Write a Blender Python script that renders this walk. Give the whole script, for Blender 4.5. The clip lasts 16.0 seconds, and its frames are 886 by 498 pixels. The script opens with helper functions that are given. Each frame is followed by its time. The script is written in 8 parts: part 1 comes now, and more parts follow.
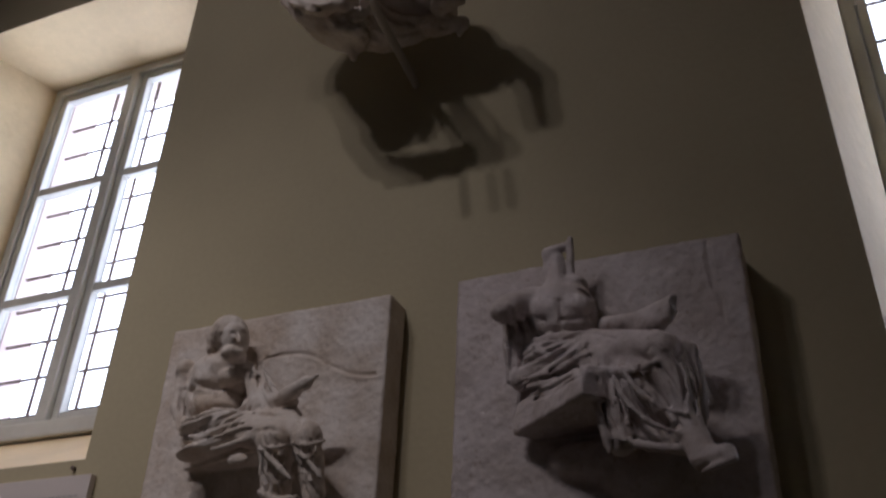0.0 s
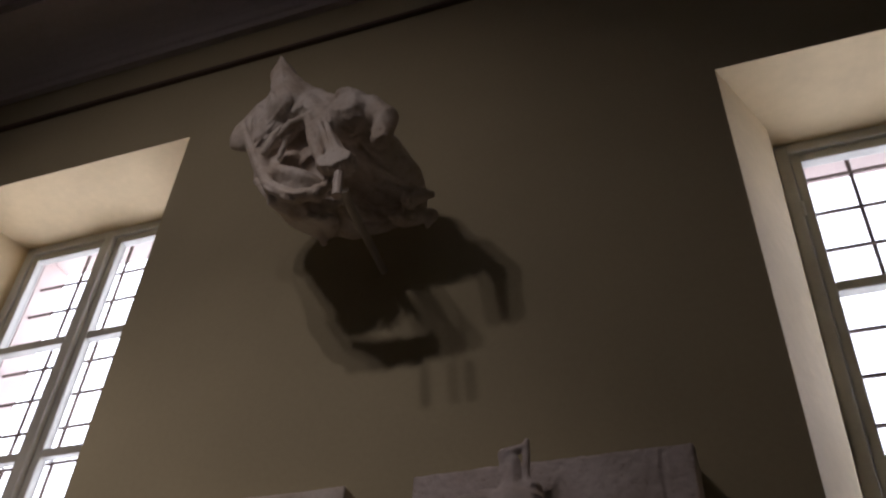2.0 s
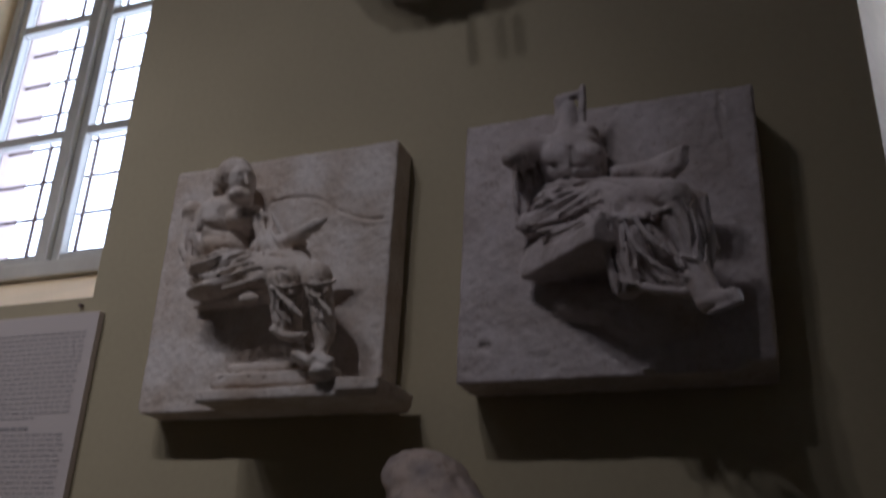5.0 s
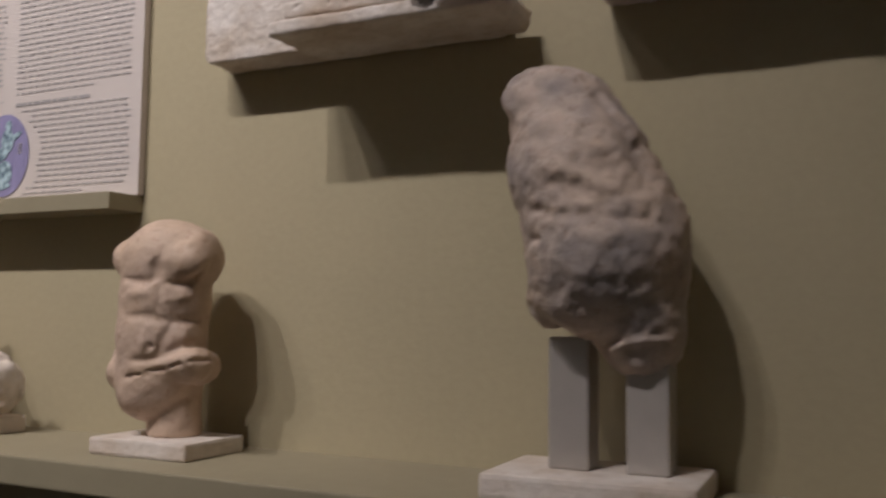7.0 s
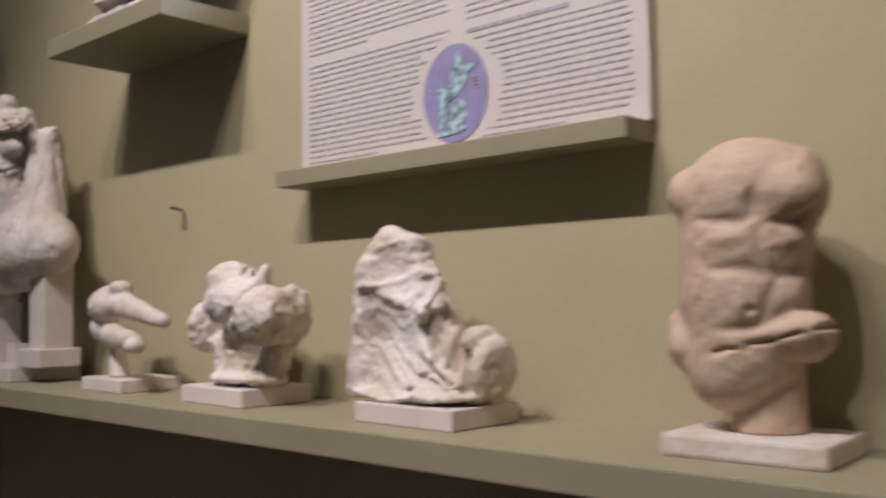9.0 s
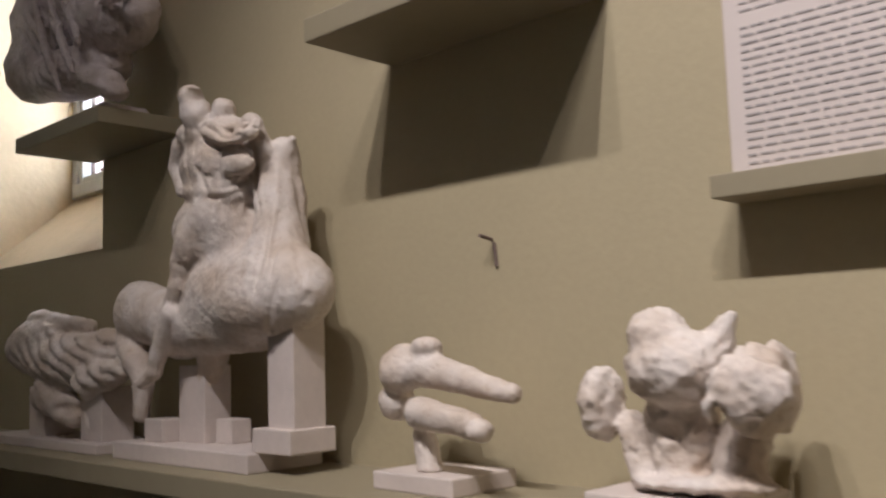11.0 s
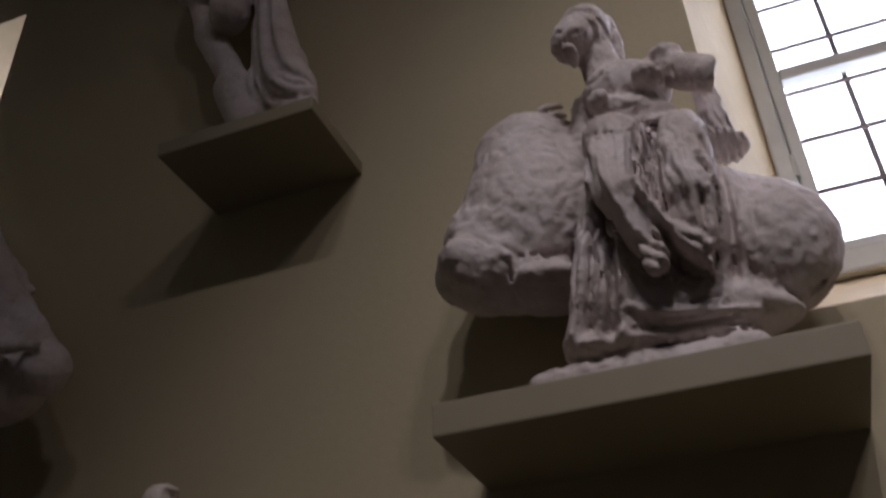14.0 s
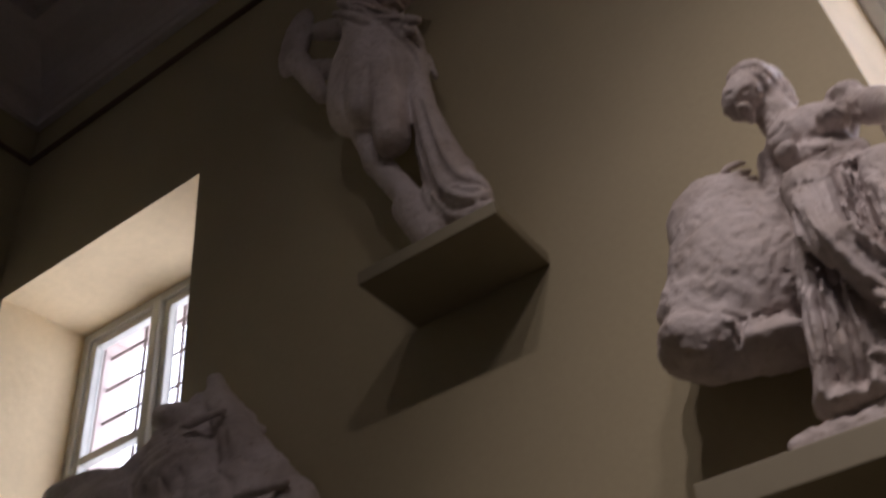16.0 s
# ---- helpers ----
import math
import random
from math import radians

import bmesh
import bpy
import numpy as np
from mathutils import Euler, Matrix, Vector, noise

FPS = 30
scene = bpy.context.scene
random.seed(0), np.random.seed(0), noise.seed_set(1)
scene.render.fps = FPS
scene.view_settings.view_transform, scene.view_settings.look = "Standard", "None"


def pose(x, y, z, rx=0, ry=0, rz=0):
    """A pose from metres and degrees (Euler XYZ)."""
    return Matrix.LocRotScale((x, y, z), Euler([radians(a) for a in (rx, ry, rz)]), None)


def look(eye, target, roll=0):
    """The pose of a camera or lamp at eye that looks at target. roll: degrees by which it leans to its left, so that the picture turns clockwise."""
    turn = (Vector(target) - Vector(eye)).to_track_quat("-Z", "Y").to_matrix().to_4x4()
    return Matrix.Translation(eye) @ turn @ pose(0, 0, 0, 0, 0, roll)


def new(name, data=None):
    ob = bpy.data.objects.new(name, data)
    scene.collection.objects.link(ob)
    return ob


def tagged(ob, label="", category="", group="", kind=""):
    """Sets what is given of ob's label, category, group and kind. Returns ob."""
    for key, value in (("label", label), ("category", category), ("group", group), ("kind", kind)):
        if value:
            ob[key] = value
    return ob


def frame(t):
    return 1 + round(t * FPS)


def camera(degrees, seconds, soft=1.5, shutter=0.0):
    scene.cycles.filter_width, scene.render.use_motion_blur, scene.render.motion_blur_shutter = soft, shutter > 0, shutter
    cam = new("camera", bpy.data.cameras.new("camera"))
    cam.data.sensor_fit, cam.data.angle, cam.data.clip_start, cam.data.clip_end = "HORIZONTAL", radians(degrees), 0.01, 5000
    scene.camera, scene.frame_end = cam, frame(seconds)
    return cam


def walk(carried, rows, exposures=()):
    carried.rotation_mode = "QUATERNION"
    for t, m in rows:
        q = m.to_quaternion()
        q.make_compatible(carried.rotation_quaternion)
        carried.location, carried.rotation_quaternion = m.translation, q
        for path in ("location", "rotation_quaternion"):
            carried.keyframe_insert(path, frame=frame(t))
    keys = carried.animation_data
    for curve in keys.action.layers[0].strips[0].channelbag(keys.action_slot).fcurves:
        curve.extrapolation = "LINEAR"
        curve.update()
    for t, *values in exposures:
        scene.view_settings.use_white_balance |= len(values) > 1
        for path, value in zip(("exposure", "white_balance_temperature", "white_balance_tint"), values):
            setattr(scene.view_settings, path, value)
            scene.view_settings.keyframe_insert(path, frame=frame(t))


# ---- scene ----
cam = camera(51.5, 16.0, soft=2.2, shutter=0.5)

EXPOSURES = [(0.0, -0.35, 5150, 18), (1.5, -0.55, 5500, 20), (2.5, -0.72, 5600, 20), (4.0, -0.7, 5250, 18), (5.0, -0.55, 4850, 17), (7.3, 1.25, 5250, 14), (8.5, 1.3, 5250, 14), (9.4, 1.6, 5150, 15), (10.2, 1.6, 5200, 14), (12.4, 0.9, 5300, 19), (13.0, 0.65, 5250, 19), (14.0, -0.2, 5150, 19), (15.0, -0.28, 5350, 20), (16.0, 0.1, 5500, 22)]
PATH = [
    (0, (1.812, -1.825, 1.506), (1.097, -0.266, 2.534), 2.6),
    (0.5, (1.827, -1.833, 1.524), (1.134, -0.321, 2.635), 3.3),
    (1, (1.835, -1.849, 1.538), (1.174, -0.378, 2.721), 3.8),
    (1.5, (1.846, -1.868, 1.554), (1.231, -0.435, 2.806), 4.4),
    (2, (1.853, -1.884, 1.559), (1.261, -0.492, 2.867), 4.3),
    (2.5, (1.869, -1.899, 1.571), (1.306, -0.521, 2.906), 3.7),
    (3, (1.873, -1.909, 1.577), (1.303, -0.523, 2.9), 4.1),
    (3.5, (1.861, -1.89, 1.556), (1.245, -0.442, 2.79), 4.9),
    (4, (1.832, -1.864, 1.53), (1.143, -0.33, 2.613), 5.2),
    (4.5, (1.792, -1.85, 1.507), (1.07, -0.225, 2.423), 4.7),
    (5, (1.753, -1.849, 1.474), (1.037, -0.141, 2.228), 3.0),
    (5.2, (1.74, -1.839, 1.46), (1.028, -0.096, 2.136), 3.3),
    (7.3, (1.464, -1.483, 1.379), (0.474, 0.25, 1.507), 0.9),
    (7.5, (1.418, -1.462, 1.375), (0.348, 0.222, 1.511), 1.4),
    (8, (1.252, -1.427, 1.343), (0.051, 0.167, 1.483), 0.7),
    (8.5, (1.011, -1.458, 1.359), (-0.183, 0.142, 1.48), -0.6),
    (9, (0.777, -1.438, 1.349), (-0.552, 0.052, 1.457), -0.9),
    (9.5, (0.504, -1.402, 1.355), (-0.916, 0.005, 1.409), -1.5),
    (10, (0.223, -1.424, 1.357), (-1.207, -0.028, 1.446), -0.5),
    (10.2, (0.123, -1.461, 1.384), (-1.292, -0.052, 1.494), -1.1),
    (12.3, (-0.812, -1.433, 1.412), (-1.978, 0.074, 2.021), -0.4),
    (12.5, (-0.889, -1.414, 1.427), (-1.973, 0.109, 2.138), -0.8),
    (13, (-1.052, -1.348, 1.463), (-1.978, 0.17, 2.378), -0.7),
    (13.3, (-1.146, -1.313, 1.465), (-1.966, 0.196, 2.49), 0.7),
    (13.5, (-1.181, -1.355, 1.484), (-1.943, 0.186, 2.508), -0.5),
    (14, (-1.319, -1.42, 1.535), (-1.88, 0.142, 2.651), -2.7),
    (14.5, (-1.387, -1.473, 1.562), (-1.893, 0.038, 2.771), -3.2),
    (15, (-1.407, -1.527, 1.564), (-1.941, -0.119, 2.88), -5.6),
    (15.5, (-1.403, -1.538, 1.56), (-2.02, -0.197, 2.91), -7.7),
    (16, (-1.399, -1.54, 1.554), (-2.169, -0.19, 2.812), -7.7),
]
walk(cam, [(t, look(eye, target, roll)) for t, eye, target, roll in PATH], EXPOSURES)

# ---- world and light ----
world = bpy.data.worlds.new("sky")
scene.world = world
world.use_nodes = True
wn = world.node_tree
sky = wn.nodes.new("ShaderNodeTexSky")
sky.sky_type, sky.sun_disc = "NISHITA", False
sky.sun_elevation, sky.sun_rotation = radians(48), radians(200)
wn.nodes["Background"].inputs["Strength"].default_value = 0.12
wn.links.new(sky.outputs[0], wn.nodes["Background"].inputs["Color"])


def lamp(name, kind, energy, colour, m, **more):
    data = bpy.data.lights.new(name, kind)
    data.energy, data.color = energy, colour
    ob = new(name, data)
    ob.matrix_world = m
    return data


sun = lamp("sun", "SUN", 3.0, (1.0, 0.95, 0.87), look((0, -20, 22), (2, 0, 0)))
sun.angle = radians(0.5)
# daylight that enters through each window's opening
WINDOWS = [  # left, right, sill, head in the wall's inner face
    ("a", -1.27, -0.056, 2.256, 4.184),
    ("b", -4.265, -3.195, 1.75, 3.834),
    ("c", 1.902, 3.10, 1.85, 3.842),
]
for tag, xl, xr, zs, zh in WINDOWS:
    d = lamp("window_daylight_" + tag, "AREA", {"a": 80.0, "b": 52.0, "c": 60.0}[tag], (1.0, 0.97, 0.92), look(((xl + xr) / 2, 0.72, (zs + zh) / 2 + 0.1), ((xl + xr) / 2, -2, (zs + zh) / 2 + 0.1)))
    d.shape, d.size, d.size_y = "RECTANGLE", 1.5, 2.2
# warm spotlights of the gallery, aimed down at the wall from the ceiling
for x, tx, tz, e, wide in ((-1.3, -0.8, 1.9, 52.0, 56), (-1.2, -2.15, 2.55, 14.0, 54), (-0.8, -0.95, 1.25, 130.0, 56), (-0.1, -0.05, 2.3, 42.0, 98), (0.12, 0.0, 2.3, 36.0, 92), (0.5, 0.15, 1.3, 95.0, 56)):
    d = lamp("gallery_spot", "SPOT", e, (1.0, 0.83, 0.65), look((x, -2.65, 4.85), (tx, 0, tz)))
    d.spot_size, d.spot_blend, d.shadow_soft_size = radians(wide), 0.9, 0.05

# ---- materials ----


def mat(name, colour, rough=0.6, metal=0.0, vary=0.12, scale=3.0, grain=40.0, bump=0.15, second=None, spots=0.0, depth=0.004, island=0.0):
    """A procedural surface: base colour with broad stains and fine grain, and a fine relief."""
    m = bpy.data.materials.new(name)
    m.use_nodes = True
    t = m.node_tree
    n, link = t.nodes, t.links.new
    b = n["Principled BSDF"]
    co = n.new("ShaderNodeTexCoord")
    geo = n.new("ShaderNodeNewGeometry")
    where = geo.outputs["Position"]
    big = n.new("ShaderNodeTexNoise")
    big.inputs["Scale"].default_value, big.inputs["Detail"].default_value = scale, 6
    fine = n.new("ShaderNodeTexNoise")
    fine.inputs["Scale"].default_value, fine.inputs["Detail"].default_value = grain, 5
    link(where, big.inputs["Vector"])
    link(where, fine.inputs["Vector"])
    ramp = n.new("ShaderNodeValToRGB")
    c = np.array(colour)
    s = np.array(second) if second else c * (1 - 2 * vary)
    ramp.color_ramp.elements[0].position, ramp.color_ramp.elements[1].position = 0.32, 0.62
    ramp.color_ramp.elements[0].color = (*s, 1)
    ramp.color_ramp.elements[1].color = (*c, 1)
    link(big.outputs["Fac"], ramp.inputs["Fac"])
    mix = n.new("ShaderNodeMix")
    mix.data_type, mix.blend_type = "RGBA", "MULTIPLY"
    mix.inputs[0].default_value = 1.0
    r2 = n.new("ShaderNodeValToRGB")
    r2.color_ramp.elements[0].position, r2.color_ramp.elements[1].position = 0.25, 0.7
    lo = 1 - vary
    r2.color_ramp.elements[0].color = (lo, lo, lo, 1)
    link(fine.outputs["Fac"], r2.inputs["Fac"])
    link(ramp.outputs["Color"], mix.inputs[6])
    link(r2.outputs["Color"], mix.inputs[7])
    last = mix.outputs[2]
    if spots:
        v = n.new("ShaderNodeTexNoise")
        v.inputs["Scale"].default_value, v.inputs["Detail"].default_value = scale * 6, 8
        v.inputs["Roughness"].default_value = 0.7
        link(where, v.inputs["Vector"])
        r3 = n.new("ShaderNodeValToRGB")
        r3.color_ramp.elements[0].position, r3.color_ramp.elements[1].position = 0.30, 0.44
        d = 1 - spots
        r3.color_ramp.elements[0].color = (d, d * 0.9, d * 0.8, 1)
        link(v.outputs["Fac"], r3.inputs["Fac"])
        m2 = n.new("ShaderNodeMix")
        m2.data_type, m2.blend_type = "RGBA", "MULTIPLY"
        m2.inputs[0].default_value = 1.0
        link(last, m2.inputs[6])
        link(r3.outputs["Color"], m2.inputs[7])
        last = m2.outputs[2]
    link(last, b.inputs["Base Color"])
    b.inputs["Roughness"].default_value, b.inputs["Metallic"].default_value = rough, metal
    if bump:
        bp = n.new("ShaderNodeBump")
        bp.inputs["Strength"].default_value, bp.inputs["Distance"].default_value = bump, depth
        if spots:
            add = n.new("ShaderNodeMath")
            add.operation = "ADD"
            link(fine.outputs["Fac"], add.inputs[0])
            link(v.outputs["Fac"], add.inputs[1])
            link(add.outputs[0], bp.inputs["Height"])
        else:
            link(fine.outputs["Fac"], bp.inputs["Height"])
        link(bp.outputs["Normal"], b.inputs["Normal"])
    return m


def plain(name, colour, rough=0.5, metal=0.0):
    return mat(name, colour, rough, metal, vary=0.05, bump=0.03)


WALL = mat("olive_wall_paint", (0.44, 0.378, 0.232), 0.75, vary=0.05, scale=1.2, grain=60, bump=0.25, depth=0.003)
REVEAL = mat("cream_reveal_plaster", (0.72, 0.57, 0.34), 0.8, vary=0.07, scale=2.5, grain=30, bump=0.35, depth=0.005)
# unseen back wall, coloured darker than the olive walls to cut bounced light
BACKWALL = mat("low_bounce_wall", (0.22, 0.19, 0.14), 0.8, vary=0.06, scale=1.0)
DARKLINE = mat("dark_bead_paint", (0.13, 0.088, 0.062), 0.7, vary=0.1)
SHELF = mat("shelf_paint", (0.30, 0.26, 0.165), 0.6, vary=0.06, scale=2.0, grain=25, bump=0.15)
CEIL = mat("ceiling_plaster", (0.56, 0.5, 0.5), 0.85, vary=0.06, scale=0.8)
MOULD = mat("cornice_plaster", (0.58, 0.52, 0.52), 0.8, vary=0.08, scale=1.5)
# floor out of view, kept nearly black so little light bounces into shadows
FLOOR = mat("low_bounce_floor", (0.09, 0.079, 0.069), 0.35, vary=0.1, scale=1.5)
FRAME = mat("window_paint", (0.60, 0.595, 0.54), 0.45, vary=0.08, scale=5, grain=30, bump=0.2)
IRON = mat("grille_iron", (0.20, 0.145, 0.12), 0.7, metal=0.1, vary=0.2, scale=20)
SALMON = mat("outer_plaster", (0.72, 0.60, 0.55), 0.85, vary=0.1)
MARBLE = mat("weathered_marble", (0.66, 0.585, 0.56), 0.62, vary=0.14, scale=9, grain=55, bump=0.5, second=(0.49, 0.415, 0.37), spots=0.30, depth=0.006)
MARBLE_WHITE = mat("pale_marble", (0.75, 0.68, 0.61), 0.6, vary=0.12, scale=9, grain=60, bump=0.5, second=(0.56, 0.46, 0.36), spots=0.22, depth=0.006)
MARBLE_TAN = mat("tan_marble", (0.55, 0.405, 0.285), 0.6, vary=0.12, scale=8, grain=50, bump=0.4, second=(0.52, 0.39, 0.30), spots=0.22, depth=0.008)
MARBLE_GREY = mat("stained_marble", (0.60, 0.47, 0.36), 0.7, vary=0.16, scale=9, grain=40, bump=0.4, second=(0.33, 0.285, 0.26), spots=0.3, depth=0.010)
BASE = mat("base_stone", (0.68, 0.60, 0.54), 0.55, vary=0.06, scale=6, grain=60, bump=0.2)
STEEL = plain("mount_steel", (0.50, 0.46, 0.41), 0.35, 0.3)
BOARD = mat("panel_board", (0.62, 0.55, 0.50), 0.5, vary=0.02, scale=2, bump=0.03)
INK = plain("printed_ink", (0.38, 0.35, 0.335), 0.6)
LILAC = mat("medallion_print", (0.30, 0.27, 0.45), 0.5, vary=0.08, scale=20, bump=0.0)
COIN = mat("medallion_figure", (0.50, 0.64, 0.68), 0.5, vary=0.15, scale=70, second=(0.06, 0.10, 0.15), bump=0.0)

# ---- builders ----


def finish(name, bm, material, parent=None, label="", smooth=False):
    me = bpy.data.meshes.new(name)
    bm.normal_update()
    bm.to_mesh(me)
    bm.free()
    me.materials.append(material)
    if smooth:
        me.polygons.foreach_set("use_smooth", [True] * len(me.polygons))
    ob = new(name, me)
    ob.parent = parent
    if label:
        ob["label"] = label
    return ob


def part(name, bm, material, parent, label=""):
    return finish(name, bm, material, parent, label)


def hexa(bm, p):
    """A solid from 8 corners: four round the front, then the same four round the back."""
    v = [bm.verts.new(q) for q in p]
    for f in ((0, 1, 2, 3), (7, 6, 5, 4), (0, 4, 5, 1), (1, 5, 6, 2), (2, 6, 7, 3), (3, 7, 4, 0)):
        bm.faces.new([v[i] for i in f])
    bmesh.ops.recalc_face_normals(bm, faces=bm.faces)
    return bm


def box(x0, x1, y0, y1, z0, z1, bevel=0.0, bm=None):
    one = bmesh.new()
    hexa(one, [(x0, y0, z0), (x1, y0, z0), (x1, y0, z1), (x0, y0, z1), (x0, y1, z0), (x1, y1, z0), (x1, y1, z1), (x0, y1, z1)])
    if bevel:
        bmesh.ops.bevel(one, geom=one.edges[:], offset=bevel, segments=2, profile=0.6, affect="EDGES")
    if bm is None:
        return one
    me = bpy.data.meshes.new("t")
    one.to_mesh(me)
    one.free()
    bm.from_mesh(me)
    bpy.data.meshes.remove(me)
    return bm


def rod(points, r, n=8, bm=None):
    """A round rod along points."""
    bm = bm or bmesh.new()
    rings = []
    P = [Vector(p) for p in points]
    for i, p in enumerate(P):
        d = (P[min(i + 1, len(P) - 1)] - P[max(i - 1, 0)]).normalized()
        a = d.orthogonal().normalized()
        b = d.cross(a)
        rings.append([bm.verts.new(p + r * (math.cos(t) * a + math.sin(t) * b)) for t in [2 * math.pi * k / n for k in range(n)]])
    for r0, r1 in zip(rings, rings[1:]):
        for k in range(n):
            try:
                bm.faces.new((r0[k], r0[(k + 1) % n], r1[(k + 1) % n], r1[k]))
            except ValueError:
                pass
    bm.faces.new(rings[0][::-1])
    bm.faces.new(rings[-1])
    return bm


# ---- the room ----
D, BACK = 0.40, 0.62  # depth of the splayed reveal, outer face
TOP = 5.15
XL, XR, YB = -4.305, 5.2, -7.5


def back_of(w):
    return w[1] + {"a": 0.11, "b": 0.0, "c": 0.135}[w[0]], w[2] - 0.17, w[3] + (0.34 if w[0] == "b" else 0.25), w[4] + 0.01


order = sorted(WINDOWS, key=lambda w: w[1])
bm = bmesh.new()
xs = [XL]
for w in order:
    xs += [w[1], w[2]]
xs.append(XR)
bs = [XL]
for w in order:
    q = back_of(w)
    bs += [q[0], q[1]]
bs.append(XR)


def slab(bm, f, b, zf, zb):
    hexa(bm, [(f[0], 0, zf[0]), (f[1], 0, zf[0]), (f[1], 0, zf[1]), (f[0], 0, zf[1]), (b[0], D, zb[0]), (b[1], D, zb[0]), (b[1], D, zb[1]), (b[0], D, zb[1])])


for i in range(0, len(xs), 2):
    slab(bm, xs[i:i + 2], bs[i:i + 2], (0, TOP), (0, TOP))
for w in order:
    q = back_of(w)
    slab(bm, w[1:3], q[:2], (0, w[3]), (0, q[2]))
    slab(bm, w[1:3], q[:2], (w[4], TOP), (q[3], TOP))
wall = finish("wall_windows", bm, WALL)
wall.data.materials.append(REVEAL)
for f in wall.data.polygons:
    c = f.center
    if 0.02 < c.y < D - 0.02 and 1.0 < c.z < 4.6 and XL + 0.02 < c.x < XR - 0.1:
        f.material_index = 1
for vert in wall.data.vertices:  # the right window's worn edge leans a little
    if vert.co.y < 0.01 and abs(vert.co.x - 1.902) < 0.01:
        vert.co.x += 0.024 * (3.842 - vert.co.z)
tagged(wall, "olive-beige painted wall with deep cream window reveals", "wall", kind="structure")
bm = bmesh.new()
for i in range(0, len(xs), 2):
    box(bs[i] + (0 if i == 0 else -0.03), bs[i + 1] + (0 if i == len(xs) - 2 else 0.03), D + 0.08, BACK, -0.5, TOP, bm=bm)
for w in order:
    q = back_of(w)
    box(q[0] + 0.032, q[1] - 0.032, D + 0.08, BACK, -0.5, q[2] + 0.1, bm=bm)
    box(q[0] + 0.032, q[1] - 0.032, D + 0.08, BACK, q[3] + 0.02, TOP, bm=bm)
tagged(finish("wall_outer", bm, SALMON), "salmon plaster outer face of the window wall", "wall", kind="structure")
tagged(finish("floor", box(XL, XR, YB, BACK, -0.2, 0.0), FLOOR), "unseen gallery floor, coloured dark to cut bounced light", "floor", kind="structure")
tagged(finish("ceiling", box(XL, XR, YB, BACK, TOP, TOP + 0.2), CEIL), "grey plaster ceiling in shade", "ceiling", kind="structure")
tagged(finish("wall_left", box(XL - 0.3, XL, YB, BACK, 0, TOP), WALL), "olive-beige painted end wall", "wall", kind="structure")
tagged(finish("wall_right", box(XR, XR + 0.3, YB, BACK, 0, TOP), WALL), "olive-beige painted end wall", "wall", kind="structure")
tagged(finish("wall_back", box(XL, XR, YB - 0.3, YB, 0, TOP), BACKWALL), "unseen back wall, coloured dark to cut bounced light", "wall", kind="structure")
# cornice: a thin bead, then a stepped and coved moulding under the ceiling
bm = box(XL, XR, -0.022, 0.0, 4.580, 4.598, 0.005)
box(XL, XL + 0.022, YB, -0.022, 4.580, 4.598, 0.005, bm=bm)
tagged(finish("trim_bead", bm, DARKLINE), "thin dark painted bead moulding high on the wall", "trim", kind="structure")
bm = bmesh.new()
prof = [(0, 4.80), (-0.03, 4.80), (-0.03, 4.84)]
for k in range(9):
    a = k / 8 * math.pi / 2
    prof.append((-0.04 - 0.22 * (1 - math.cos(a)), 4.85 + 0.22 * math.sin(a)))
prof += [(-0.30, 5.07), (-0.30, TOP), (0, TOP)]
va = [bm.verts.new((XL, y, z)) for y, z in prof]
vb = [bm.verts.new((XR, y, z)) for y, z in prof]
for k in range(len(prof)):
    bm.faces.new((va[k - 1], va[k], vb[k], vb[k - 1]))
vc = [bm.verts.new((XL - y, YB, z - 0.002)) for y, z in prof]
vd = [bm.verts.new((XL - y, 0.0, z - 0.002)) for y, z in prof]
for k in range(len(prof)):
    bm.faces.new((vc[k - 1], vc[k], vd[k], vd[k - 1]))
bmesh.ops.recalc_face_normals(bm, faces=bm.faces)
tagged(finish("trim_cornice", bm, MOULD), "coved plaster cornice below the ceiling", "cornice", kind="structure")


# windows: painted frame, mullion, two transoms, panes and an iron grille outside
GLASS = bpy.data.materials.new("window_glass")
GLASS.use_nodes = True
g = GLASS.node_tree.nodes["Principled BSDF"]
g.inputs["Transmission Weight"].default_value, g.inputs["Roughness"].default_value, g.inputs["IOR"].default_value = 1.0, 0.02, 1.05


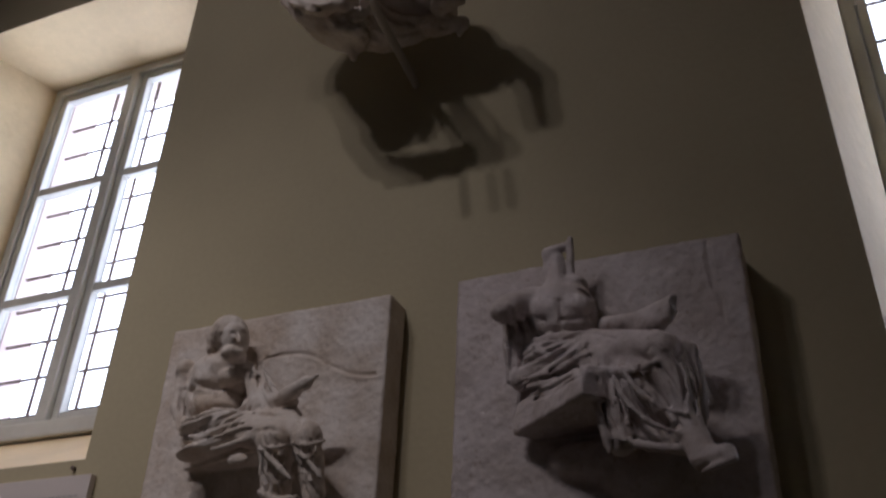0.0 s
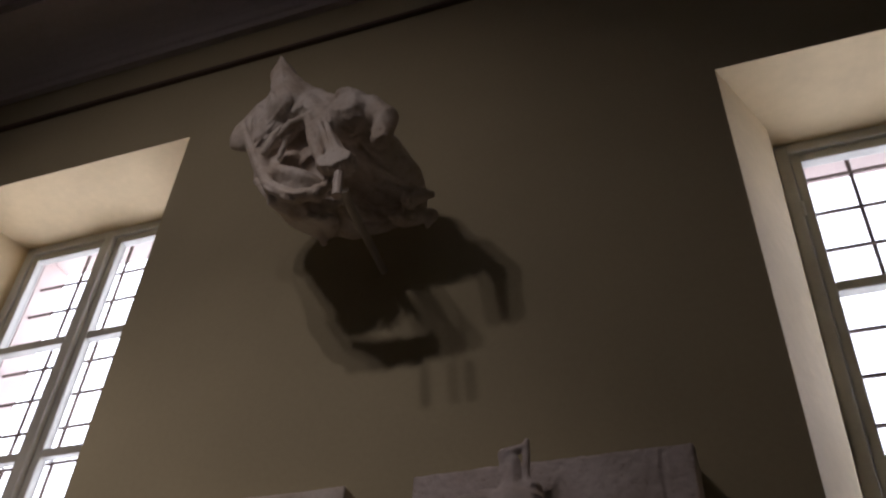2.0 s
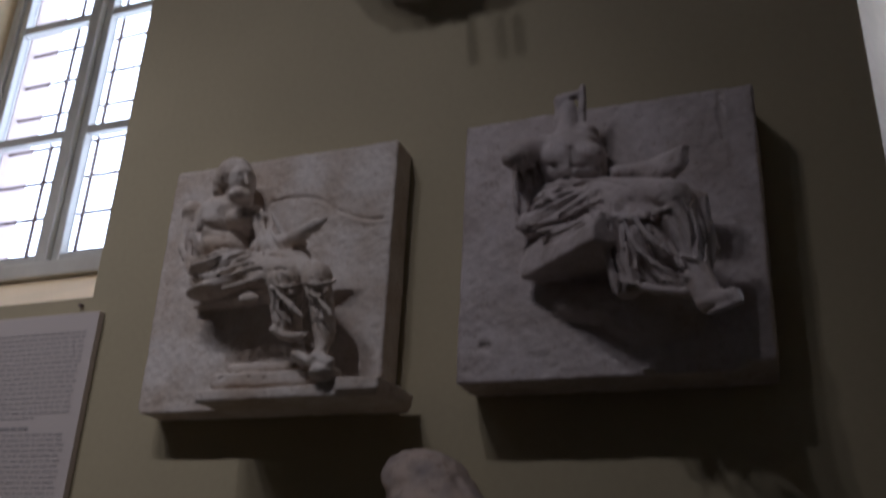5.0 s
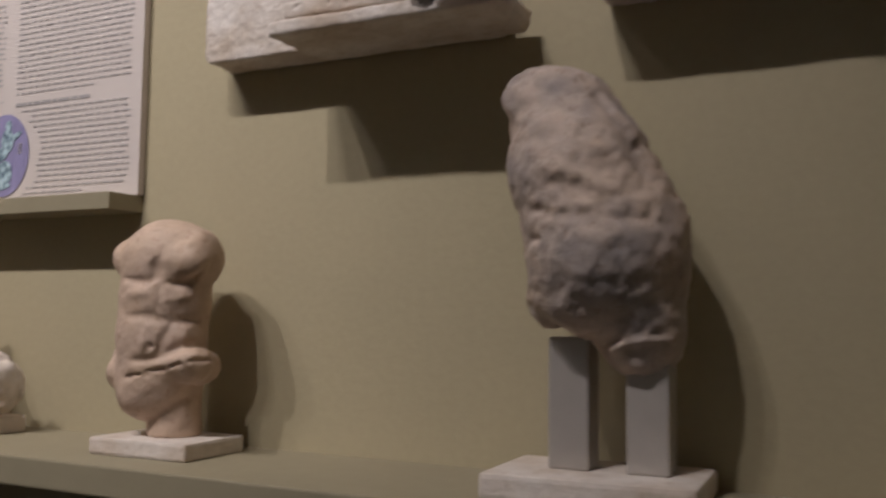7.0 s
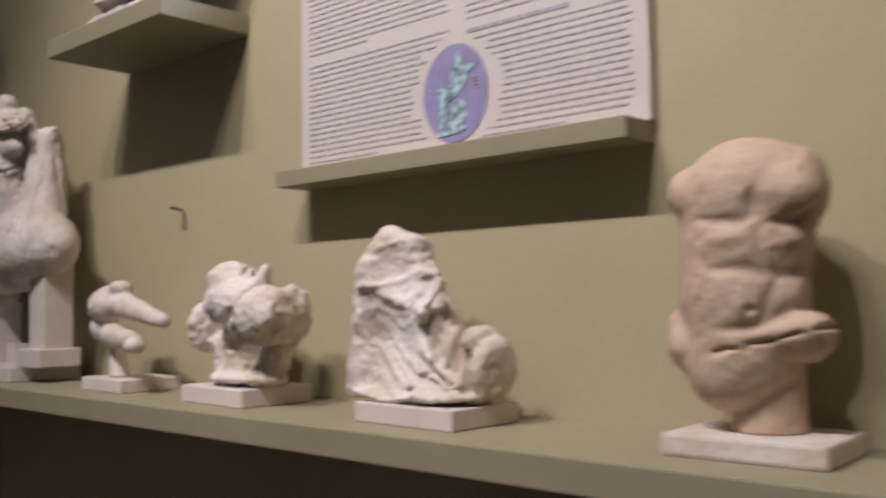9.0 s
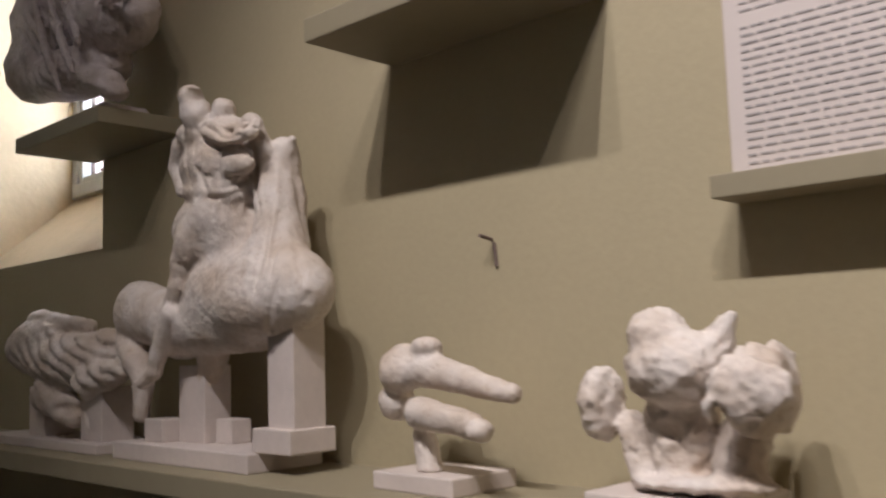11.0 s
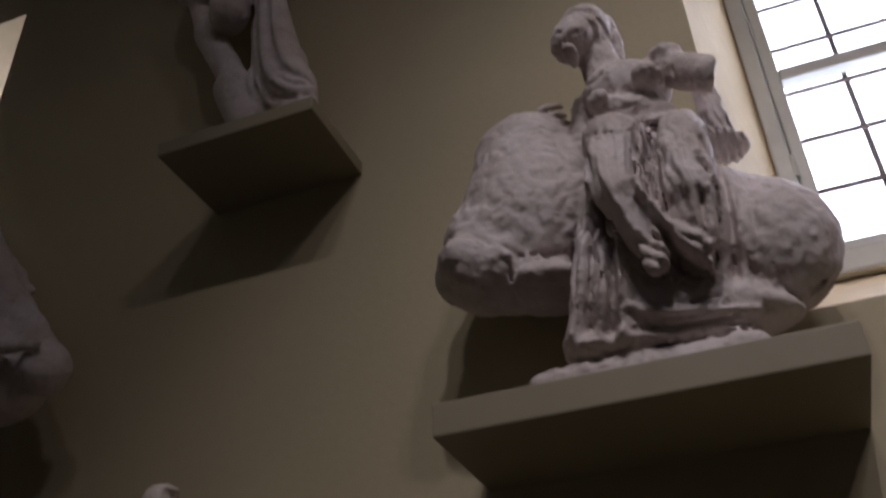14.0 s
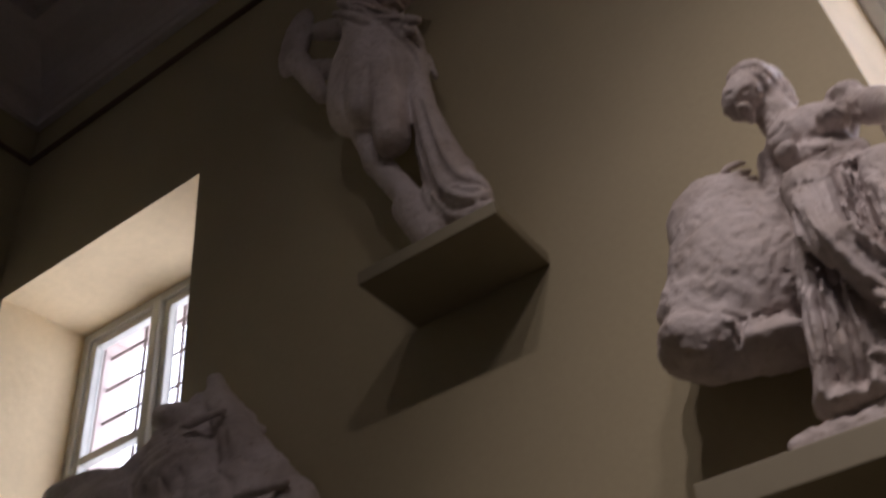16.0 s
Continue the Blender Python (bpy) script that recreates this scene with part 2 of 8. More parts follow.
def window(k, w):
    x0, x1, z0, z1 = back_of(w)
    root = tagged(new("window_%d" % k), "tall grey-painted casement window with iron grille outside", "window", kind="structure")
    y0, y1 = 0.385, 0.45
    mid = (x0 + x1) / 2
    fw = 0.04
    part("window_frame", box(x0, x0 + fw, y0, y1, z0, z1, 0.006), FRAME, root)
    part("window_frame", box(x1 - fw, x1, y0, y1, z0, z1, 0.006), FRAME, root)
    part("window_frame", box(x0 + fw, x1 - fw, y0, y1, z1 - fw, z1, 0.006), FRAME, root)
    part("window_sill", box(x0 + fw, x1 - fw, y0 - 0.02, y1, z0, z0 + 0.06, 0.008), FRAME, root)
    part("mullion", box(mid - 0.022, mid + 0.022, y0 - 0.012, y1, z0 + 0.06, z1 - fw, 0.008), FRAME, root)
    gz0, gz1 = z0 + 0.06, z1 - fw
    for s, (a, b) in enumerate(((x0 + fw, mid - 0.022), (mid + 0.022, x1 - fw))):
        st = 0.034
        ya, yb = y0 + 0.012, y1 - 0.01
        sash = part("casement", box(a + 0.003, a + st, ya, yb, gz0 + 0.003, gz1 - 0.003, 0.006), FRAME, root)
        bm = box(b - st, b - 0.003, ya, yb, gz0 + 0.003, gz1 - 0.003, 0.006)
        part("stile", bm, FRAME, sash)
        n = 3
        zz = [gz0 + 0.003 + (gz1 - gz0 - 0.006) * i / n for i in range(n + 1)]
        for i, z in enumerate(zz):
            lo, hi = (z, z + st) if i == 0 else (z - st, z) if i == n else (z - 0.018, z + 0.018)
            part("rail", box(a + st, b - st, ya + 0.002, yb - 0.002, lo, hi, 0.005), FRAME, sash)
        for i in range(n):
            p = part("pane", box(a + st, b - st, 0.424, 0.428, zz[i] + 0.022 + (0.02 if i == 0 else 0), zz[i + 1] - 0.022 - (0.02 if i == n - 1 else 0)), GLASS, sash)
            p.visible_shadow = False
        # hinges
        hx = a if s == 0 else b
        for hz in (gz0 + 0.25, gz1 - 0.25):
            part("hinge", rod([(hx, ya - 0.006, hz - 0.03), (hx, ya - 0.006, hz + 0.03)], 0.008), FRAME, sash)
    grille = new("grille")
    grille.parent = root
    yb = 0.52
    for s in (0.25, 0.5, 0.75):
        x = x0 + (x1 - x0) * s
        part("bar", rod([(x, yb, z0 - 0.02), (x, yb, z1 + 0.02)], 0.007, 6), IRON, grille)
    z = z0 + 0.15
    while z < z1:
        part("bar", rod([(x0 - 0.02, yb - 0.01, z), (x1 + 0.02, yb - 0.01, z)], 0.007, 6), IRON, grille)
        z += 0.154
    return root


for k, w in enumerate(WINDOWS):
    window(k + 1, w)

# shelf and brackets
shelf = tagged(finish("wall_shelf", box(XL, 3.4, -0.332, 0.0, 1.066, 1.12, 0.004), SHELF), "long olive-painted display shelf fixed to the wall", "shelf")


def bracket(x0, x1, y, z0, z1, label):
    return tagged(finish("wall_bracket_shelf", box(x0, x1, y, 0.0, z0, z1, 0.003), SHELF), label, "shelf", "bracket shelves on the wall")


bracket(-1.765, -1.172, -0.262, 2.045, 2.097, "olive-painted bracket shelf under the horse rider")
bracket(-2.374, -2.008, -0.232, 2.795, 2.83, "small olive-painted bracket shelf under the winged figure")
bracket(-3.25, -2.685, -0.27, 2.05, 2.098, "olive-painted bracket shelf under the crouching group")

# ---- carving: solids blended in a field, then skinned ----


def lattice_noise(P, scale, seed):
    """Smooth value noise at points P."""
    rng = np.random.RandomState(seed)
    T = rng.rand(24, 24, 24).astype(np.float32)
    Q = P / scale
    I = np.floor(Q).astype(np.int32)
    F = (Q - I).astype(np.float32)
    F = F * F * (3 - 2 * F)
    out = 0
    for a in (0, 1):
        for b in (0, 1):
            for c in (0, 1):
                wgt = (F[..., 0] if a else 1 - F[..., 0]) * (F[..., 1] if b else 1 - F[..., 1]) * (F[..., 2] if c else 1 - F[..., 2])
                out = out + wgt * T[(I[..., 0] + a) % 24, (I[..., 1] + b) % 24, (I[..., 2] + c) % 24]
    return out * 2 - 1


class Carving:
    """A statue's field on a grid; add() joins a solid softly, cut() takes one away."""

    def __init__(self, lo, hi, h):
        self.lo, self.h = np.array(lo, np.float32), h
        self.n = (np.ceil((np.array(hi) - np.array(lo)) / h).astype(int) + 1)
        self.f = np.full(self.n, 0.2, np.float32)

    def window(self, lo, hi):
        a = np.clip(np.floor((np.array(lo) - self.lo) / self.h).astype(int), 0, self.n)
        b = np.clip(np.ceil((np.array(hi) - self.lo) / self.h).astype(int) + 1, 0, self.n)
        s = tuple(slice(i, j) for i, j in zip(a, b))
        g = np.meshgrid(*[self.lo[k] + self.h * np.arange(a[k], b[k]) for k in range(3)], indexing="ij")
        return s, np.stack(g, -1).astype(np.float32)

    def blend(self, s, d, k, cut):
        f = self.f[s]
        if cut:
            d = -d
            hh = np.clip(0.5 - 0.5 * (f - d) / k, 0, 1)
            self.f[s] = f + (d - f) * hh + k * hh * (1 - hh)
        else:
            hh = np.clip(0.5 + 0.5 * (f - d) / k, 0, 1)
            self.f[s] = f + (d - f) * hh - k * hh * (1 - hh)

    def ball(self, c, r, turn=(0, 0, 0), k=0.014, cut=False):
        c, r = np.array(c, np.float32), np.array(r, np.float32) * np.ones(3, np.float32)
        R = np.array(Euler([radians(a) for a in turn]).to_matrix(), np.float32)
        m = r.max() + 0.05
        s, P = self.window(c - m, c + m)
        if not P.size:
            return self
        Q = (P - c) @ R
        k0 = np.linalg.norm(Q / r, axis=-1)
        k1 = np.linalg.norm(Q / (r * r), axis=-1) + 1e-6
        self.blend(s, k0 * (k0 - 1) / k1, k, cut)
        return self

    def limb(self, a, b, ra, rb=None, k=0.011, cut=False):
        a, b = np.array(a, np.float32), np.array(b, np.float32)
        rb = ra if rb is None else rb
        m = max(ra, rb) + 0.05
        s, P = self.window(np.minimum(a, b) - m, np.maximum(a, b) + m)
        if not P.size:
            return self
        d = b - a
        t = np.clip(((P - a) @ d) / max(float(d @ d), 1e-9), 0, 1)
        self.blend(s, np.linalg.norm(P - a - t[..., None] * d, axis=-1) - (ra + (rb - ra) * t), k, cut)
        return self

    def block(self, c, half, turn=(0, 0, 0), r=0.006, k=0.006, cut=False):
        c, half = np.array(c, np.float32), np.array(half, np.float32)
        R = np.array(Euler([radians(a) for a in turn]).to_matrix(), np.float32)
        m = float(np.linalg.norm(half)) + 0.04
        s, P = self.window(c - m, c + m)
        if not P.size:
            return self
        q = np.abs((P - c) @ R) - (half - r)
        d = np.linalg.norm(np.maximum(q, 0), axis=-1) + np.minimum(q.max(-1), 0) - r
        self.blend(s, d, k, cut)
        return self

    def fold(self, a, b, r=0.008, sag=(0, 0, 0), k=0.005, cut=False, n=6, thin=0.4):
        """A ridge of cloth (or a groove) from a to b that bows by sag."""
        a, b, g = np.array(a), np.array(b), np.array(sag)
        p = [a + (b - a) * t + g * 4 * t * (1 - t) for t in np.linspace(0, 1, n)]
        w = [r * (thin + (1 - thin) * math.sin(math.pi * (0.12 + 0.76 * t))) for t in np.linspace(0, 1, n)]
        for i in range(n - 1):
            self.limb(p[i], p[i + 1], w[i], w[i + 1], k, cut)
        return self

    def folds(self, a0, b0, a1, b1, count, r=0.008, sag=(0, 0, 0), seed=0, groove=True, jitter=0.012):
        """A fan of ridges, from the ridge a0-b0 to the ridge a1-b1, with grooves between."""
        rng = random.Random(seed)
        a0, b0, a1, b1 = [np.array(v, float) for v in (a0, b0, a1, b1)]
        for i in range(count):
            t = i / max(count - 1, 1)
            j = np.array([rng.uniform(-jitter, jitter) for _ in range(3)])
            self.fold(a0 + (a1 - a0) * t + j, b0 + (b1 - b0) * t - j, r * rng.uniform(0.7, 1.25), sag)
            if groove and i < count - 1:
                u = (i + 0.5) / max(count - 1, 1)
                lift = np.array((0, -r * 0.9, 0))
                self.fold(a0 + (a1 - a0) * u + lift, b0 + (b1 - b0) * u + lift, r * 0.55, sag, 0.006, True)
        return self

    def pleats(self, c, r, along, gap, deep, bend=0.0, seed=0):
        """Runs of cloth folds within an ellipsoid: rounded ridges with narrow valleys along a direction."""
        c, r = np.array(c, np.float32), np.array(r, np.float32)
        s, P = self.window(c - r, c + r)
        if not P.size:
            return self
        Q = P - c
        al = np.array(along, np.float32)
        al /= np.linalg.norm(al)
        ac = np.array((al[2], 0, -al[0]), np.float32)
        ac /= np.linalg.norm(ac)
        t = Q @ al
        u = (Q @ ac + bend * t * t) / gap + 0.55 * lattice_noise(P, gap * 3.2, seed) + 0.25 * lattice_noise(P, gap * 1.3, seed + 1)
        mask = np.clip(1.6 * (1 - ((Q / r) ** 2).sum(-1)), 0, 1)
        wave = np.abs(np.sin(math.pi * u))
        near = np.abs(self.f[s]) < 0.045
        self.f[s] += np.where(near, mask * deep * (0.75 - wave), 0)
        return self

    def mark(self, a, b, r, deep, sag=(0, 0, 0), reach=0.08):
        """A shallow groove (or, with a negative depth, a ridge) drawn on the front from a to b."""
        a, b, g = [np.array(v, np.float32) for v in (a, b, sag)]
        m = 3 * r + float(np.abs(g).max())
        lo, hi = np.minimum(a, b) - m, np.maximum(a, b) + m
        lo[1], hi[1] = min(a[1], b[1]) - reach, max(a[1], b[1]) + reach
        s, P = self.window(lo, hi)
        if not P.size:
            return self
        best = np.full(P.shape[:-1], 9.0, np.float32)
        p = [a + (b - a) * t + g * 4 * t * (1 - t) for t in np.linspace(0, 1, 7)]
        for q0, q1 in zip(p, p[1:]):
            d = (q1 - q0)[[0, 2]]
            w = P[..., [0, 2]] - q0[[0, 2]]
            t = np.clip((w @ d) / max(float(d @ d), 1e-9), 0, 1)
            best = np.minimum(best, np.linalg.norm(w - t[..., None] * d, axis=-1))
        f = self.f[s]
        self.f[s] = f + np.where(np.abs(f) < 0.04, deep * np.exp(-(best / r) ** 2), 0)
        return self

    def stroke(self, pts, r, deep, thin=0.4):
        """A groove (or, with a negative depth, a ridge) that runs over the surface through pts and fades at its ends."""
        P0 = np.array(pts, np.float32)
        if len(P0) > 2:
            E = np.vstack([2 * P0[0] - P0[1], P0, 2 * P0[-1] - P0[-2]])
            Q = []
            for i in range(1, len(E) - 2):
                for t in (0.0, 0.25, 0.5, 0.75):
                    Q.append(0.5 * (2 * E[i] + (E[i + 1] - E[i - 1]) * t + (2 * E[i - 1] - 5 * E[i] + 4 * E[i + 1] - E[i + 2]) * t * t + (3 * E[i] - E[i - 1] - 3 * E[i + 1] + E[i + 2]) * t ** 3))
            P0 = np.array(Q + [E[-2]], np.float32)
        n = len(P0) - 1
        s, P = self.window(P0.min(0) - 3 * r, P0.max(0) + 3 * r)
        if not P.size:
            return self
        add = np.zeros(P.shape[:-1], np.float32)
        for i in range(n):
            a, d = P0[i], P0[i + 1] - P0[i]
            t = np.clip(((P - a) @ d) / max(float(d @ d), 1e-9), 0, 1)
            u = (i + t) / n
            w = thin + (1 - thin) * np.sin(math.pi * np.clip(0.08 + 0.84 * u, 0, 1))
            q = np.linalg.norm(P - a - t[..., None] * d, axis=-1) / (r * w)
            add = np.maximum(add, w * np.exp(-q * q))
        f = self.f[s]
        self.f[s] = f + np.where(np.abs(f) < 0.05, deep * add, 0)
        return self

    def rough(self, amount, scale, seed=0):
        s, P = self.window(self.lo, self.lo + self.h * (self.n - 1))
        near = np.abs(self.f) < 0.04
        self.f[near] += amount * (lattice_noise(P[near], scale, seed) + 0.5 * lattice_noise(P[near], scale * 0.45, seed + 1))
        return self

    def skin(self, name, material, label, category, group="", m=None):
        f, h = self.f.copy(), self.h
        for ax in range(3):
            f[tuple(slice(0, 1) if i == ax else slice(None) for i in range(3))] = 0.1
            f[tuple(slice(-1, None) if i == ax else slice(None) for i in range(3))] = 0.1
        ins = f < 0
        X, Y, Z = f.shape
        tot = np.zeros((X - 1, Y - 1, Z - 1, 3), np.float32)
        cnt = np.zeros((X - 1, Y - 1, Z - 1), np.float32)
        quads = []
        for ax in range(3):
            a = [slice(None)] * 3
            b = [slice(None)] * 3
            a[ax], b[ax] = slice(None, -1), slice(1, None)
            fa, fb = f[tuple(a)], f[tuple(b)]
            e = np.argwhere(ins[tuple(a)] != ins[tuple(b)])
            va, vb = fa[tuple(e.T)], fb[tuple(e.T)]
            p = e.astype(np.float32)
            p[:, ax] += va / (va - vb)
            o1, o2 = [i for i in range(3) if i != ax]
            cells = []
            for d1, d2 in ((0, 0), (1, 0), (1, 1), (0, 1)):
                c = e.copy()
                c[:, o1] -= d1
                c[:, o2] -= d2
                np.add.at(tot, tuple(c.T), p)
                np.add.at(cnt, tuple(c.T), 1)
                cells.append(c)
            flip = (va < 0) ^ (ax == 1)
            q = np.stack(cells, 1)
            q[~flip] = q[~flip][:, ::-1]
            quads.append(q)
        q = np.concatenate(quads)
        used = cnt > 0
        index = np.full(cnt.shape, -1, np.int64)
        index[used] = np.arange(used.sum())
        V = tot[used] / cnt[used][:, None] * h + self.lo
        F = index[q[..., 0], q[..., 1], q[..., 2]]
        me = bpy.data.meshes.new(name)
        me.vertices.add(len(V))
        me.vertices.foreach_set("co", V.astype(np.float32).ravel())
        me.loops.add(F.size)
        me.loops.foreach_set("vertex_index", F[:, ::1].astype(np.int32).ravel())
        me.polygons.add(len(F))
        me.polygons.foreach_set("loop_start", np.arange(0, F.size, 4, dtype=np.int32))
        me.polygons.foreach_set("use_smooth", np.ones(len(F), bool))
        me.update(calc_edges=True)
        me.validate()
        me.materials.append(material)
        ob = new(name, me)
        if m is not None:
            ob.matrix_world = m
        return tagged(ob, label, category, group)



def carve_first_relief():
    c = Carving((0.221, -0.283, 1.881), (0.955, -0.002, 2.568), 0.0034)
    c.block((0.559, -0.033, 2.228), (0.323, 0.053, 0.325), r=0.006, k=0.006)
    c.ball((0.211, -0.060, 1.901), (0.032, 0.080, 0.017), cut=True)
    c.ball((0.432, -0.115, 2.349), (0.080, 0.060, 0.091), (0, 3, 0))
    c.ball((0.444, -0.135, 2.388), (0.068, 0.048, 0.041), (0, 3, 0))
    c.ball((0.437, -0.165, 2.355), (0.030, 0.022, 0.022), (0, 3, 0))
    c.ball((0.506, -0.165, 2.353), (0.030, 0.022, 0.022), (0, 3, 0))
    c.ball((0.459, -0.130, 2.295), (0.058, 0.050, 0.033), (0, 3, 0))
    c.ball((0.348, -0.130, 2.402), (0.024, 0.040, 0.030), (0, 3, 0))
    c.ball((0.531, -0.130, 2.374), (0.024, 0.040, 0.028), (0, 3, 0))
    c.limb((0.346, -0.140, 2.387), (0.351, -0.150, 2.298), 0.020, 0.015)
    c.limb((0.351, -0.150, 2.298), (0.414, -0.160, 2.203), 0.015, 0.014)
    c.limb((0.414, -0.160, 2.203), (0.466, -0.180, 2.188), 0.014, 0.012)
    c.limb((0.493, -0.160, 2.414), (0.476, -0.140, 2.391), 0.024, 0.028)
    c.limb((0.555, -0.155, 2.355), (0.618, -0.175, 2.246), 0.016, 0.018)
    c.limb((0.576, -0.140, 2.359), (0.634, -0.155, 2.266), 0.014, 0.016)
    c.limb((0.575, -0.160, 2.271), (0.684, -0.185, 2.271), 0.020, 0.017)
    c.limb((0.645, -0.170, 2.270), (0.709, -0.170, 2.236), 0.016, 0.015)
    c.fold((0.595, -0.175, 2.327), (0.645, -0.185, 2.246), 0.0067, (0.000, 0.000, 0.000))
    c.fold((0.600, -0.160, 2.355), (0.670, -0.170, 2.257), 0.0067, (0.000, 0.000, 0.000))
    c.fold((0.695, -0.200, 2.256), (0.730, -0.200, 2.269), 0.0064, (0.000, 0.000, 0.000))
    c.ball((0.511, -0.155, 2.227), (0.106, 0.075, 0.033), (0, 3, 0))
    c.ball((0.432, -0.150, 2.228), (0.033, 0.060, 0.027), (0, 3, 0))
    c.limb((0.496, -0.170, 2.232), (0.699, -0.225, 2.167), 0.040, 0.035)
    c.pleats((0.511, -0.190, 2.222), (0.135, 0.120, 0.065), (0.96, 0, 0.27), 0.0171, 0.0110, 1.5, 303)
    c.pleats((0.398, -0.160, 2.245), (0.042, 0.120, 0.067), (0.45, 0, -0.89), 0.0123, 0.0080, 0, 304)
    c.fold((0.455, -0.210, 2.192), (0.618, -0.205, 2.237), 0.0079, (0.000, 0.000, -0.011))
    c.fold((0.475, -0.215, 2.168), (0.651, -0.220, 2.208), 0.0078, (0.000, 0.000, -0.010))
    c.fold((0.543, -0.230, 2.150), (0.699, -0.240, 2.179), 0.0076, (0.000, 0.000, -0.006))
    c.fold((0.585, -0.190, 2.243), (0.707, -0.190, 2.228), 0.0092, (0.000, 0.000, -0.007))
    c.ball((0.607, -0.220, 2.123), (0.027, 0.010, 0.013), (0, 2, 0))
    c.limb((0.645, -0.160, 2.228), (0.775, -0.215, 2.161), 0.035, 0.032)
    c.limb((0.704, -0.230, 2.151), (0.706, -0.205, 2.055), 0.038, 0.031)
    c.limb((0.779, -0.220, 2.148), (0.796, -0.195, 2.037), 0.031, 0.023)
    c.limb((0.795, -0.195, 2.037), (0.798, -0.210, 1.980), 0.018, 0.014)
    c.limb((0.715, -0.190, 2.046), (0.742, -0.200, 1.995), 0.016, 0.013)
    c.limb((0.793, -0.215, 1.977), (0.833, -0.225, 1.964), 0.013, 0.009)
    c.limb((0.735, -0.200, 1.992), (0.778, -0.215, 1.970), 0.012, 0.010)
    c.pleats((0.718, -0.240, 2.092), (0.051, 0.120, 0.080), (0.23, 0, -0.97), 0.0170, 0.0090, 0, 305)
    c.pleats((0.797, -0.225, 2.084), (0.044, 0.120, 0.085), (0.31, 0, -0.95), 0.0145, 0.0090, 0, 306)
    c.fold((0.688, -0.262, 2.128), (0.774, -0.262, 2.131), 0.0061, (0.000, 0.000, -0.007))
    c.fold((0.771, -0.245, 2.135), (0.835, -0.245, 2.135), 0.0061, (0.000, 0.000, -0.006))
    c.fold((0.682, -0.228, 2.045), (0.772, -0.225, 2.029), 0.0085, (0.000, 0.000, -0.012))
    c.fold((0.709, -0.260, 2.112), (0.769, -0.250, 2.059), 0.0061, (0.000, 0.000, 0.000))
    c.fold((0.788, -0.245, 2.110), (0.835, -0.235, 2.059), 0.0060, (0.000, 0.000, 0.000))
    c.block((0.711, -0.117, 1.910), (0.222, 0.087, 0.014), r=0.006, k=0.006)
    c.block((0.630, -0.105, 1.950), (0.127, 0.075, 0.018), r=0.010, k=0.006)
    c.block((0.618, -0.095, 1.981), (0.089, 0.065, 0.013), r=0.012, k=0.006)
    c.ball((0.809, -0.200, 1.946), (0.034, 0.040, 0.017))
    c.block((0.890, -0.122, 1.920), (0.050, 0.092, 0.015), r=0.006, k=0.006)
    c.mark((0.414, -0.160, 2.344), (0.537, -0.160, 2.333), 0.0083, 0.0060, (0.000, 0.000, -0.008))
    c.mark((0.464, -0.160, 2.379), (0.487, -0.160, 2.265), 0.0069, 0.0040, (0.000, 0.000, 0.000))
    c.mark((0.402, -0.150, 2.323), (0.537, -0.150, 2.293), 0.0083, 0.0040, (0.000, 0.000, 0.000))
    c.block((0.524, -0.070, 2.169), (0.140, 0.080, 0.015), (0, 0, -16), r=0.005, k=0.006)
    c.ball((0.491, -0.150, 2.179), (0.105, 0.060, 0.015), (0, -6, 0), k=0.008)
    c.ball((0.480, -0.160, 2.474), (0.044, 0.048, 0.046), (0, 0, 0), k=0.010)
    c.ball((0.525, -0.190, 2.438), (0.029, 0.042, 0.043), (0, 2, 0), k=0.008)
    c.ball((0.531, -0.195, 2.394), (0.027, 0.035, 0.019), (0, 0, 0), k=0.008)
    c.ball((0.444, -0.155, 2.472), (0.023, 0.035, 0.039), (0, 15, 0), k=0.006)
    c.ball((0.436, -0.150, 2.438), (0.015, 0.030, 0.018), (0, 8, 0), k=0.006)
    c.limb((0.554, -0.225, 2.438), (0.571, -0.235, 2.406), 0.0034, 0.0060, k=0.003)
    c.stroke([(0.532, -0.231, 2.442), (0.541, -0.223, 2.449)], 0.0040, -0.0035)
    c.stroke([(0.548, -0.210, 2.456), (0.550, -0.192, 2.461)], 0.0041, -0.0035)
    c.stroke([(0.544, -0.225, 2.398), (0.548, -0.204, 2.410)], 0.0040, -0.0035)
    c.stroke([(0.535, -0.229, 2.432), (0.545, -0.221, 2.437)], 0.0040, 0.0050)
    c.stroke([(0.552, -0.206, 2.443), (0.553, -0.194, 2.447)], 0.0041, 0.0050)
    c.stroke([(0.542, -0.215, 2.410), (0.550, -0.199, 2.418)], 0.0040, 0.0050)
    c.stroke([(0.521, -0.229, 2.423), (0.528, -0.226, 2.386)], 0.0040, 0.0050)
    c.stroke([(0.479, -0.207, 2.485), (0.460, -0.199, 2.456), (0.441, -0.168, 2.425)], 0.0030, 0.0050)
    c.stroke([(0.485, -0.206, 2.487), (0.465, -0.199, 2.454), (0.442, -0.166, 2.424)], 0.0042, -0.0040)
    c.stroke([(0.488, -0.205, 2.487), (0.471, -0.197, 2.446), (0.448, -0.162, 2.423)], 0.0044, 0.0050)
    c.stroke([(0.494, -0.204, 2.484), (0.472, -0.196, 2.450), (0.452, -0.162, 2.421)], 0.0042, -0.0040)
    c.stroke([(0.498, -0.201, 2.488), (0.481, -0.197, 2.445), (0.468, -0.171, 2.415)], 0.0030, 0.0050)
    c.stroke([(0.530, -0.227, 2.388), (0.501, -0.169, 2.390)], 0.0027, 0.0040)
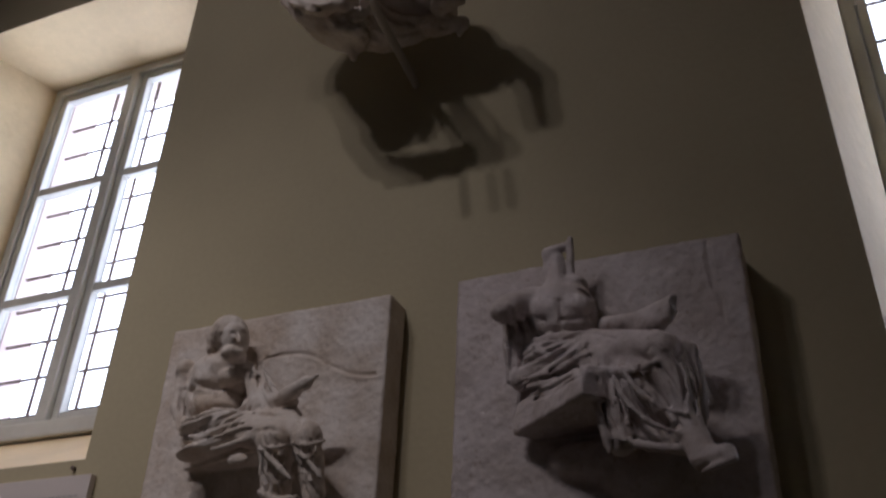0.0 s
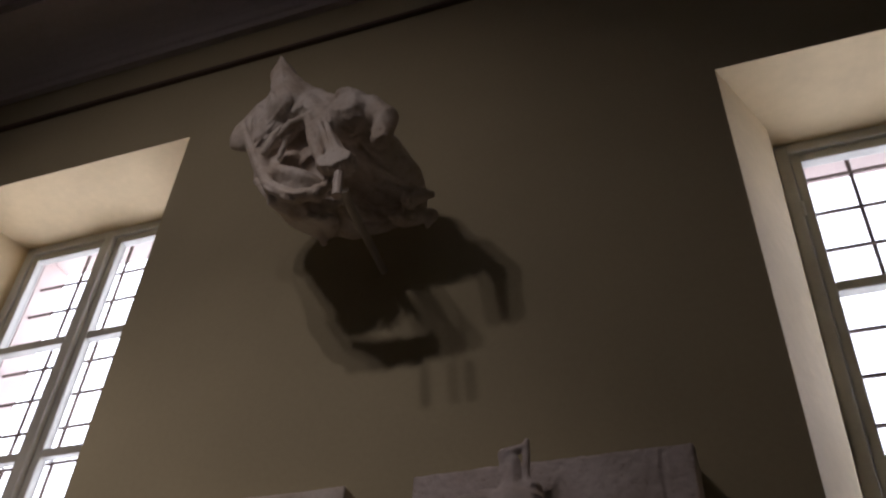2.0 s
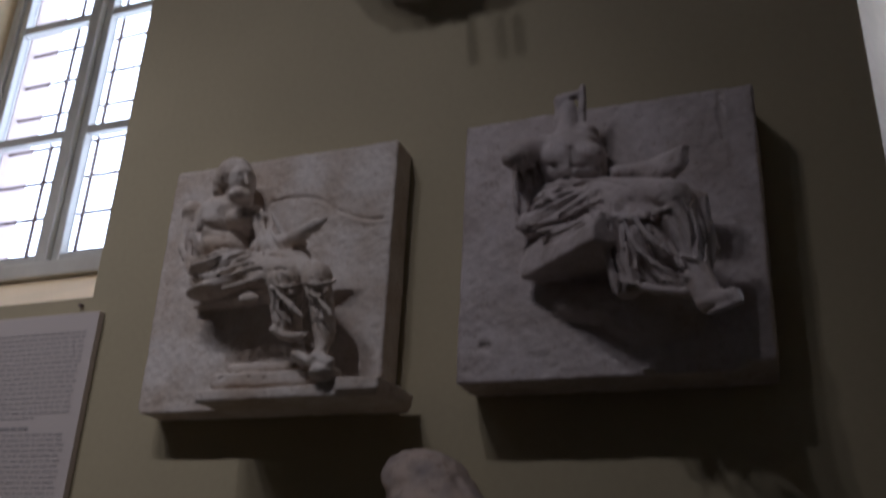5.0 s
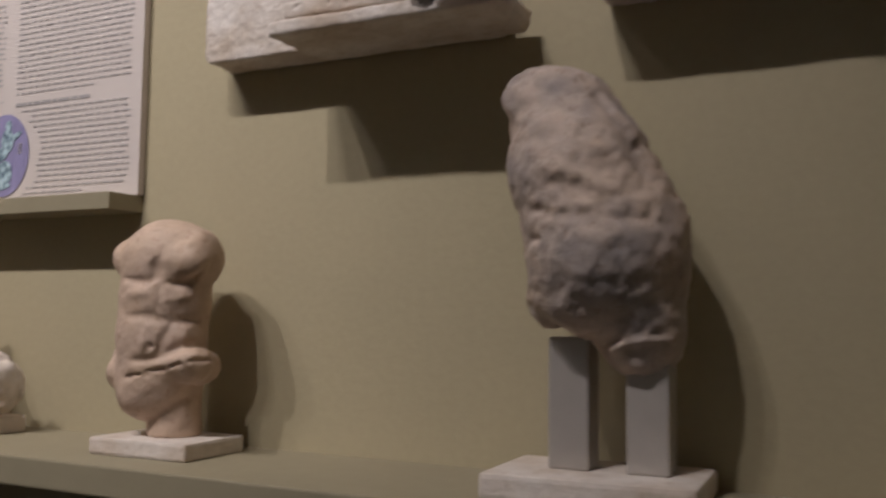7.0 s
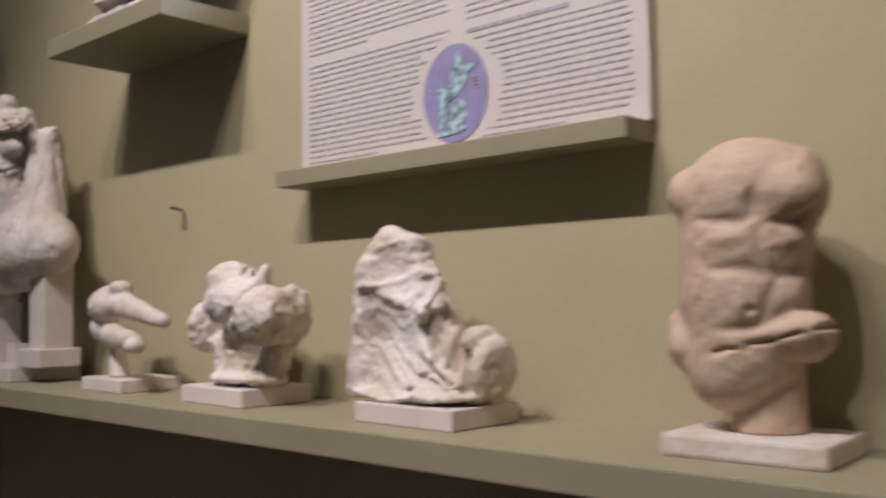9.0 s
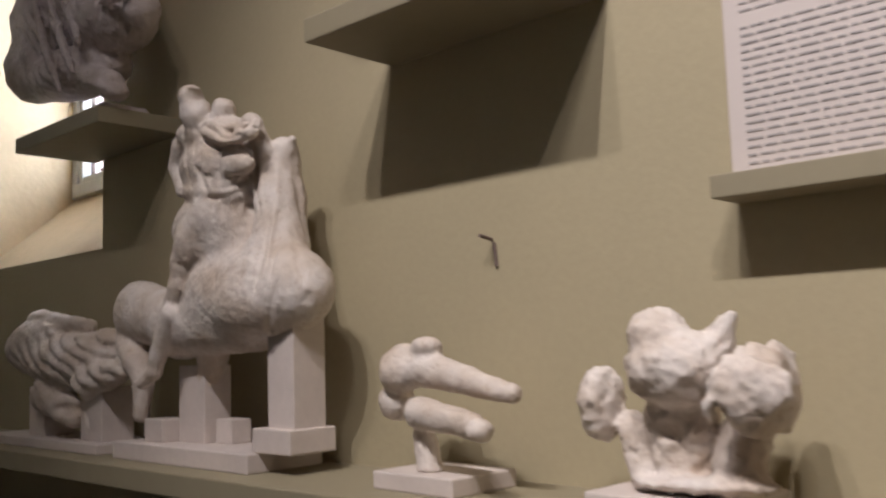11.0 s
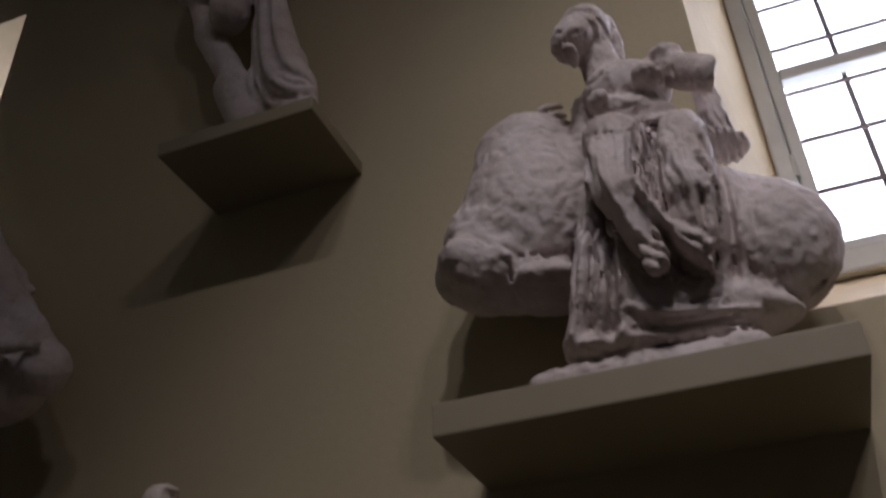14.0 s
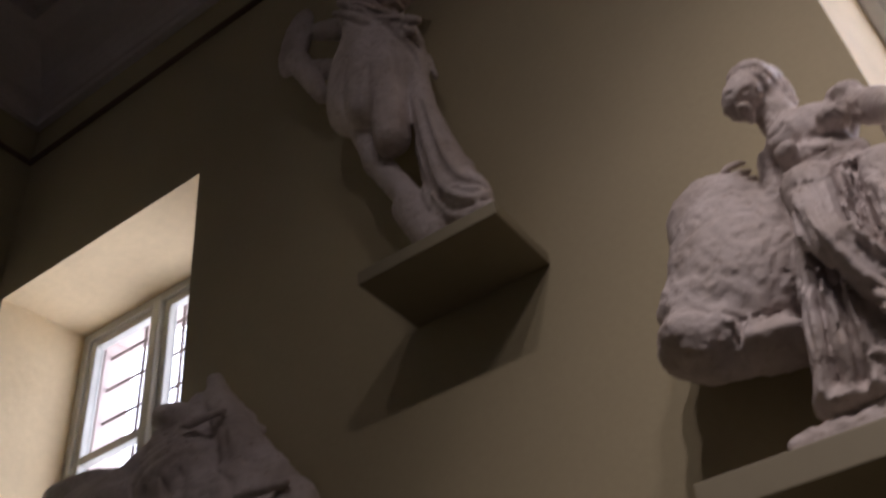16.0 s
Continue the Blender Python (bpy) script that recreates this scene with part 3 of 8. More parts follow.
    c.stroke([(0.540, -0.226, 2.387), (0.526, -0.194, 2.375)], 0.0032, -0.0030)
    c.stroke([(0.548, -0.221, 2.390), (0.531, -0.191, 2.375)], 0.0027, 0.0040)
    c.stroke([(0.553, -0.216, 2.394), (0.538, -0.192, 2.376)], 0.0039, -0.0030)
    c.stroke([(0.556, -0.205, 2.398), (0.538, -0.184, 2.377)], 0.0027, 0.0040)
    c.limb((0.487, -0.150, 2.427), (0.474, -0.130, 2.387), 0.0279, 0.0419, k=0.014)
    c.limb((0.693, -0.200, 2.270), (0.749, -0.210, 2.287), 0.0154, 0.0127, k=0.008)
    c.limb((0.749, -0.210, 2.287), (0.780, -0.212, 2.301), 0.0127, 0.0044, k=0.008)
    c.limb((0.687, -0.190, 2.269), (0.700, -0.170, 2.265), 0.0142, 0.0117, k=0.008)
    c.ball((0.399, -0.200, 2.335), (0.019, 0.050, 0.011), (0, -3, 0), k=0.004, cut=True)
    c.stroke([(0.360, -0.158, 2.339), (0.377, -0.161, 2.276), (0.454, -0.212, 2.189)], 0.0049, 0.0110)
    c.stroke([(0.374, -0.157, 2.346), (0.328, -0.086, 2.310), (0.441, -0.196, 2.213)], 0.0049, 0.0110)
    c.stroke([(0.405, -0.174, 2.365), (0.399, -0.163, 2.318), (0.472, -0.223, 2.235)], 0.0048, 0.0110)
    c.stroke([(0.548, -0.136, 2.393), (0.589, -0.174, 2.321), (0.629, -0.190, 2.253)], 0.0048, -0.0090)
    c.stroke([(0.535, -0.086, 2.405), (0.620, -0.180, 2.301), (0.659, -0.189, 2.250)], 0.0049, -0.0090)
    c.stroke([(0.669, -0.202, 2.233), (0.709, -0.177, 2.266)], 0.0045, -0.0090)
    c.stroke([(0.697, -0.249, 2.193), (0.676, -0.086, 2.267)], 0.0043, -0.0090)
    c.stroke([(0.524, -0.086, 2.416), (0.609, -0.184, 2.307), (0.645, -0.191, 2.251)], 0.0050, 0.0120)
    c.stroke([(0.667, -0.189, 2.249), (0.730, -0.199, 2.263)], 0.0045, 0.0120)
    c.stroke([(0.657, -0.227, 2.215), (0.672, -0.086, 2.282)], 0.0044, 0.0120)
    c.stroke([(0.615, -0.191, 2.254), (0.703, -0.250, 2.192), (0.763, -0.241, 2.179)], 0.0046, 0.0120)
    c.stroke([(0.660, -0.086, 2.313), (0.760, -0.222, 2.199), (0.775, -0.250, 2.161)], 0.0048, 0.0120)
    c.stroke([(0.563, -0.163, 2.366), (0.576, -0.179, 2.313), (0.575, -0.179, 2.270)], 0.0047, 0.0120)
    c.stroke([(0.418, -0.179, 2.211), (0.535, -0.227, 2.215), (0.611, -0.190, 2.255)], 0.0055, 0.0110)
    c.stroke([(0.423, -0.177, 2.207), (0.544, -0.221, 2.217), (0.626, -0.192, 2.244)], 0.0046, -0.0090)
    c.stroke([(0.464, -0.213, 2.189), (0.558, -0.228, 2.207), (0.644, -0.201, 2.231)], 0.0047, 0.0110)
    c.stroke([(0.454, -0.189, 2.195), (0.569, -0.224, 2.203), (0.655, -0.202, 2.224)], 0.0051, -0.0090)
    c.stroke([(0.460, -0.188, 2.193), (0.583, -0.232, 2.194), (0.689, -0.238, 2.199)], 0.0040, 0.0110)
    c.stroke([(0.497, -0.221, 2.171), (0.594, -0.233, 2.187), (0.704, -0.244, 2.192)], 0.0044, -0.0090)
    c.stroke([(0.507, -0.224, 2.170), (0.611, -0.238, 2.180), (0.723, -0.254, 2.175)], 0.0039, 0.0110)
    c.stroke([(0.454, -0.196, 2.214), (0.533, -0.226, 2.235), (0.573, -0.176, 2.264)], 0.0042, 0.0110)
    c.stroke([(0.572, -0.225, 2.179), (0.685, -0.261, 2.168), (0.761, -0.245, 2.164)], 0.0041, 0.0110)
    c.stroke([(0.619, -0.226, 2.223), (0.713, -0.243, 2.193), (0.785, -0.242, 2.176)], 0.0041, 0.0110)
    c.stroke([(0.438, -0.191, 2.212), (0.525, -0.223, 2.230), (0.566, -0.177, 2.265)], 0.0043, -0.0080)
    c.stroke([(0.618, -0.194, 2.245), (0.705, -0.209, 2.221), (0.681, -0.086, 2.280)], 0.0042, -0.0080)
    c.ball((0.648, -0.160, 2.008), (0.035, 0.050, 0.017), (0, 3, 0), k=0.006, cut=True)
    c.limb((0.735, -0.150, 2.026), (0.757, -0.150, 1.979), 0.0149, 0.0148, k=0.010)
    c.limb((0.757, -0.150, 1.979), (0.736, -0.160, 1.942), 0.0148, 0.0146, k=0.010)
    c.stroke([(0.689, -0.265, 2.130), (0.734, -0.261, 2.117), (0.770, -0.265, 2.128)], 0.0041, 0.0110)
    c.stroke([(0.762, -0.241, 2.133), (0.792, -0.242, 2.121), (0.822, -0.249, 2.126)], 0.0041, 0.0110)
    c.stroke([(0.767, -0.261, 2.126), (0.673, -0.086, 2.119), (0.769, -0.230, 2.028)], 0.0041, 0.0110)
    c.stroke([(0.696, -0.250, 2.103), (0.724, -0.234, 2.068), (0.733, -0.208, 2.076)], 0.0041, 0.0110)
    c.stroke([(0.711, -0.251, 2.115), (0.731, -0.241, 2.104), (0.738, -0.220, 2.120)], 0.0041, 0.0110)
    c.stroke([(0.776, -0.232, 2.090), (0.802, -0.228, 2.079), (0.813, -0.219, 2.091)], 0.0041, 0.0110)
    c.stroke([(0.690, -0.086, 2.104), (0.796, -0.218, 2.036)], 0.0044, 0.0110)
    c.stroke([(0.692, -0.257, 2.121), (0.727, -0.244, 2.113), (0.738, -0.223, 2.133)], 0.0041, -0.0080)
    c.stroke([(0.698, -0.241, 2.087), (0.729, -0.228, 2.054), (0.735, -0.193, 2.065)], 0.0041, -0.0080)
    c.stroke([(0.769, -0.238, 2.117), (0.799, -0.247, 2.103), (0.811, -0.223, 2.122)], 0.0041, -0.0080)
    c.stroke([(0.766, -0.216, 2.076), (0.798, -0.222, 2.060), (0.830, -0.240, 2.063)], 0.0041, -0.0080)
    c.stroke([(0.546, -0.163, 2.372), (0.542, -0.086, 2.426), (0.606, -0.086, 2.433), (0.671, -0.086, 2.422), (0.737, -0.086, 2.383)], 0.0044, 0.0100)
    c.stroke([(0.736, -0.084, 2.384), (0.785, -0.086, 2.359), (0.831, -0.086, 2.348), (0.882, -0.070, 2.352)], 0.0044, 0.0100)
    c.stroke([(0.482, -0.086, 2.021), (0.545, -0.180, 1.956)], 0.0043, 0.0100)
    c.stroke([(0.739, -0.086, 2.371), (0.817, -0.086, 2.341), (0.876, -0.086, 2.340)], 0.0041, -0.0050)
    c.stroke([(0.533, -0.180, 1.957), (0.536, -0.180, 1.954)], 0.0050, 0.0140)
    c.stroke([(0.604, -0.180, 1.953), (0.608, -0.180, 1.951)], 0.0050, 0.0140)
    c.stroke([(0.645, -0.180, 1.951), (0.643, -0.180, 1.944)], 0.0049, 0.0140)
    c.stroke([(0.435, -0.172, 2.333), (0.470, -0.158, 2.327), (0.491, -0.152, 2.336)], 0.0048, 0.0060)
    c.stroke([(0.495, -0.146, 2.335), (0.508, -0.116, 2.337), (0.577, -0.174, 2.317)], 0.0048, 0.0060)
    c.stroke([(0.507, -0.187, 2.355), (0.517, -0.186, 2.266)], 0.0047, 0.0060)
    c.stroke([(0.460, -0.179, 2.297), (0.508, -0.135, 2.310)], 0.0047, 0.0060)
    c.rough(0.0016, 0.05, 3)
    c.rough(0.0010, 0.012, 5)
    return c.skin("relief_plaque", MARBLE_WHITE, "pale cracked marble relief of a seated bearded man, on the wall", "relief", "seated-figure reliefs on the wall")


carve_first_relief()


def carve_second_relief():
    c = Carving((1.057, -0.355, 1.905), (1.735, -0.002, 2.574), 0.0034)
    c.block((1.386, -0.051, 2.233), (0.314, 0.071, 0.303), r=0.006, k=0.006)
    c.ball((1.330, -0.165, 2.382), (0.074, 0.070, 0.075), (0, 4, 0))
    c.ball((1.331, -0.185, 2.401), (0.070, 0.050, 0.030), (0, 4, 0))
    c.ball((1.311, -0.215, 2.379), (0.032, 0.022, 0.024), (0, 4, 0))
    c.ball((1.376, -0.215, 2.373), (0.029, 0.022, 0.023), (0, 4, 0))
    c.ball((1.346, -0.190, 2.341), (0.052, 0.040, 0.024), (0, 4, 0))
    c.fold((1.348, -0.235, 2.380), (1.349, -0.225, 2.311), 0.0046, (0.000, 0.000, 0.000), cut=True)
    c.fold((1.284, -0.225, 2.356), (1.411, -0.220, 2.342), 0.0046, (0.000, 0.000, -0.006), cut=True)
    c.limb((1.332, -0.190, 2.415), (1.331, -0.195, 2.494), 0.027, 0.018)
    c.limb((1.359, -0.190, 2.447), (1.363, -0.200, 2.541), 0.009, 0.007, k=0.004)
    c.limb((1.313, -0.200, 2.516), (1.347, -0.200, 2.526), 0.013, 0.008)
    c.limb((1.315, -0.200, 2.508), (1.305, -0.195, 2.458), 0.010, 0.007)
    c.ball((1.371, -0.180, 2.441), (0.021, 0.030, 0.014), (0, 5, 0))
    c.ball((1.346, -0.225, 2.481), (0.008, 0.020, 0.022), (0, 5, 0), k=0.004, cut=True)
    c.limb((1.275, -0.175, 2.414), (1.237, -0.250, 2.368), 0.029, 0.026)
    c.ball((1.215, -0.265, 2.359), (0.010, 0.050, 0.021), (0, 4, 0), k=0.003, cut=True)
    c.ball((1.237, -0.170, 2.326), (0.029, 0.050, 0.076), (0, 4, 0))
    c.pleats((1.247, -0.200, 2.310), (0.042, 0.120, 0.091), (0.19, 0, -0.98), 0.0152, 0.0120, 0, 311)
    c.limb((1.227, -0.200, 2.366), (1.244, -0.200, 2.240), 0.011, 0.012)
    c.limb((1.255, -0.190, 2.369), (1.283, -0.200, 2.261), 0.011, 0.012)
    c.limb((1.242, -0.180, 2.245), (1.394, -0.200, 2.278), 0.021, 0.025)
    c.ball((1.333, -0.185, 2.274), (0.082, 0.060, 0.033), (0, 4, 0))
    c.pleats((1.330, -0.220, 2.259), (0.099, 0.120, 0.052), (0.96, 0, 0.29), 0.0158, 0.0110, 1, 312)
    c.fold((1.261, -0.225, 2.224), (1.407, -0.235, 2.263), 0.0068, (0.000, 0.000, -0.010))
    c.fold((1.275, -0.230, 2.205), (1.420, -0.245, 2.228), 0.0068, (0.000, 0.000, -0.008))
    c.fold((1.286, -0.210, 2.311), (1.443, -0.215, 2.295), 0.0081, (0.000, 0.000, 0.007))
    c.fold((1.345, -0.235, 2.279), (1.469, -0.240, 2.272), 0.0067, (0.000, 0.000, -0.006))
    c.fold((1.386, -0.240, 2.286), (1.410, -0.250, 2.217), 0.0078, (0.000, 0.000, 0.000))
    c.limb((1.411, -0.200, 2.282), (1.549, -0.285, 2.225), 0.036, 0.031)
    c.limb((1.426, -0.180, 2.337), (1.522, -0.220, 2.318), 0.017, 0.018)
    c.limb((1.516, -0.220, 2.317), (1.576, -0.255, 2.322), 0.021, 0.018)
    c.ball((1.584, -0.265, 2.323), (0.014, 0.030, 0.018), (0, 4, 0), k=0.004, cut=True)
    c.limb((1.546, -0.280, 2.224), (1.589, -0.275, 2.053), 0.035, 0.025)
    c.limb((1.429, -0.235, 2.227), (1.456, -0.245, 2.076), 0.039, 0.031)
    c.ball((1.501, -0.225, 2.159), (0.077, 0.065, 0.086), (0, 3, 0))
    c.limb((1.452, -0.230, 2.098), (1.571, -0.250, 2.055), 0.023, 0.022)
    c.pleats((1.434, -0.270, 2.136), (0.034, 0.120, 0.097), (0.16, 0, -0.99), 0.0147, 0.0110, 0, 313)
    c.pleats((1.521, -0.290, 2.130), (0.070, 0.120, 0.099), (0.49, 0, -0.87), 0.0205, 0.0090, -1.2, 314)
    c.pleats((1.597, -0.250, 2.160), (0.030, 0.120, 0.101), (0.03, 0, -1.00), 0.0134, 0.0120, 0, 315)
    c.limb((1.582, -0.260, 2.232), (1.602, -0.235, 2.110), 0.015, 0.010)
    c.limb((1.596, -0.250, 2.235), (1.613, -0.220, 2.137), 0.009, 0.008)
    c.fold((1.411, -0.270, 2.208), (1.546, -0.310, 2.188), 0.0086, (0.000, 0.000, -0.013))
    c.fold((1.462, -0.300, 2.172), (1.568, -0.300, 2.056), 0.0062, (-0.015, 0.000, -0.015))
    c.fold((1.479, -0.305, 2.185), (1.587, -0.305, 2.085), 0.0062, (-0.012, 0.000, -0.015))
    c.fold((1.468, -0.275, 2.064), (1.584, -0.285, 2.034), 0.0082, (0.000, 0.000, -0.008))
    c.fold((1.412, -0.285, 2.190), (1.440, -0.270, 2.046), 0.0074, (0.000, 0.000, 0.000))
    c.limb((1.595, -0.275, 2.047), (1.609, -0.290, 2.009), 0.021, 0.018)
    c.limb((1.599, -0.300, 2.004), (1.650, -0.325, 2.003), 0.017, 0.011)
    c.fold((1.601, -0.315, 1.981), (1.659, -0.335, 1.993), 0.0048, (0.000, 0.000, 0.000))
    c.ball((1.373, -0.120, 2.080), (0.092, 0.050, 0.040), (0, 2, 0))
    c.ball((1.484, -0.120, 2.048), (0.100, 0.050, 0.056), (0, 2, 0))
    c.ball((1.692, -0.110, 1.932), (0.062, 0.100, 0.015), cut=True)
    c.block((1.379, -0.167, 2.158), (0.125, 0.100, 0.023), (0, 0, -41), r=0.005, k=0.006)
    c.block((1.384, -0.167, 2.187), (0.121, 0.100, 0.015), (0, 0, -40), r=0.012, k=0.006)
    c.limb((1.276, -0.190, 2.420), (1.246, -0.240, 2.380), 0.0239, 0.0245, k=0.012)
    c.limb((1.246, -0.240, 2.380), (1.228, -0.260, 2.362), 0.0245, 0.0197, k=0.012)
    c.ball((1.243, -0.280, 2.324), (0.026, 0.050, 0.007), (0, 3, 0), k=0.005, cut=True)
    c.limb((1.208, -0.160, 2.388), (1.217, -0.160, 2.254), 0.0110, 0.0107, k=0.008)
    c.limb((1.230, -0.170, 2.380), (1.250, -0.170, 2.298), 0.0169, 0.0189, k=0.010)
    c.limb((1.250, -0.170, 2.298), (1.248, -0.180, 2.242), 0.0189, 0.0187, k=0.010)
    c.stroke([(1.234, -0.238, 2.346), (1.236, -0.216, 2.298), (1.229, -0.197, 2.237)], 0.0033, 0.0120)
    c.stroke([(1.243, -0.243, 2.342), (1.245, -0.212, 2.301), (1.246, -0.211, 2.242)], 0.0043, -0.0100)
    c.stroke([(1.248, -0.236, 2.347), (1.256, -0.208, 2.297), (1.260, -0.207, 2.250)], 0.0032, 0.0120)
    c.stroke([(1.245, -0.216, 2.355), (1.260, -0.199, 2.304), (1.274, -0.214, 2.258)], 0.0038, -0.0100)
    c.stroke([(1.250, -0.205, 2.358), (1.282, -0.231, 2.284), (1.293, -0.227, 2.257)], 0.0038, 0.0120)
    c.stroke([(1.257, -0.208, 2.355), (1.296, -0.234, 2.280), (1.309, -0.232, 2.265)], 0.0034, -0.0100)
    c.stroke([(1.263, -0.207, 2.359), (1.306, -0.237, 2.280), (1.325, -0.241, 2.269)], 0.0046, 0.0120)
    c.limb((1.251, -0.190, 2.237), (1.327, -0.210, 2.260), 0.0209, 0.0227, k=0.014)
    c.limb((1.327, -0.210, 2.260), (1.399, -0.220, 2.275), 0.0227, 0.0224, k=0.014)
    c.stroke([(1.242, -0.201, 2.220), (1.323, -0.235, 2.249), (1.390, -0.247, 2.283)], 0.0036, 0.0120)
    c.stroke([(1.251, -0.199, 2.218), (1.332, -0.234, 2.242), (1.400, -0.248, 2.274)], 0.0039, -0.0110)
    c.stroke([(1.252, -0.194, 2.216), (1.338, -0.237, 2.235), (1.403, -0.251, 2.260)], 0.0037, 0.0120)
    c.stroke([(1.259, -0.186, 2.217), (1.346, -0.235, 2.237), (1.417, -0.269, 2.242)], 0.0033, -0.0110)
    c.stroke([(1.251, -0.122, 2.241), (1.351, -0.215, 2.239), (1.418, -0.272, 2.234)], 0.0044, 0.0120)
    c.stroke([(1.252, -0.120, 2.242), (1.358, -0.205, 2.241), (1.428, -0.273, 2.223)], 0.0040, -0.0110)
    c.stroke([(1.392, -0.251, 2.261), (1.414, -0.315, 2.194), (1.431, -0.298, 2.193)], 0.0037, 0.0120)
    c.stroke([(1.405, -0.247, 2.268), (1.421, -0.273, 2.217)], 0.0037, 0.0120)
    c.stroke([(1.376, -0.245, 2.260), (1.402, -0.314, 2.184), (1.397, -0.316, 2.169)], 0.0038, 0.0120)
    c.stroke([(1.352, -0.216, 2.302), (1.401, -0.228, 2.304), (1.464, -0.271, 2.260)], 0.0039, 0.0120)
    c.stroke([(1.218, -0.122, 2.218), (1.318, -0.242, 2.193), (1.408, -0.316, 2.186)], 0.0041, -0.0100)
    c.stroke([(1.385, -0.250, 2.267), (1.390, -0.242, 2.233)], 0.0038, -0.0100)
    c.stroke([(1.414, -0.248, 2.266), (1.427, -0.273, 2.212)], 0.0037, -0.0100)
    c.stroke([(1.216, -0.122, 2.202), (1.320, -0.248, 2.176), (1.411, -0.320, 2.173)], 0.0036, 0.0100)
    c.stroke([(1.213, -0.122, 2.213), (1.320, -0.246, 2.187), (1.401, -0.308, 2.186)], 0.0036, 0.0100)
    c.limb((1.483, -0.190, 2.302), (1.532, -0.230, 2.301), 0.0169, 0.0196, k=0.012)
    c.limb((1.532, -0.230, 2.301), (1.558, -0.250, 2.301), 0.0196, 0.0151, k=0.012)
    c.ball((1.570, -0.290, 2.260), (0.022, 0.050, 0.013), (0, 24, 0), k=0.006, cut=True)
    c.limb((1.597, -0.260, 2.224), (1.602, -0.240, 2.153), 0.0146, 0.0124, k=0.010)
    c.limb((1.602, -0.240, 2.153), (1.602, -0.230, 2.095), 0.0124, 0.0072, k=0.010)
    c.limb((1.578, -0.270, 2.222), (1.588, -0.260, 2.157), 0.0125, 0.0124, k=0.010)
    c.limb((1.588, -0.260, 2.157), (1.591, -0.250, 2.116), 0.0124, 0.0082, k=0.010)
    c.limb((1.404, -0.220, 2.231), (1.431, -0.230, 2.129), 0.0200, 0.0172, k=0.012)
    c.limb((1.431, -0.230, 2.129), (1.450, -0.235, 2.063), 0.0172, 0.0105, k=0.012)
    c.stroke([(1.428, -0.303, 2.185), (1.436, -0.273, 2.133), (1.451, -0.265, 2.054)], 0.0031, 0.0120)
    c.stroke([(1.435, -0.294, 2.188), (1.442, -0.274, 2.131), (1.457, -0.267, 2.054)], 0.0036, -0.0100)
    c.stroke([(1.447, -0.288, 2.190), (1.451, -0.277, 2.128), (1.461, -0.266, 2.054)], 0.0042, 0.0120)
    c.stroke([(1.457, -0.292, 2.186), (1.462, -0.278, 2.121), (1.470, -0.267, 2.058)], 0.0042, -0.0100)
    c.stroke([(1.466, -0.295, 2.184), (1.469, -0.276, 2.121), (1.475, -0.277, 2.055)], 0.0033, 0.0120)
    c.stroke([(1.474, -0.296, 2.182), (1.478, -0.275, 2.116), (1.482, -0.282, 2.054)], 0.0040, -0.0100)
    c.stroke([(1.486, -0.308, 2.165), (1.503, -0.276, 2.113), (1.570, -0.289, 2.040)], 0.0040, 0.0080)
    c.stroke([(1.497, -0.298, 2.175), (1.514, -0.279, 2.116), (1.576, -0.294, 2.043)], 0.0032, -0.0080)
    c.stroke([(1.510, -0.303, 2.177), (1.522, -0.275, 2.117), (1.578, -0.297, 2.045)], 0.0037, 0.0080)
    c.stroke([(1.521, -0.309, 2.179), (1.539, -0.311, 2.106), (1.581, -0.299, 2.049)], 0.0031, -0.0080)
    c.stroke([(1.533, -0.311, 2.182), (1.546, -0.284, 2.117), (1.585, -0.300, 2.049)], 0.0039, 0.0080)
    c.stroke([(1.540, -0.313, 2.184), (1.557, -0.299, 2.113), (1.586, -0.300, 2.053)], 0.0036, -0.0080)
    c.stroke([(1.452, -0.268, 2.216), (1.497, -0.290, 2.172), (1.533, -0.313, 2.214)], 0.0036, 0.0100)
    c.stroke([(1.462, -0.263, 2.223), (1.505, -0.305, 2.181), (1.527, -0.309, 2.211)], 0.0036, 0.0100)
    c.stroke([(1.480, -0.247, 2.056), (1.528, -0.263, 2.057), (1.565, -0.282, 2.047)], 0.0035, 0.0100)
    c.stroke([(1.475, -0.269, 2.087), (1.492, -0.284, 2.050)], 0.0035, 0.0100)
    c.stroke([(1.562, -0.312, 2.205), (1.583, -0.290, 2.158), (1.596, -0.291, 2.102)], 0.0039, 0.0120)
    c.stroke([(1.570, -0.308, 2.201), (1.591, -0.296, 2.152), (1.596, -0.291, 2.094)], 0.0030, -0.0100)
    c.stroke([(1.577, -0.301, 2.206), (1.594, -0.281, 2.153), (1.601, -0.291, 2.092)], 0.0040, 0.0120)
    c.stroke([(1.585, -0.282, 2.213), (1.598, -0.272, 2.156), (1.602, -0.291, 2.086)], 0.0032, -0.0100)
    c.stroke([(1.594, -0.275, 2.211), (1.604, -0.263, 2.157), (1.607, -0.285, 2.082)], 0.0034, 0.0120)
    c.stroke([(1.604, -0.270, 2.215), (1.607, -0.256, 2.158), (1.607, -0.238, 2.097)], 0.0037, -0.0100)
    c.limb((1.585, -0.280, 2.057), (1.599, -0.290, 2.026), 0.0219, 0.0196, k=0.014)
    c.limb((1.599, -0.290, 2.026), (1.616, -0.300, 2.013), 0.0196, 0.0155, k=0.014)
    c.limb((1.614, -0.300, 2.013), (1.646, -0.325, 2.008), 0.0145, 0.0095, k=0.010)
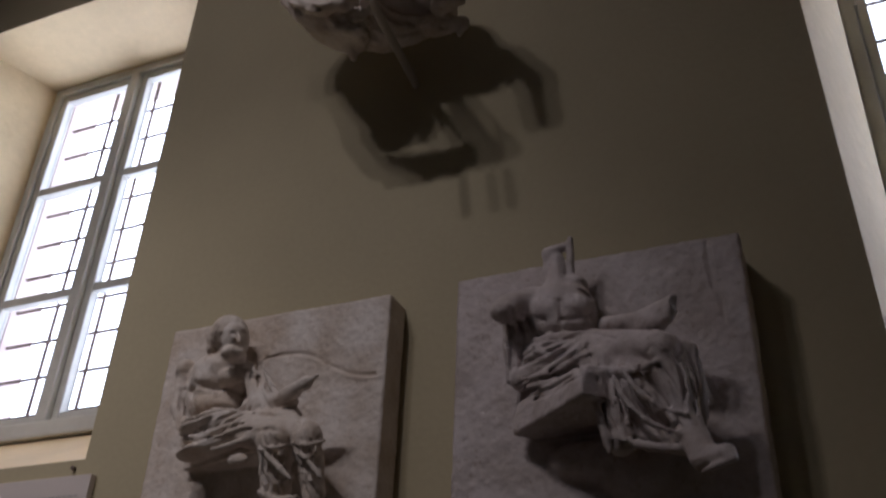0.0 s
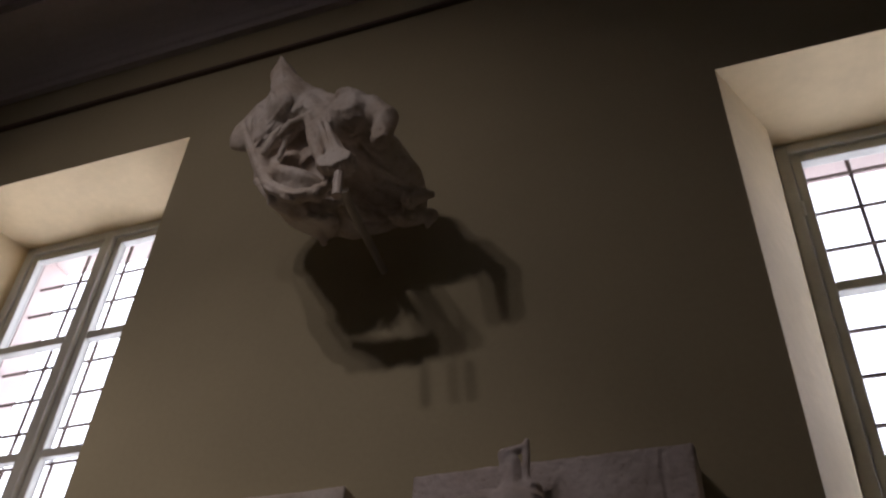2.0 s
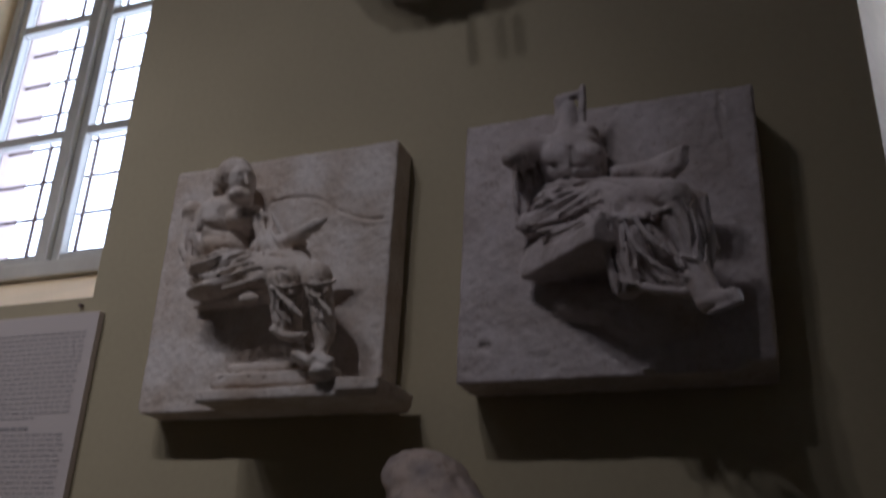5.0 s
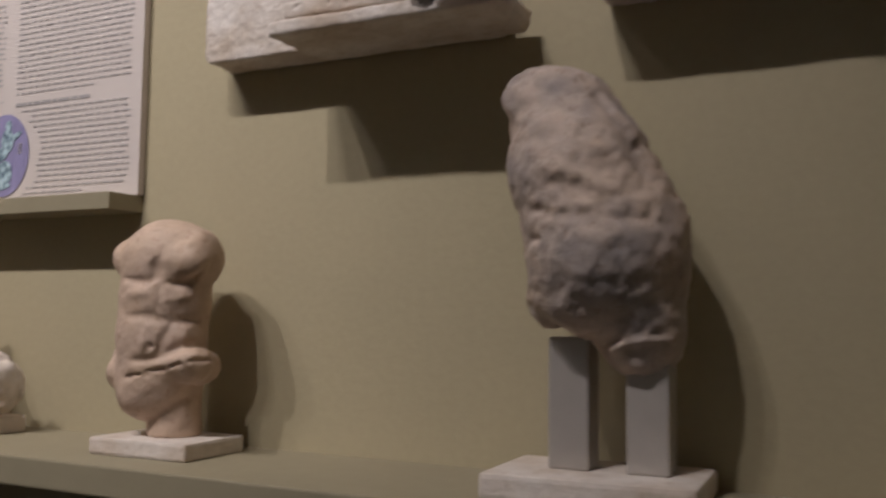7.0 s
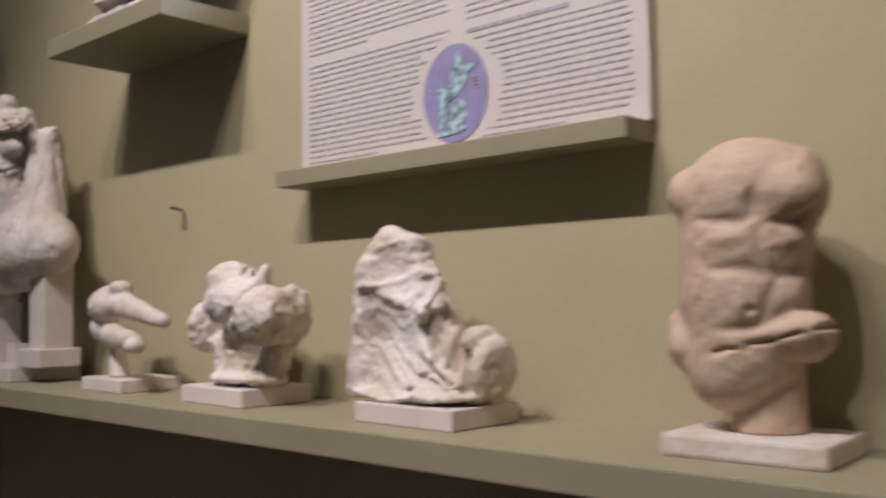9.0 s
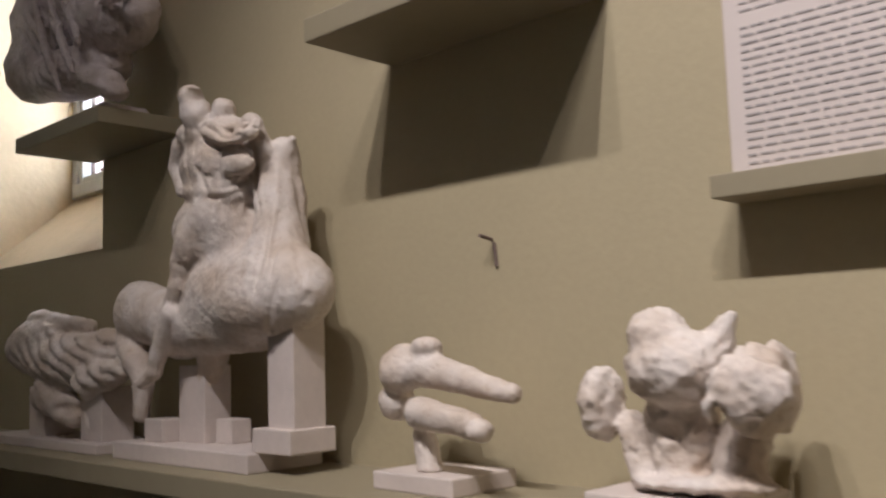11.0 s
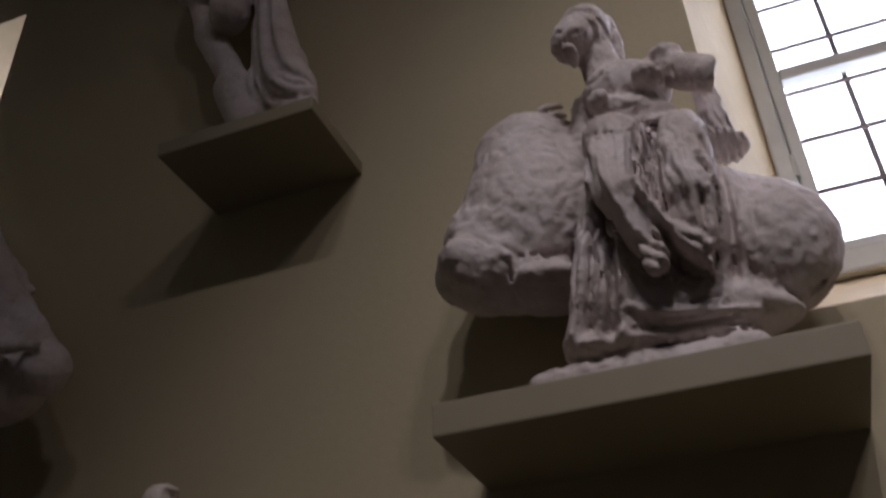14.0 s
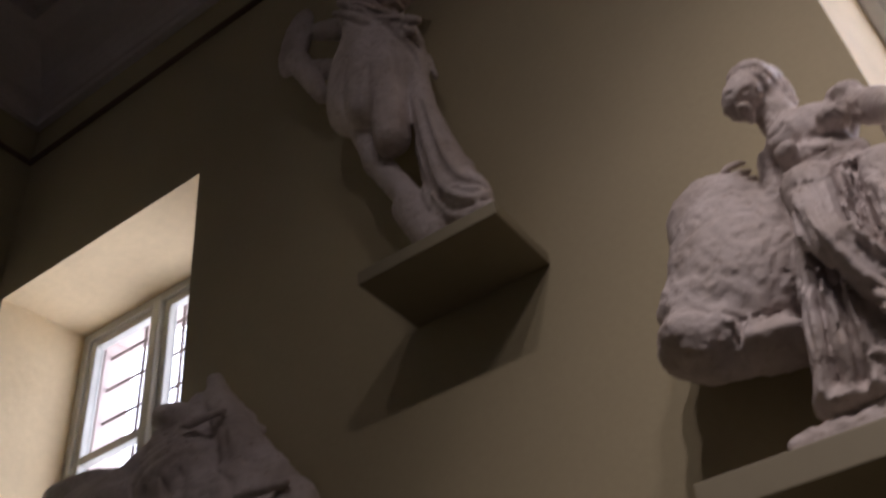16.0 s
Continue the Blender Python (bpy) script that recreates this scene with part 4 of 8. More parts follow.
    c.limb((1.646, -0.325, 2.008), (1.655, -0.330, 1.997), 0.0095, 0.0066, k=0.010)
    c.ball((1.398, -0.235, 2.401), (0.023, 0.050, 0.010), (0, 35, 0), k=0.005, cut=True)
    c.ball((1.134, -0.125, 2.005), (0.014, 0.012, 0.013), (0, 3, 0), k=0.006, cut=True)
    c.ball((1.472, -0.140, 1.936), (0.015, 0.020, 0.005), (0, -5, 0), k=0.006)
    c.stroke([(1.633, -0.122, 2.524), (1.637, -0.122, 2.410)], 0.0071, 0.0060)
    c.stroke([(1.647, -0.122, 2.428), (1.652, -0.122, 2.343)], 0.0069, 0.0060)
    c.rough(0.0016, 0.05, 13)
    c.rough(0.0010, 0.012, 15)
    return c.skin("relief_plaque", MARBLE, "grey-white marble relief of a headless enthroned figure, on the wall", "relief", "seated-figure reliefs on the wall")


carve_second_relief()


def carve_flying_statue():
    c = Carving((0.049, -0.465, 2.858), (1.296, -0.060, 4.641), 0.0042)
    c.limb((0.602, -0.391, 3.933), (0.631, -0.391, 3.827), 0.0073, 0.0356, k=0.020)
    c.limb((0.631, -0.391, 3.827), (0.694, -0.391, 3.643), 0.0356, 0.0712, k=0.020)
    c.ball((0.645, -0.381, 3.632), (0.106, 0.035, 0.128), (0, -9, 0), k=0.020)
    c.ball((0.556, -0.372, 3.626), (0.060, 0.030, 0.094), (0, 32, 0), k=0.020)
    c.limb((0.565, -0.372, 3.592), (0.629, -0.372, 3.416), 0.0341, 0.0211, k=0.020)
    c.limb((0.673, -0.386, 3.789), (0.781, -0.391, 3.664), 0.0158, 0.0236, k=0.020)
    c.limb((0.781, -0.391, 3.664), (0.867, -0.400, 3.591), 0.0236, 0.0295, k=0.020)
    c.limb((0.750, -0.391, 3.624), (0.846, -0.400, 3.515), 0.0503, 0.0387, k=0.020)
    c.ball((0.916, -0.400, 3.520), (0.071, 0.070, 0.073), (0, 19, 0), k=0.020)
    c.ball((0.908, -0.409, 3.582), (0.058, 0.050, 0.026), (0, 19, 0), k=0.015)
    c.limb((0.975, -0.409, 3.534), (1.033, -0.419, 3.456), 0.0351, 0.0325, k=0.012)
    c.limb((1.033, -0.419, 3.456), (1.038, -0.442, 3.349), 0.0325, 0.0269, k=0.012)
    c.limb((0.862, -0.270, 3.481), (0.940, -0.200, 3.479), 0.0825, 0.0833, k=0.030)
    c.limb((0.940, -0.200, 3.479), (0.998, -0.150, 3.417), 0.0833, 0.0495, k=0.030)
    c.limb((0.934, -0.280, 3.521), (0.983, -0.220, 3.494), 0.0627, 0.0331, k=0.020)
    c.limb((0.663, -0.300, 3.441), (0.777, -0.220, 3.402), 0.0629, 0.0728, k=0.030)
    c.limb((0.777, -0.220, 3.402), (0.899, -0.160, 3.378), 0.0728, 0.0593, k=0.030)
    c.limb((0.698, -0.200, 3.373), (0.829, -0.160, 3.358), 0.0300, 0.0463, k=0.030)
    c.limb((0.829, -0.160, 3.358), (0.992, -0.130, 3.391), 0.0463, 0.0429, k=0.030)
    c.limb((1.023, -0.200, 3.359), (1.070, -0.160, 3.401), 0.0256, 0.0114, k=0.012)
    c.limb((0.992, -0.160, 3.331), (1.058, -0.120, 3.355), 0.0323, 0.0163, k=0.012)
    c.limb((1.058, -0.120, 3.355), (1.051, -0.120, 3.318), 0.0163, 0.0081, k=0.012)
    c.limb((0.756, -0.220, 3.307), (0.756, -0.180, 3.276), 0.0227, 0.0097, k=0.010)
    c.ball((0.776, -0.456, 3.341), (0.060, 0.130, 0.079), (0, 29, 0), k=0.010, cut=True)
    c.ball((0.779, -0.465, 3.271), (0.059, 0.100, 0.048), (0, 16, 0), k=0.010, cut=True)
    c.limb((0.664, -0.423, 3.431), (0.688, -0.428, 3.487), 0.0112, 0.0129, k=0.008)
    c.limb((0.688, -0.428, 3.487), (0.735, -0.432, 3.517), 0.0129, 0.0129, k=0.008)
    c.limb((0.735, -0.432, 3.517), (0.788, -0.428, 3.538), 0.0129, 0.0130, k=0.008)
    c.limb((0.788, -0.428, 3.533), (0.820, -0.432, 3.424), 0.0146, 0.0157, k=0.008)
    c.limb((0.820, -0.432, 3.424), (0.872, -0.437, 3.303), 0.0157, 0.0135, k=0.008)
    c.limb((0.832, -0.432, 3.478), (0.922, -0.442, 3.320), 0.0254, 0.0240, k=0.012)
    c.ball((0.918, -0.437, 3.296), (0.056, 0.050, 0.034), (0, 7, 0), k=0.012)
    c.ball((0.979, -0.484, 3.203), (0.041, 0.050, 0.022), (0, 7, 0), k=0.008, cut=True)
    c.limb((0.644, -0.391, 3.393), (0.692, -0.400, 3.311), 0.0144, 0.0187, k=0.010)
    c.limb((0.692, -0.400, 3.311), (0.770, -0.400, 3.251), 0.0187, 0.0197, k=0.010)
    c.limb((0.770, -0.400, 3.251), (0.848, -0.400, 3.240), 0.0197, 0.0210, k=0.010)
    c.limb((0.848, -0.400, 3.240), (0.890, -0.409, 3.261), 0.0210, 0.0150, k=0.010)
    c.limb((0.622, -0.372, 3.379), (0.693, -0.363, 3.293), 0.0112, 0.0203, k=0.010)
    c.limb((0.693, -0.363, 3.293), (0.797, -0.353, 3.248), 0.0203, 0.0214, k=0.010)
    c.limb((0.797, -0.353, 3.248), (0.899, -0.353, 3.248), 0.0214, 0.0182, k=0.010)
    c.limb((0.678, -0.344, 3.301), (0.753, -0.335, 3.251), 0.0142, 0.0186, k=0.010)
    c.limb((0.753, -0.335, 3.251), (0.867, -0.340, 3.196), 0.0186, 0.0180, k=0.010)
    c.limb((0.700, -0.400, 3.425), (0.716, -0.409, 3.481), 0.0080, 0.0081, k=0.006)
    c.limb((0.716, -0.409, 3.481), (0.748, -0.419, 3.513), 0.0081, 0.0081, k=0.006)
    c.ball((0.659, -0.280, 3.545), (0.115, 0.085, 0.145), (0, 17, 0), k=0.012)
    c.ball((0.773, -0.240, 3.489), (0.118, 0.100, 0.126), (0, 16, 0), k=0.020)
    c.ball((0.716, -0.290, 3.378), (0.133, 0.110, 0.045), (0, 24, 0), k=0.020)
    c.ball((0.726, -0.260, 3.337), (0.117, 0.110, 0.040), (0, 27, 0), k=0.020)
    c.ball((0.948, -0.280, 3.473), (0.084, 0.100, 0.074), (0, 28, 0), k=0.020)
    c.ball((1.008, -0.220, 3.429), (0.055, 0.080, 0.050), (0, 36, 0), k=0.020)
    c.ball((0.688, -0.349, 3.444), (0.057, 0.020, 0.029), (0, -73, 0), k=0.010)
    c.stroke([(0.711, -0.447, 3.690), (0.707, -0.447, 3.601), (0.640, -0.413, 3.576)], 0.0048, -0.0100)
    c.stroke([(0.744, -0.428, 3.676), (0.717, -0.435, 3.591), (0.654, -0.409, 3.554)], 0.0060, 0.0130)
    c.stroke([(0.783, -0.430, 3.634), (0.734, -0.427, 3.585), (0.696, -0.441, 3.496)], 0.0064, -0.0100)
    c.stroke([(0.819, -0.432, 3.583), (0.751, -0.427, 3.574), (0.703, -0.438, 3.485)], 0.0058, 0.0130)
    c.stroke([(0.603, -0.413, 3.643), (0.579, -0.405, 3.546)], 0.0049, 0.0130)
    c.stroke([(0.592, -0.410, 3.628), (0.594, -0.401, 3.512)], 0.0053, -0.0100)
    c.stroke([(0.577, -0.410, 3.634), (0.593, -0.399, 3.500)], 0.0053, 0.0130)
    c.stroke([(0.570, -0.409, 3.620), (0.612, -0.396, 3.463)], 0.0053, -0.0100)
    c.stroke([(0.542, -0.403, 3.629), (0.620, -0.395, 3.438)], 0.0072, 0.0130)
    c.stroke([(0.518, -0.395, 3.638), (0.627, -0.393, 3.419)], 0.0053, -0.0100)
    c.stroke([(0.590, -0.391, 3.800), (0.675, -0.458, 3.626)], 0.0062, 0.0110)
    c.stroke([(0.665, -0.444, 3.738), (0.715, -0.459, 3.649)], 0.0060, 0.0110)
    c.stroke([(0.577, -0.406, 3.685), (0.632, -0.424, 3.621)], 0.0060, 0.0110)
    c.stroke([(0.678, -0.409, 3.561), (0.610, -0.398, 3.501)], 0.0058, 0.0110)
    c.stroke([(0.646, -0.407, 3.549), (0.586, -0.395, 3.512)], 0.0058, 0.0110)
    c.stroke([(0.735, -0.416, 3.574), (0.641, -0.401, 3.537)], 0.0058, 0.0110)
    c.stroke([(0.663, -0.416, 3.576), (0.594, -0.397, 3.484)], 0.0050, -0.0080)
    c.stroke([(0.698, -0.417, 3.575), (0.659, -0.430, 3.426)], 0.0050, -0.0080)
    c.stroke([(0.627, -0.415, 3.871), (0.707, -0.457, 3.654), (0.784, -0.437, 3.561)], 0.0054, -0.0080)
    c.stroke([(0.835, -0.457, 3.454), (0.895, -0.465, 3.295)], 0.0057, 0.0140)
    c.stroke([(0.849, -0.457, 3.464), (0.905, -0.465, 3.296)], 0.0055, -0.0110)
    c.stroke([(0.857, -0.450, 3.471), (0.918, -0.465, 3.305)], 0.0053, 0.0140)
    c.stroke([(0.858, -0.440, 3.487), (0.929, -0.465, 3.306)], 0.0061, -0.0110)
    c.stroke([(0.875, -0.443, 3.480), (0.949, -0.465, 3.306)], 0.0054, 0.0140)
    c.stroke([(0.852, -0.424, 3.577), (0.879, -0.430, 3.465), (0.906, -0.393, 3.448), (0.949, -0.395, 3.456)], 0.0057, 0.0100)
    c.stroke([(0.906, -0.465, 3.496), (0.906, -0.435, 3.458), (0.929, -0.406, 3.449)], 0.0055, 0.0100)
    c.stroke([(0.853, -0.440, 3.535), (0.878, -0.454, 3.428)], 0.0056, 0.0100)
    c.stroke([(0.921, -0.391, 3.452), (0.963, -0.392, 3.466)], 0.0055, 0.0100)
    c.stroke([(0.889, -0.464, 3.526), (0.892, -0.435, 3.462), (0.915, -0.393, 3.453)], 0.0051, -0.0070)
    c.stroke([(0.846, -0.440, 3.525), (0.903, -0.463, 3.365)], 0.0051, -0.0070)
    c.stroke([(0.676, -0.415, 3.334), (0.780, -0.421, 3.252), (0.884, -0.423, 3.258)], 0.0051, 0.0140)
    c.stroke([(0.676, -0.413, 3.331), (0.784, -0.419, 3.242), (0.897, -0.413, 3.249)], 0.0049, -0.0110)
    c.stroke([(0.681, -0.418, 3.310), (0.777, -0.414, 3.233), (0.824, -0.285, 3.379)], 0.0058, 0.0140)
    c.stroke([(0.682, -0.414, 3.300), (0.774, -0.407, 3.235), (0.830, -0.274, 3.365)], 0.0049, -0.0110)
    c.stroke([(0.651, -0.383, 3.336), (0.774, -0.398, 3.228), (0.903, -0.370, 3.244)], 0.0045, 0.0140)
    c.stroke([(0.862, -0.287, 3.400), (0.919, -0.214, 3.361), (1.038, -0.151, 3.379)], 0.0101, 0.0120)
    c.stroke([(0.847, -0.275, 3.389), (0.914, -0.209, 3.350), (1.034, -0.153, 3.362)], 0.0097, -0.0100)
    c.stroke([(0.836, -0.278, 3.382), (0.907, -0.211, 3.341), (1.033, -0.164, 3.343)], 0.0080, 0.0120)
    c.stroke([(0.833, -0.273, 3.371), (0.894, -0.196, 3.326), (1.024, -0.170, 3.325)], 0.0109, -0.0100)
    c.stroke([(0.879, -0.370, 3.241), (0.871, -0.189, 3.317), (1.022, -0.163, 3.315)], 0.0074, 0.0120)
    c.stroke([(0.871, -0.364, 3.233), (0.864, -0.183, 3.317), (1.016, -0.158, 3.310)], 0.0085, -0.0100)
    c.stroke([(0.932, -0.368, 3.441), (0.978, -0.317, 3.405), (1.026, -0.247, 3.382)], 0.0095, 0.0120)
    c.stroke([(0.907, -0.348, 3.435), (0.965, -0.304, 3.400), (1.027, -0.241, 3.383)], 0.0071, -0.0100)
    c.stroke([(0.972, -0.448, 3.288), (0.953, -0.280, 3.397), (1.032, -0.226, 3.378)], 0.0086, 0.0120)
    c.stroke([(0.964, -0.444, 3.274), (0.937, -0.254, 3.397), (1.033, -0.224, 3.360)], 0.0062, -0.0100)
    c.stroke([(0.951, -0.426, 3.267), (0.935, -0.238, 3.394), (1.037, -0.208, 3.340)], 0.0072, 0.0120)
    c.ball((1.060, -0.480, 3.294), (0.050, 0.050, 0.050), k=0.003, cut=True)
    c.ball((0.956, -0.485, 3.225), (0.060, 0.060, 0.060), k=0.003, cut=True)
    c.pleats((0.903, -0.300, 3.284), (0.188, 0.200, 0.107), (0.72, 0, -0.69), 0.0341, 0.0070, 0, 324)
    c.stroke([(0.955, -0.364, 3.432), (0.987, -0.342, 3.422), (1.014, -0.334, 3.449)], 0.0079, 0.0140)
    c.rough(0.0022, 0.03, 23)
    c.rough(0.0012, 0.011, 25)
    return c.skin("flying_statue", MARBLE_WHITE, "marble figure in flying drapery, held off the wall by a rod", "statue")


carve_flying_statue()


def carve_horse_rider_statue():
    c = Carving((-1.797, -0.345, 2.095), (-1.118, -0.010, 2.905), 0.0036)
    c.ball((-1.250, -0.130, 2.308), (0.109, 0.100, 0.113), (0, 7, 0), k=0.030)
    c.ball((-1.319, -0.120, 2.364), (0.110, 0.090, 0.107), (0, 8, 0), k=0.030)
    c.limb((-1.444, -0.120, 2.428), (-1.265, -0.120, 2.334), 0.088, 0.095)
    c.ball((-1.630, -0.130, 2.473), (0.112, 0.100, 0.165), (0, 8, 0), k=0.040)
    c.ball((-1.615, -0.120, 2.610), (0.097, 0.080, 0.099), (0, 9, 0), k=0.030)
    c.ball((-1.704, -0.150, 2.367), (0.080, 0.090, 0.061), (0, 7, 0), k=0.030)
    c.ball((-1.595, -0.130, 2.321), (0.080, 0.080, 0.027), (0, 7, 0), k=0.030)
    c.ball((-1.540, -0.110, 2.522), (0.066, 0.080, 0.124), (0, 8, 0), k=0.030)
    c.ball((-1.704, -0.215, 2.351), (0.032, 0.030, 0.039), (0, 7, 0))
    c.fold((-1.720, -0.205, 2.423), (-1.641, -0.215, 2.351), 0.0115, (0.000, 0.000, 0.000))
    c.fold((-1.650, -0.210, 2.282), (-1.609, -0.220, 2.334), 0.0072, (0.000, 0.000, 0.000), cut=True)
    c.fold((-1.225, -0.150, 2.178), (-1.171, -0.150, 2.251), 0.0066, (0.000, 0.000, 0.000), cut=True)
    c.fold((-1.571, -0.170, 2.679), (-1.532, -0.140, 2.698), 0.0063, (0.000, 0.000, 0.004))
    c.fold((-1.564, -0.170, 2.657), (-1.527, -0.140, 2.675), 0.0062, (0.000, 0.000, 0.004))
    c.fold((-1.557, -0.170, 2.636), (-1.522, -0.140, 2.652), 0.0062, (0.000, 0.000, 0.004))
    c.fold((-1.551, -0.170, 2.615), (-1.516, -0.140, 2.630), 0.0061, (0.000, 0.000, 0.004))
    c.fold((-1.544, -0.170, 2.594), (-1.511, -0.140, 2.608), 0.0061, (0.000, 0.000, 0.004))
    c.fold((-1.538, -0.170, 2.574), (-1.507, -0.140, 2.587), 0.0060, (0.000, 0.000, 0.004))
    c.fold((-1.532, -0.170, 2.554), (-1.502, -0.140, 2.566), 0.0060, (0.000, 0.000, 0.004))
    c.limb((-1.439, -0.198, 2.760), (-1.426, -0.190, 2.677), 0.024, 0.028)
    c.ball((-1.406, -0.185, 2.650), (0.078, 0.060, 0.054), (0, 10, 0))
    c.ball((-1.407, -0.190, 2.574), (0.076, 0.060, 0.040), (0, 9, 0))
    c.ball((-1.386, -0.195, 2.495), (0.083, 0.060, 0.057), (0, 9, 0), k=0.020)
    c.ball((-1.397, -0.190, 2.415), (0.082, 0.065, 0.101), (0, 8, 0), k=0.020)
    c.ball((-1.448, -0.235, 2.594), (0.024, 0.035, 0.019), (0, 10, 0))
    c.ball((-1.364, -0.245, 2.612), (0.026, 0.035, 0.019), (0, 10, 0))
    c.ball((-1.329, -0.200, 2.673), (0.036, 0.050, 0.023), (0, 10, 0))
    c.limb((-1.327, -0.210, 2.653), (-1.267, -0.260, 2.568), 0.031, 0.030)
    c.block((-1.201, -0.230, 2.615), (0.061, 0.130, 0.115), (0, 8, 14), r=0.002, k=0.003, cut=True)
    c.limb((-1.489, -0.180, 2.653), (-1.502, -0.160, 2.575), 0.017, 0.020)
    c.limb((-1.280, -0.140, 2.636), (-1.272, -0.120, 2.557), 0.020, 0.024)
    c.ball((-1.267, -0.140, 2.513), (0.034, 0.045, 0.018), (0, 9, 0))
    c.pleats((-1.275, -0.150, 2.535), (0.052, 0.080, 0.069), (0.26, 0, -0.97), 0.0134, 0.0100, 0, 332)
    c.pleats((-1.401, -0.250, 2.519), (0.083, 0.080, 0.030), (0.98, 0, -0.20), 0.0093, 0.0090, 0, 334)
    c.fold((-1.471, -0.255, 2.543), (-1.311, -0.255, 2.509), 0.0057, (0.000, 0.000, -0.009))
    c.fold((-1.469, -0.262, 2.517), (-1.309, -0.260, 2.486), 0.0056, (0.000, 0.000, -0.011))
    c.fold((-1.392, -0.270, 2.524), (-1.373, -0.275, 2.416), 0.0064, (-0.006, 0.000, 0.000))
    c.limb((-1.443, -0.240, 2.504), (-1.442, -0.285, 2.365), 0.048, 0.037)
    c.limb((-1.439, -0.290, 2.361), (-1.418, -0.270, 2.286), 0.034, 0.025)
    c.limb((-1.338, -0.240, 2.476), (-1.344, -0.280, 2.350), 0.044, 0.035)
    c.limb((-1.344, -0.280, 2.350), (-1.352, -0.260, 2.264), 0.032, 0.026)
    c.limb((-1.420, -0.270, 2.286), (-1.409, -0.285, 2.225), 0.022, 0.013)
    c.ball((-1.400, -0.200, 2.338), (0.064, 0.070, 0.053), (0, 8, 0))
    c.ball((-1.399, -0.170, 2.298), (0.104, 0.070, 0.054), (0, 7, 0))
    c.pleats((-1.447, -0.280, 2.413), (0.042, 0.080, 0.105), (0.05, 0, -1.00), 0.0150, 0.0060, 0, 335)
    c.pleats((-1.351, -0.270, 2.380), (0.038, 0.080, 0.101), (-0.06, 0, -1.00), 0.0146, 0.0060, 0, 336)
    c.pleats((-1.390, -0.250, 2.406), (0.026, 0.100, 0.115), (0.03, 0, -1.00), 0.0115, 0.0140, 0, 337)
    c.limb((-1.492, -0.230, 2.394), (-1.545, -0.210, 2.180), 0.020, 0.020)
    c.limb((-1.464, -0.220, 2.286), (-1.473, -0.200, 2.169), 0.028, 0.027)
    c.pleats((-1.497, -0.230, 2.259), (0.058, 0.120, 0.123), (-0.26, 0, -0.97), 0.0171, 0.0130, 0.6, 338)
    c.pleats((-1.310, -0.220, 2.327), (0.059, 0.120, 0.146), (0.14, 0, -0.99), 0.0222, 0.0120, -0.8, 339)
    c.pleats((-1.383, -0.240, 2.254), (0.070, 0.120, 0.055), (0.66, 0, -0.75), 0.0183, 0.0090, 1.5, 340)
    c.pleats((-1.378, -0.200, 2.189), (0.146, 0.120, 0.048), (0.93, 0, 0.37), 0.0247, 0.0060, 0, 341)
    c.ball((-1.316, -0.175, 2.336), (0.051, 0.055, 0.113), (0, 8, 0), k=0.020)
    c.ball((-1.491, -0.200, 2.254), (0.052, 0.050, 0.084), (0, 7, 0), k=0.020)
    c.mark((-1.474, -0.260, 2.447), (-1.496, -0.250, 2.318), 0.0082, -0.0110, (-0.007, 0.000, 0.000))
    c.mark((-1.514, -0.240, 2.329), (-1.551, -0.220, 2.172), 0.0079, -0.0110, (0.007, 0.000, 0.000))
    c.mark((-1.484, -0.250, 2.336), (-1.509, -0.230, 2.168), 0.0078, -0.0110, (0.005, 0.000, 0.000))
    c.mark((-1.461, -0.250, 2.299), (-1.478, -0.230, 2.156), 0.0077, -0.0110, (0.004, 0.000, 0.000))
    c.mark((-1.410, -0.270, 2.366), (-1.395, -0.260, 2.227), 0.0078, -0.0110, (0.009, 0.000, -0.005))
    c.mark((-1.303, -0.230, 2.460), (-1.334, -0.220, 2.215), 0.0081, -0.0110, (0.014, 0.000, 0.000))
    c.mark((-1.293, -0.210, 2.437), (-1.295, -0.200, 2.202), 0.0081, -0.0110, (0.013, 0.000, 0.000))
    c.mark((-1.392, -0.260, 2.315), (-1.305, -0.220, 2.203), 0.0076, -0.0110, (-0.008, 0.000, -0.015))
    c.mark((-1.406, -0.270, 2.343), (-1.335, -0.250, 2.246), 0.0077, -0.0110, (-0.009, 0.000, -0.009))
    c.mark((-1.466, -0.270, 2.472), (-1.425, -0.280, 2.282), 0.0082, -0.0110, (-0.009, 0.000, -0.005))
    c.mark((-1.364, -0.270, 2.439), (-1.337, -0.270, 2.264), 0.0079, -0.0110, (0.009, 0.000, -0.005))
    c.mark((-1.375, -0.200, 2.236), (-1.272, -0.180, 2.174), 0.0076, -0.0110, (0.000, 0.000, -0.007))
    c.mark((-1.496, -0.250, 2.361), (-1.532, -0.230, 2.168), 0.0062, 0.0120, (0.007, 0.000, 0.000))
    c.mark((-1.471, -0.250, 2.312), (-1.493, -0.230, 2.164), 0.0060, 0.0120, (0.005, 0.000, 0.000))
    c.mark((-1.295, -0.220, 2.454), (-1.315, -0.210, 2.206), 0.0063, 0.0120, (0.014, 0.000, 0.000))
    c.mark((-1.402, -0.270, 2.321), (-1.364, -0.250, 2.225), 0.0059, 0.0120, (0.000, 0.000, -0.008))
    c.mark((-1.368, -0.260, 2.506), (-1.398, -0.260, 2.347), 0.0064, 0.0120, (0.000, 0.000, 0.000))
    c.mark((-1.390, -0.260, 2.520), (-1.414, -0.260, 2.373), 0.0064, 0.0120, (-0.006, 0.000, 0.000))
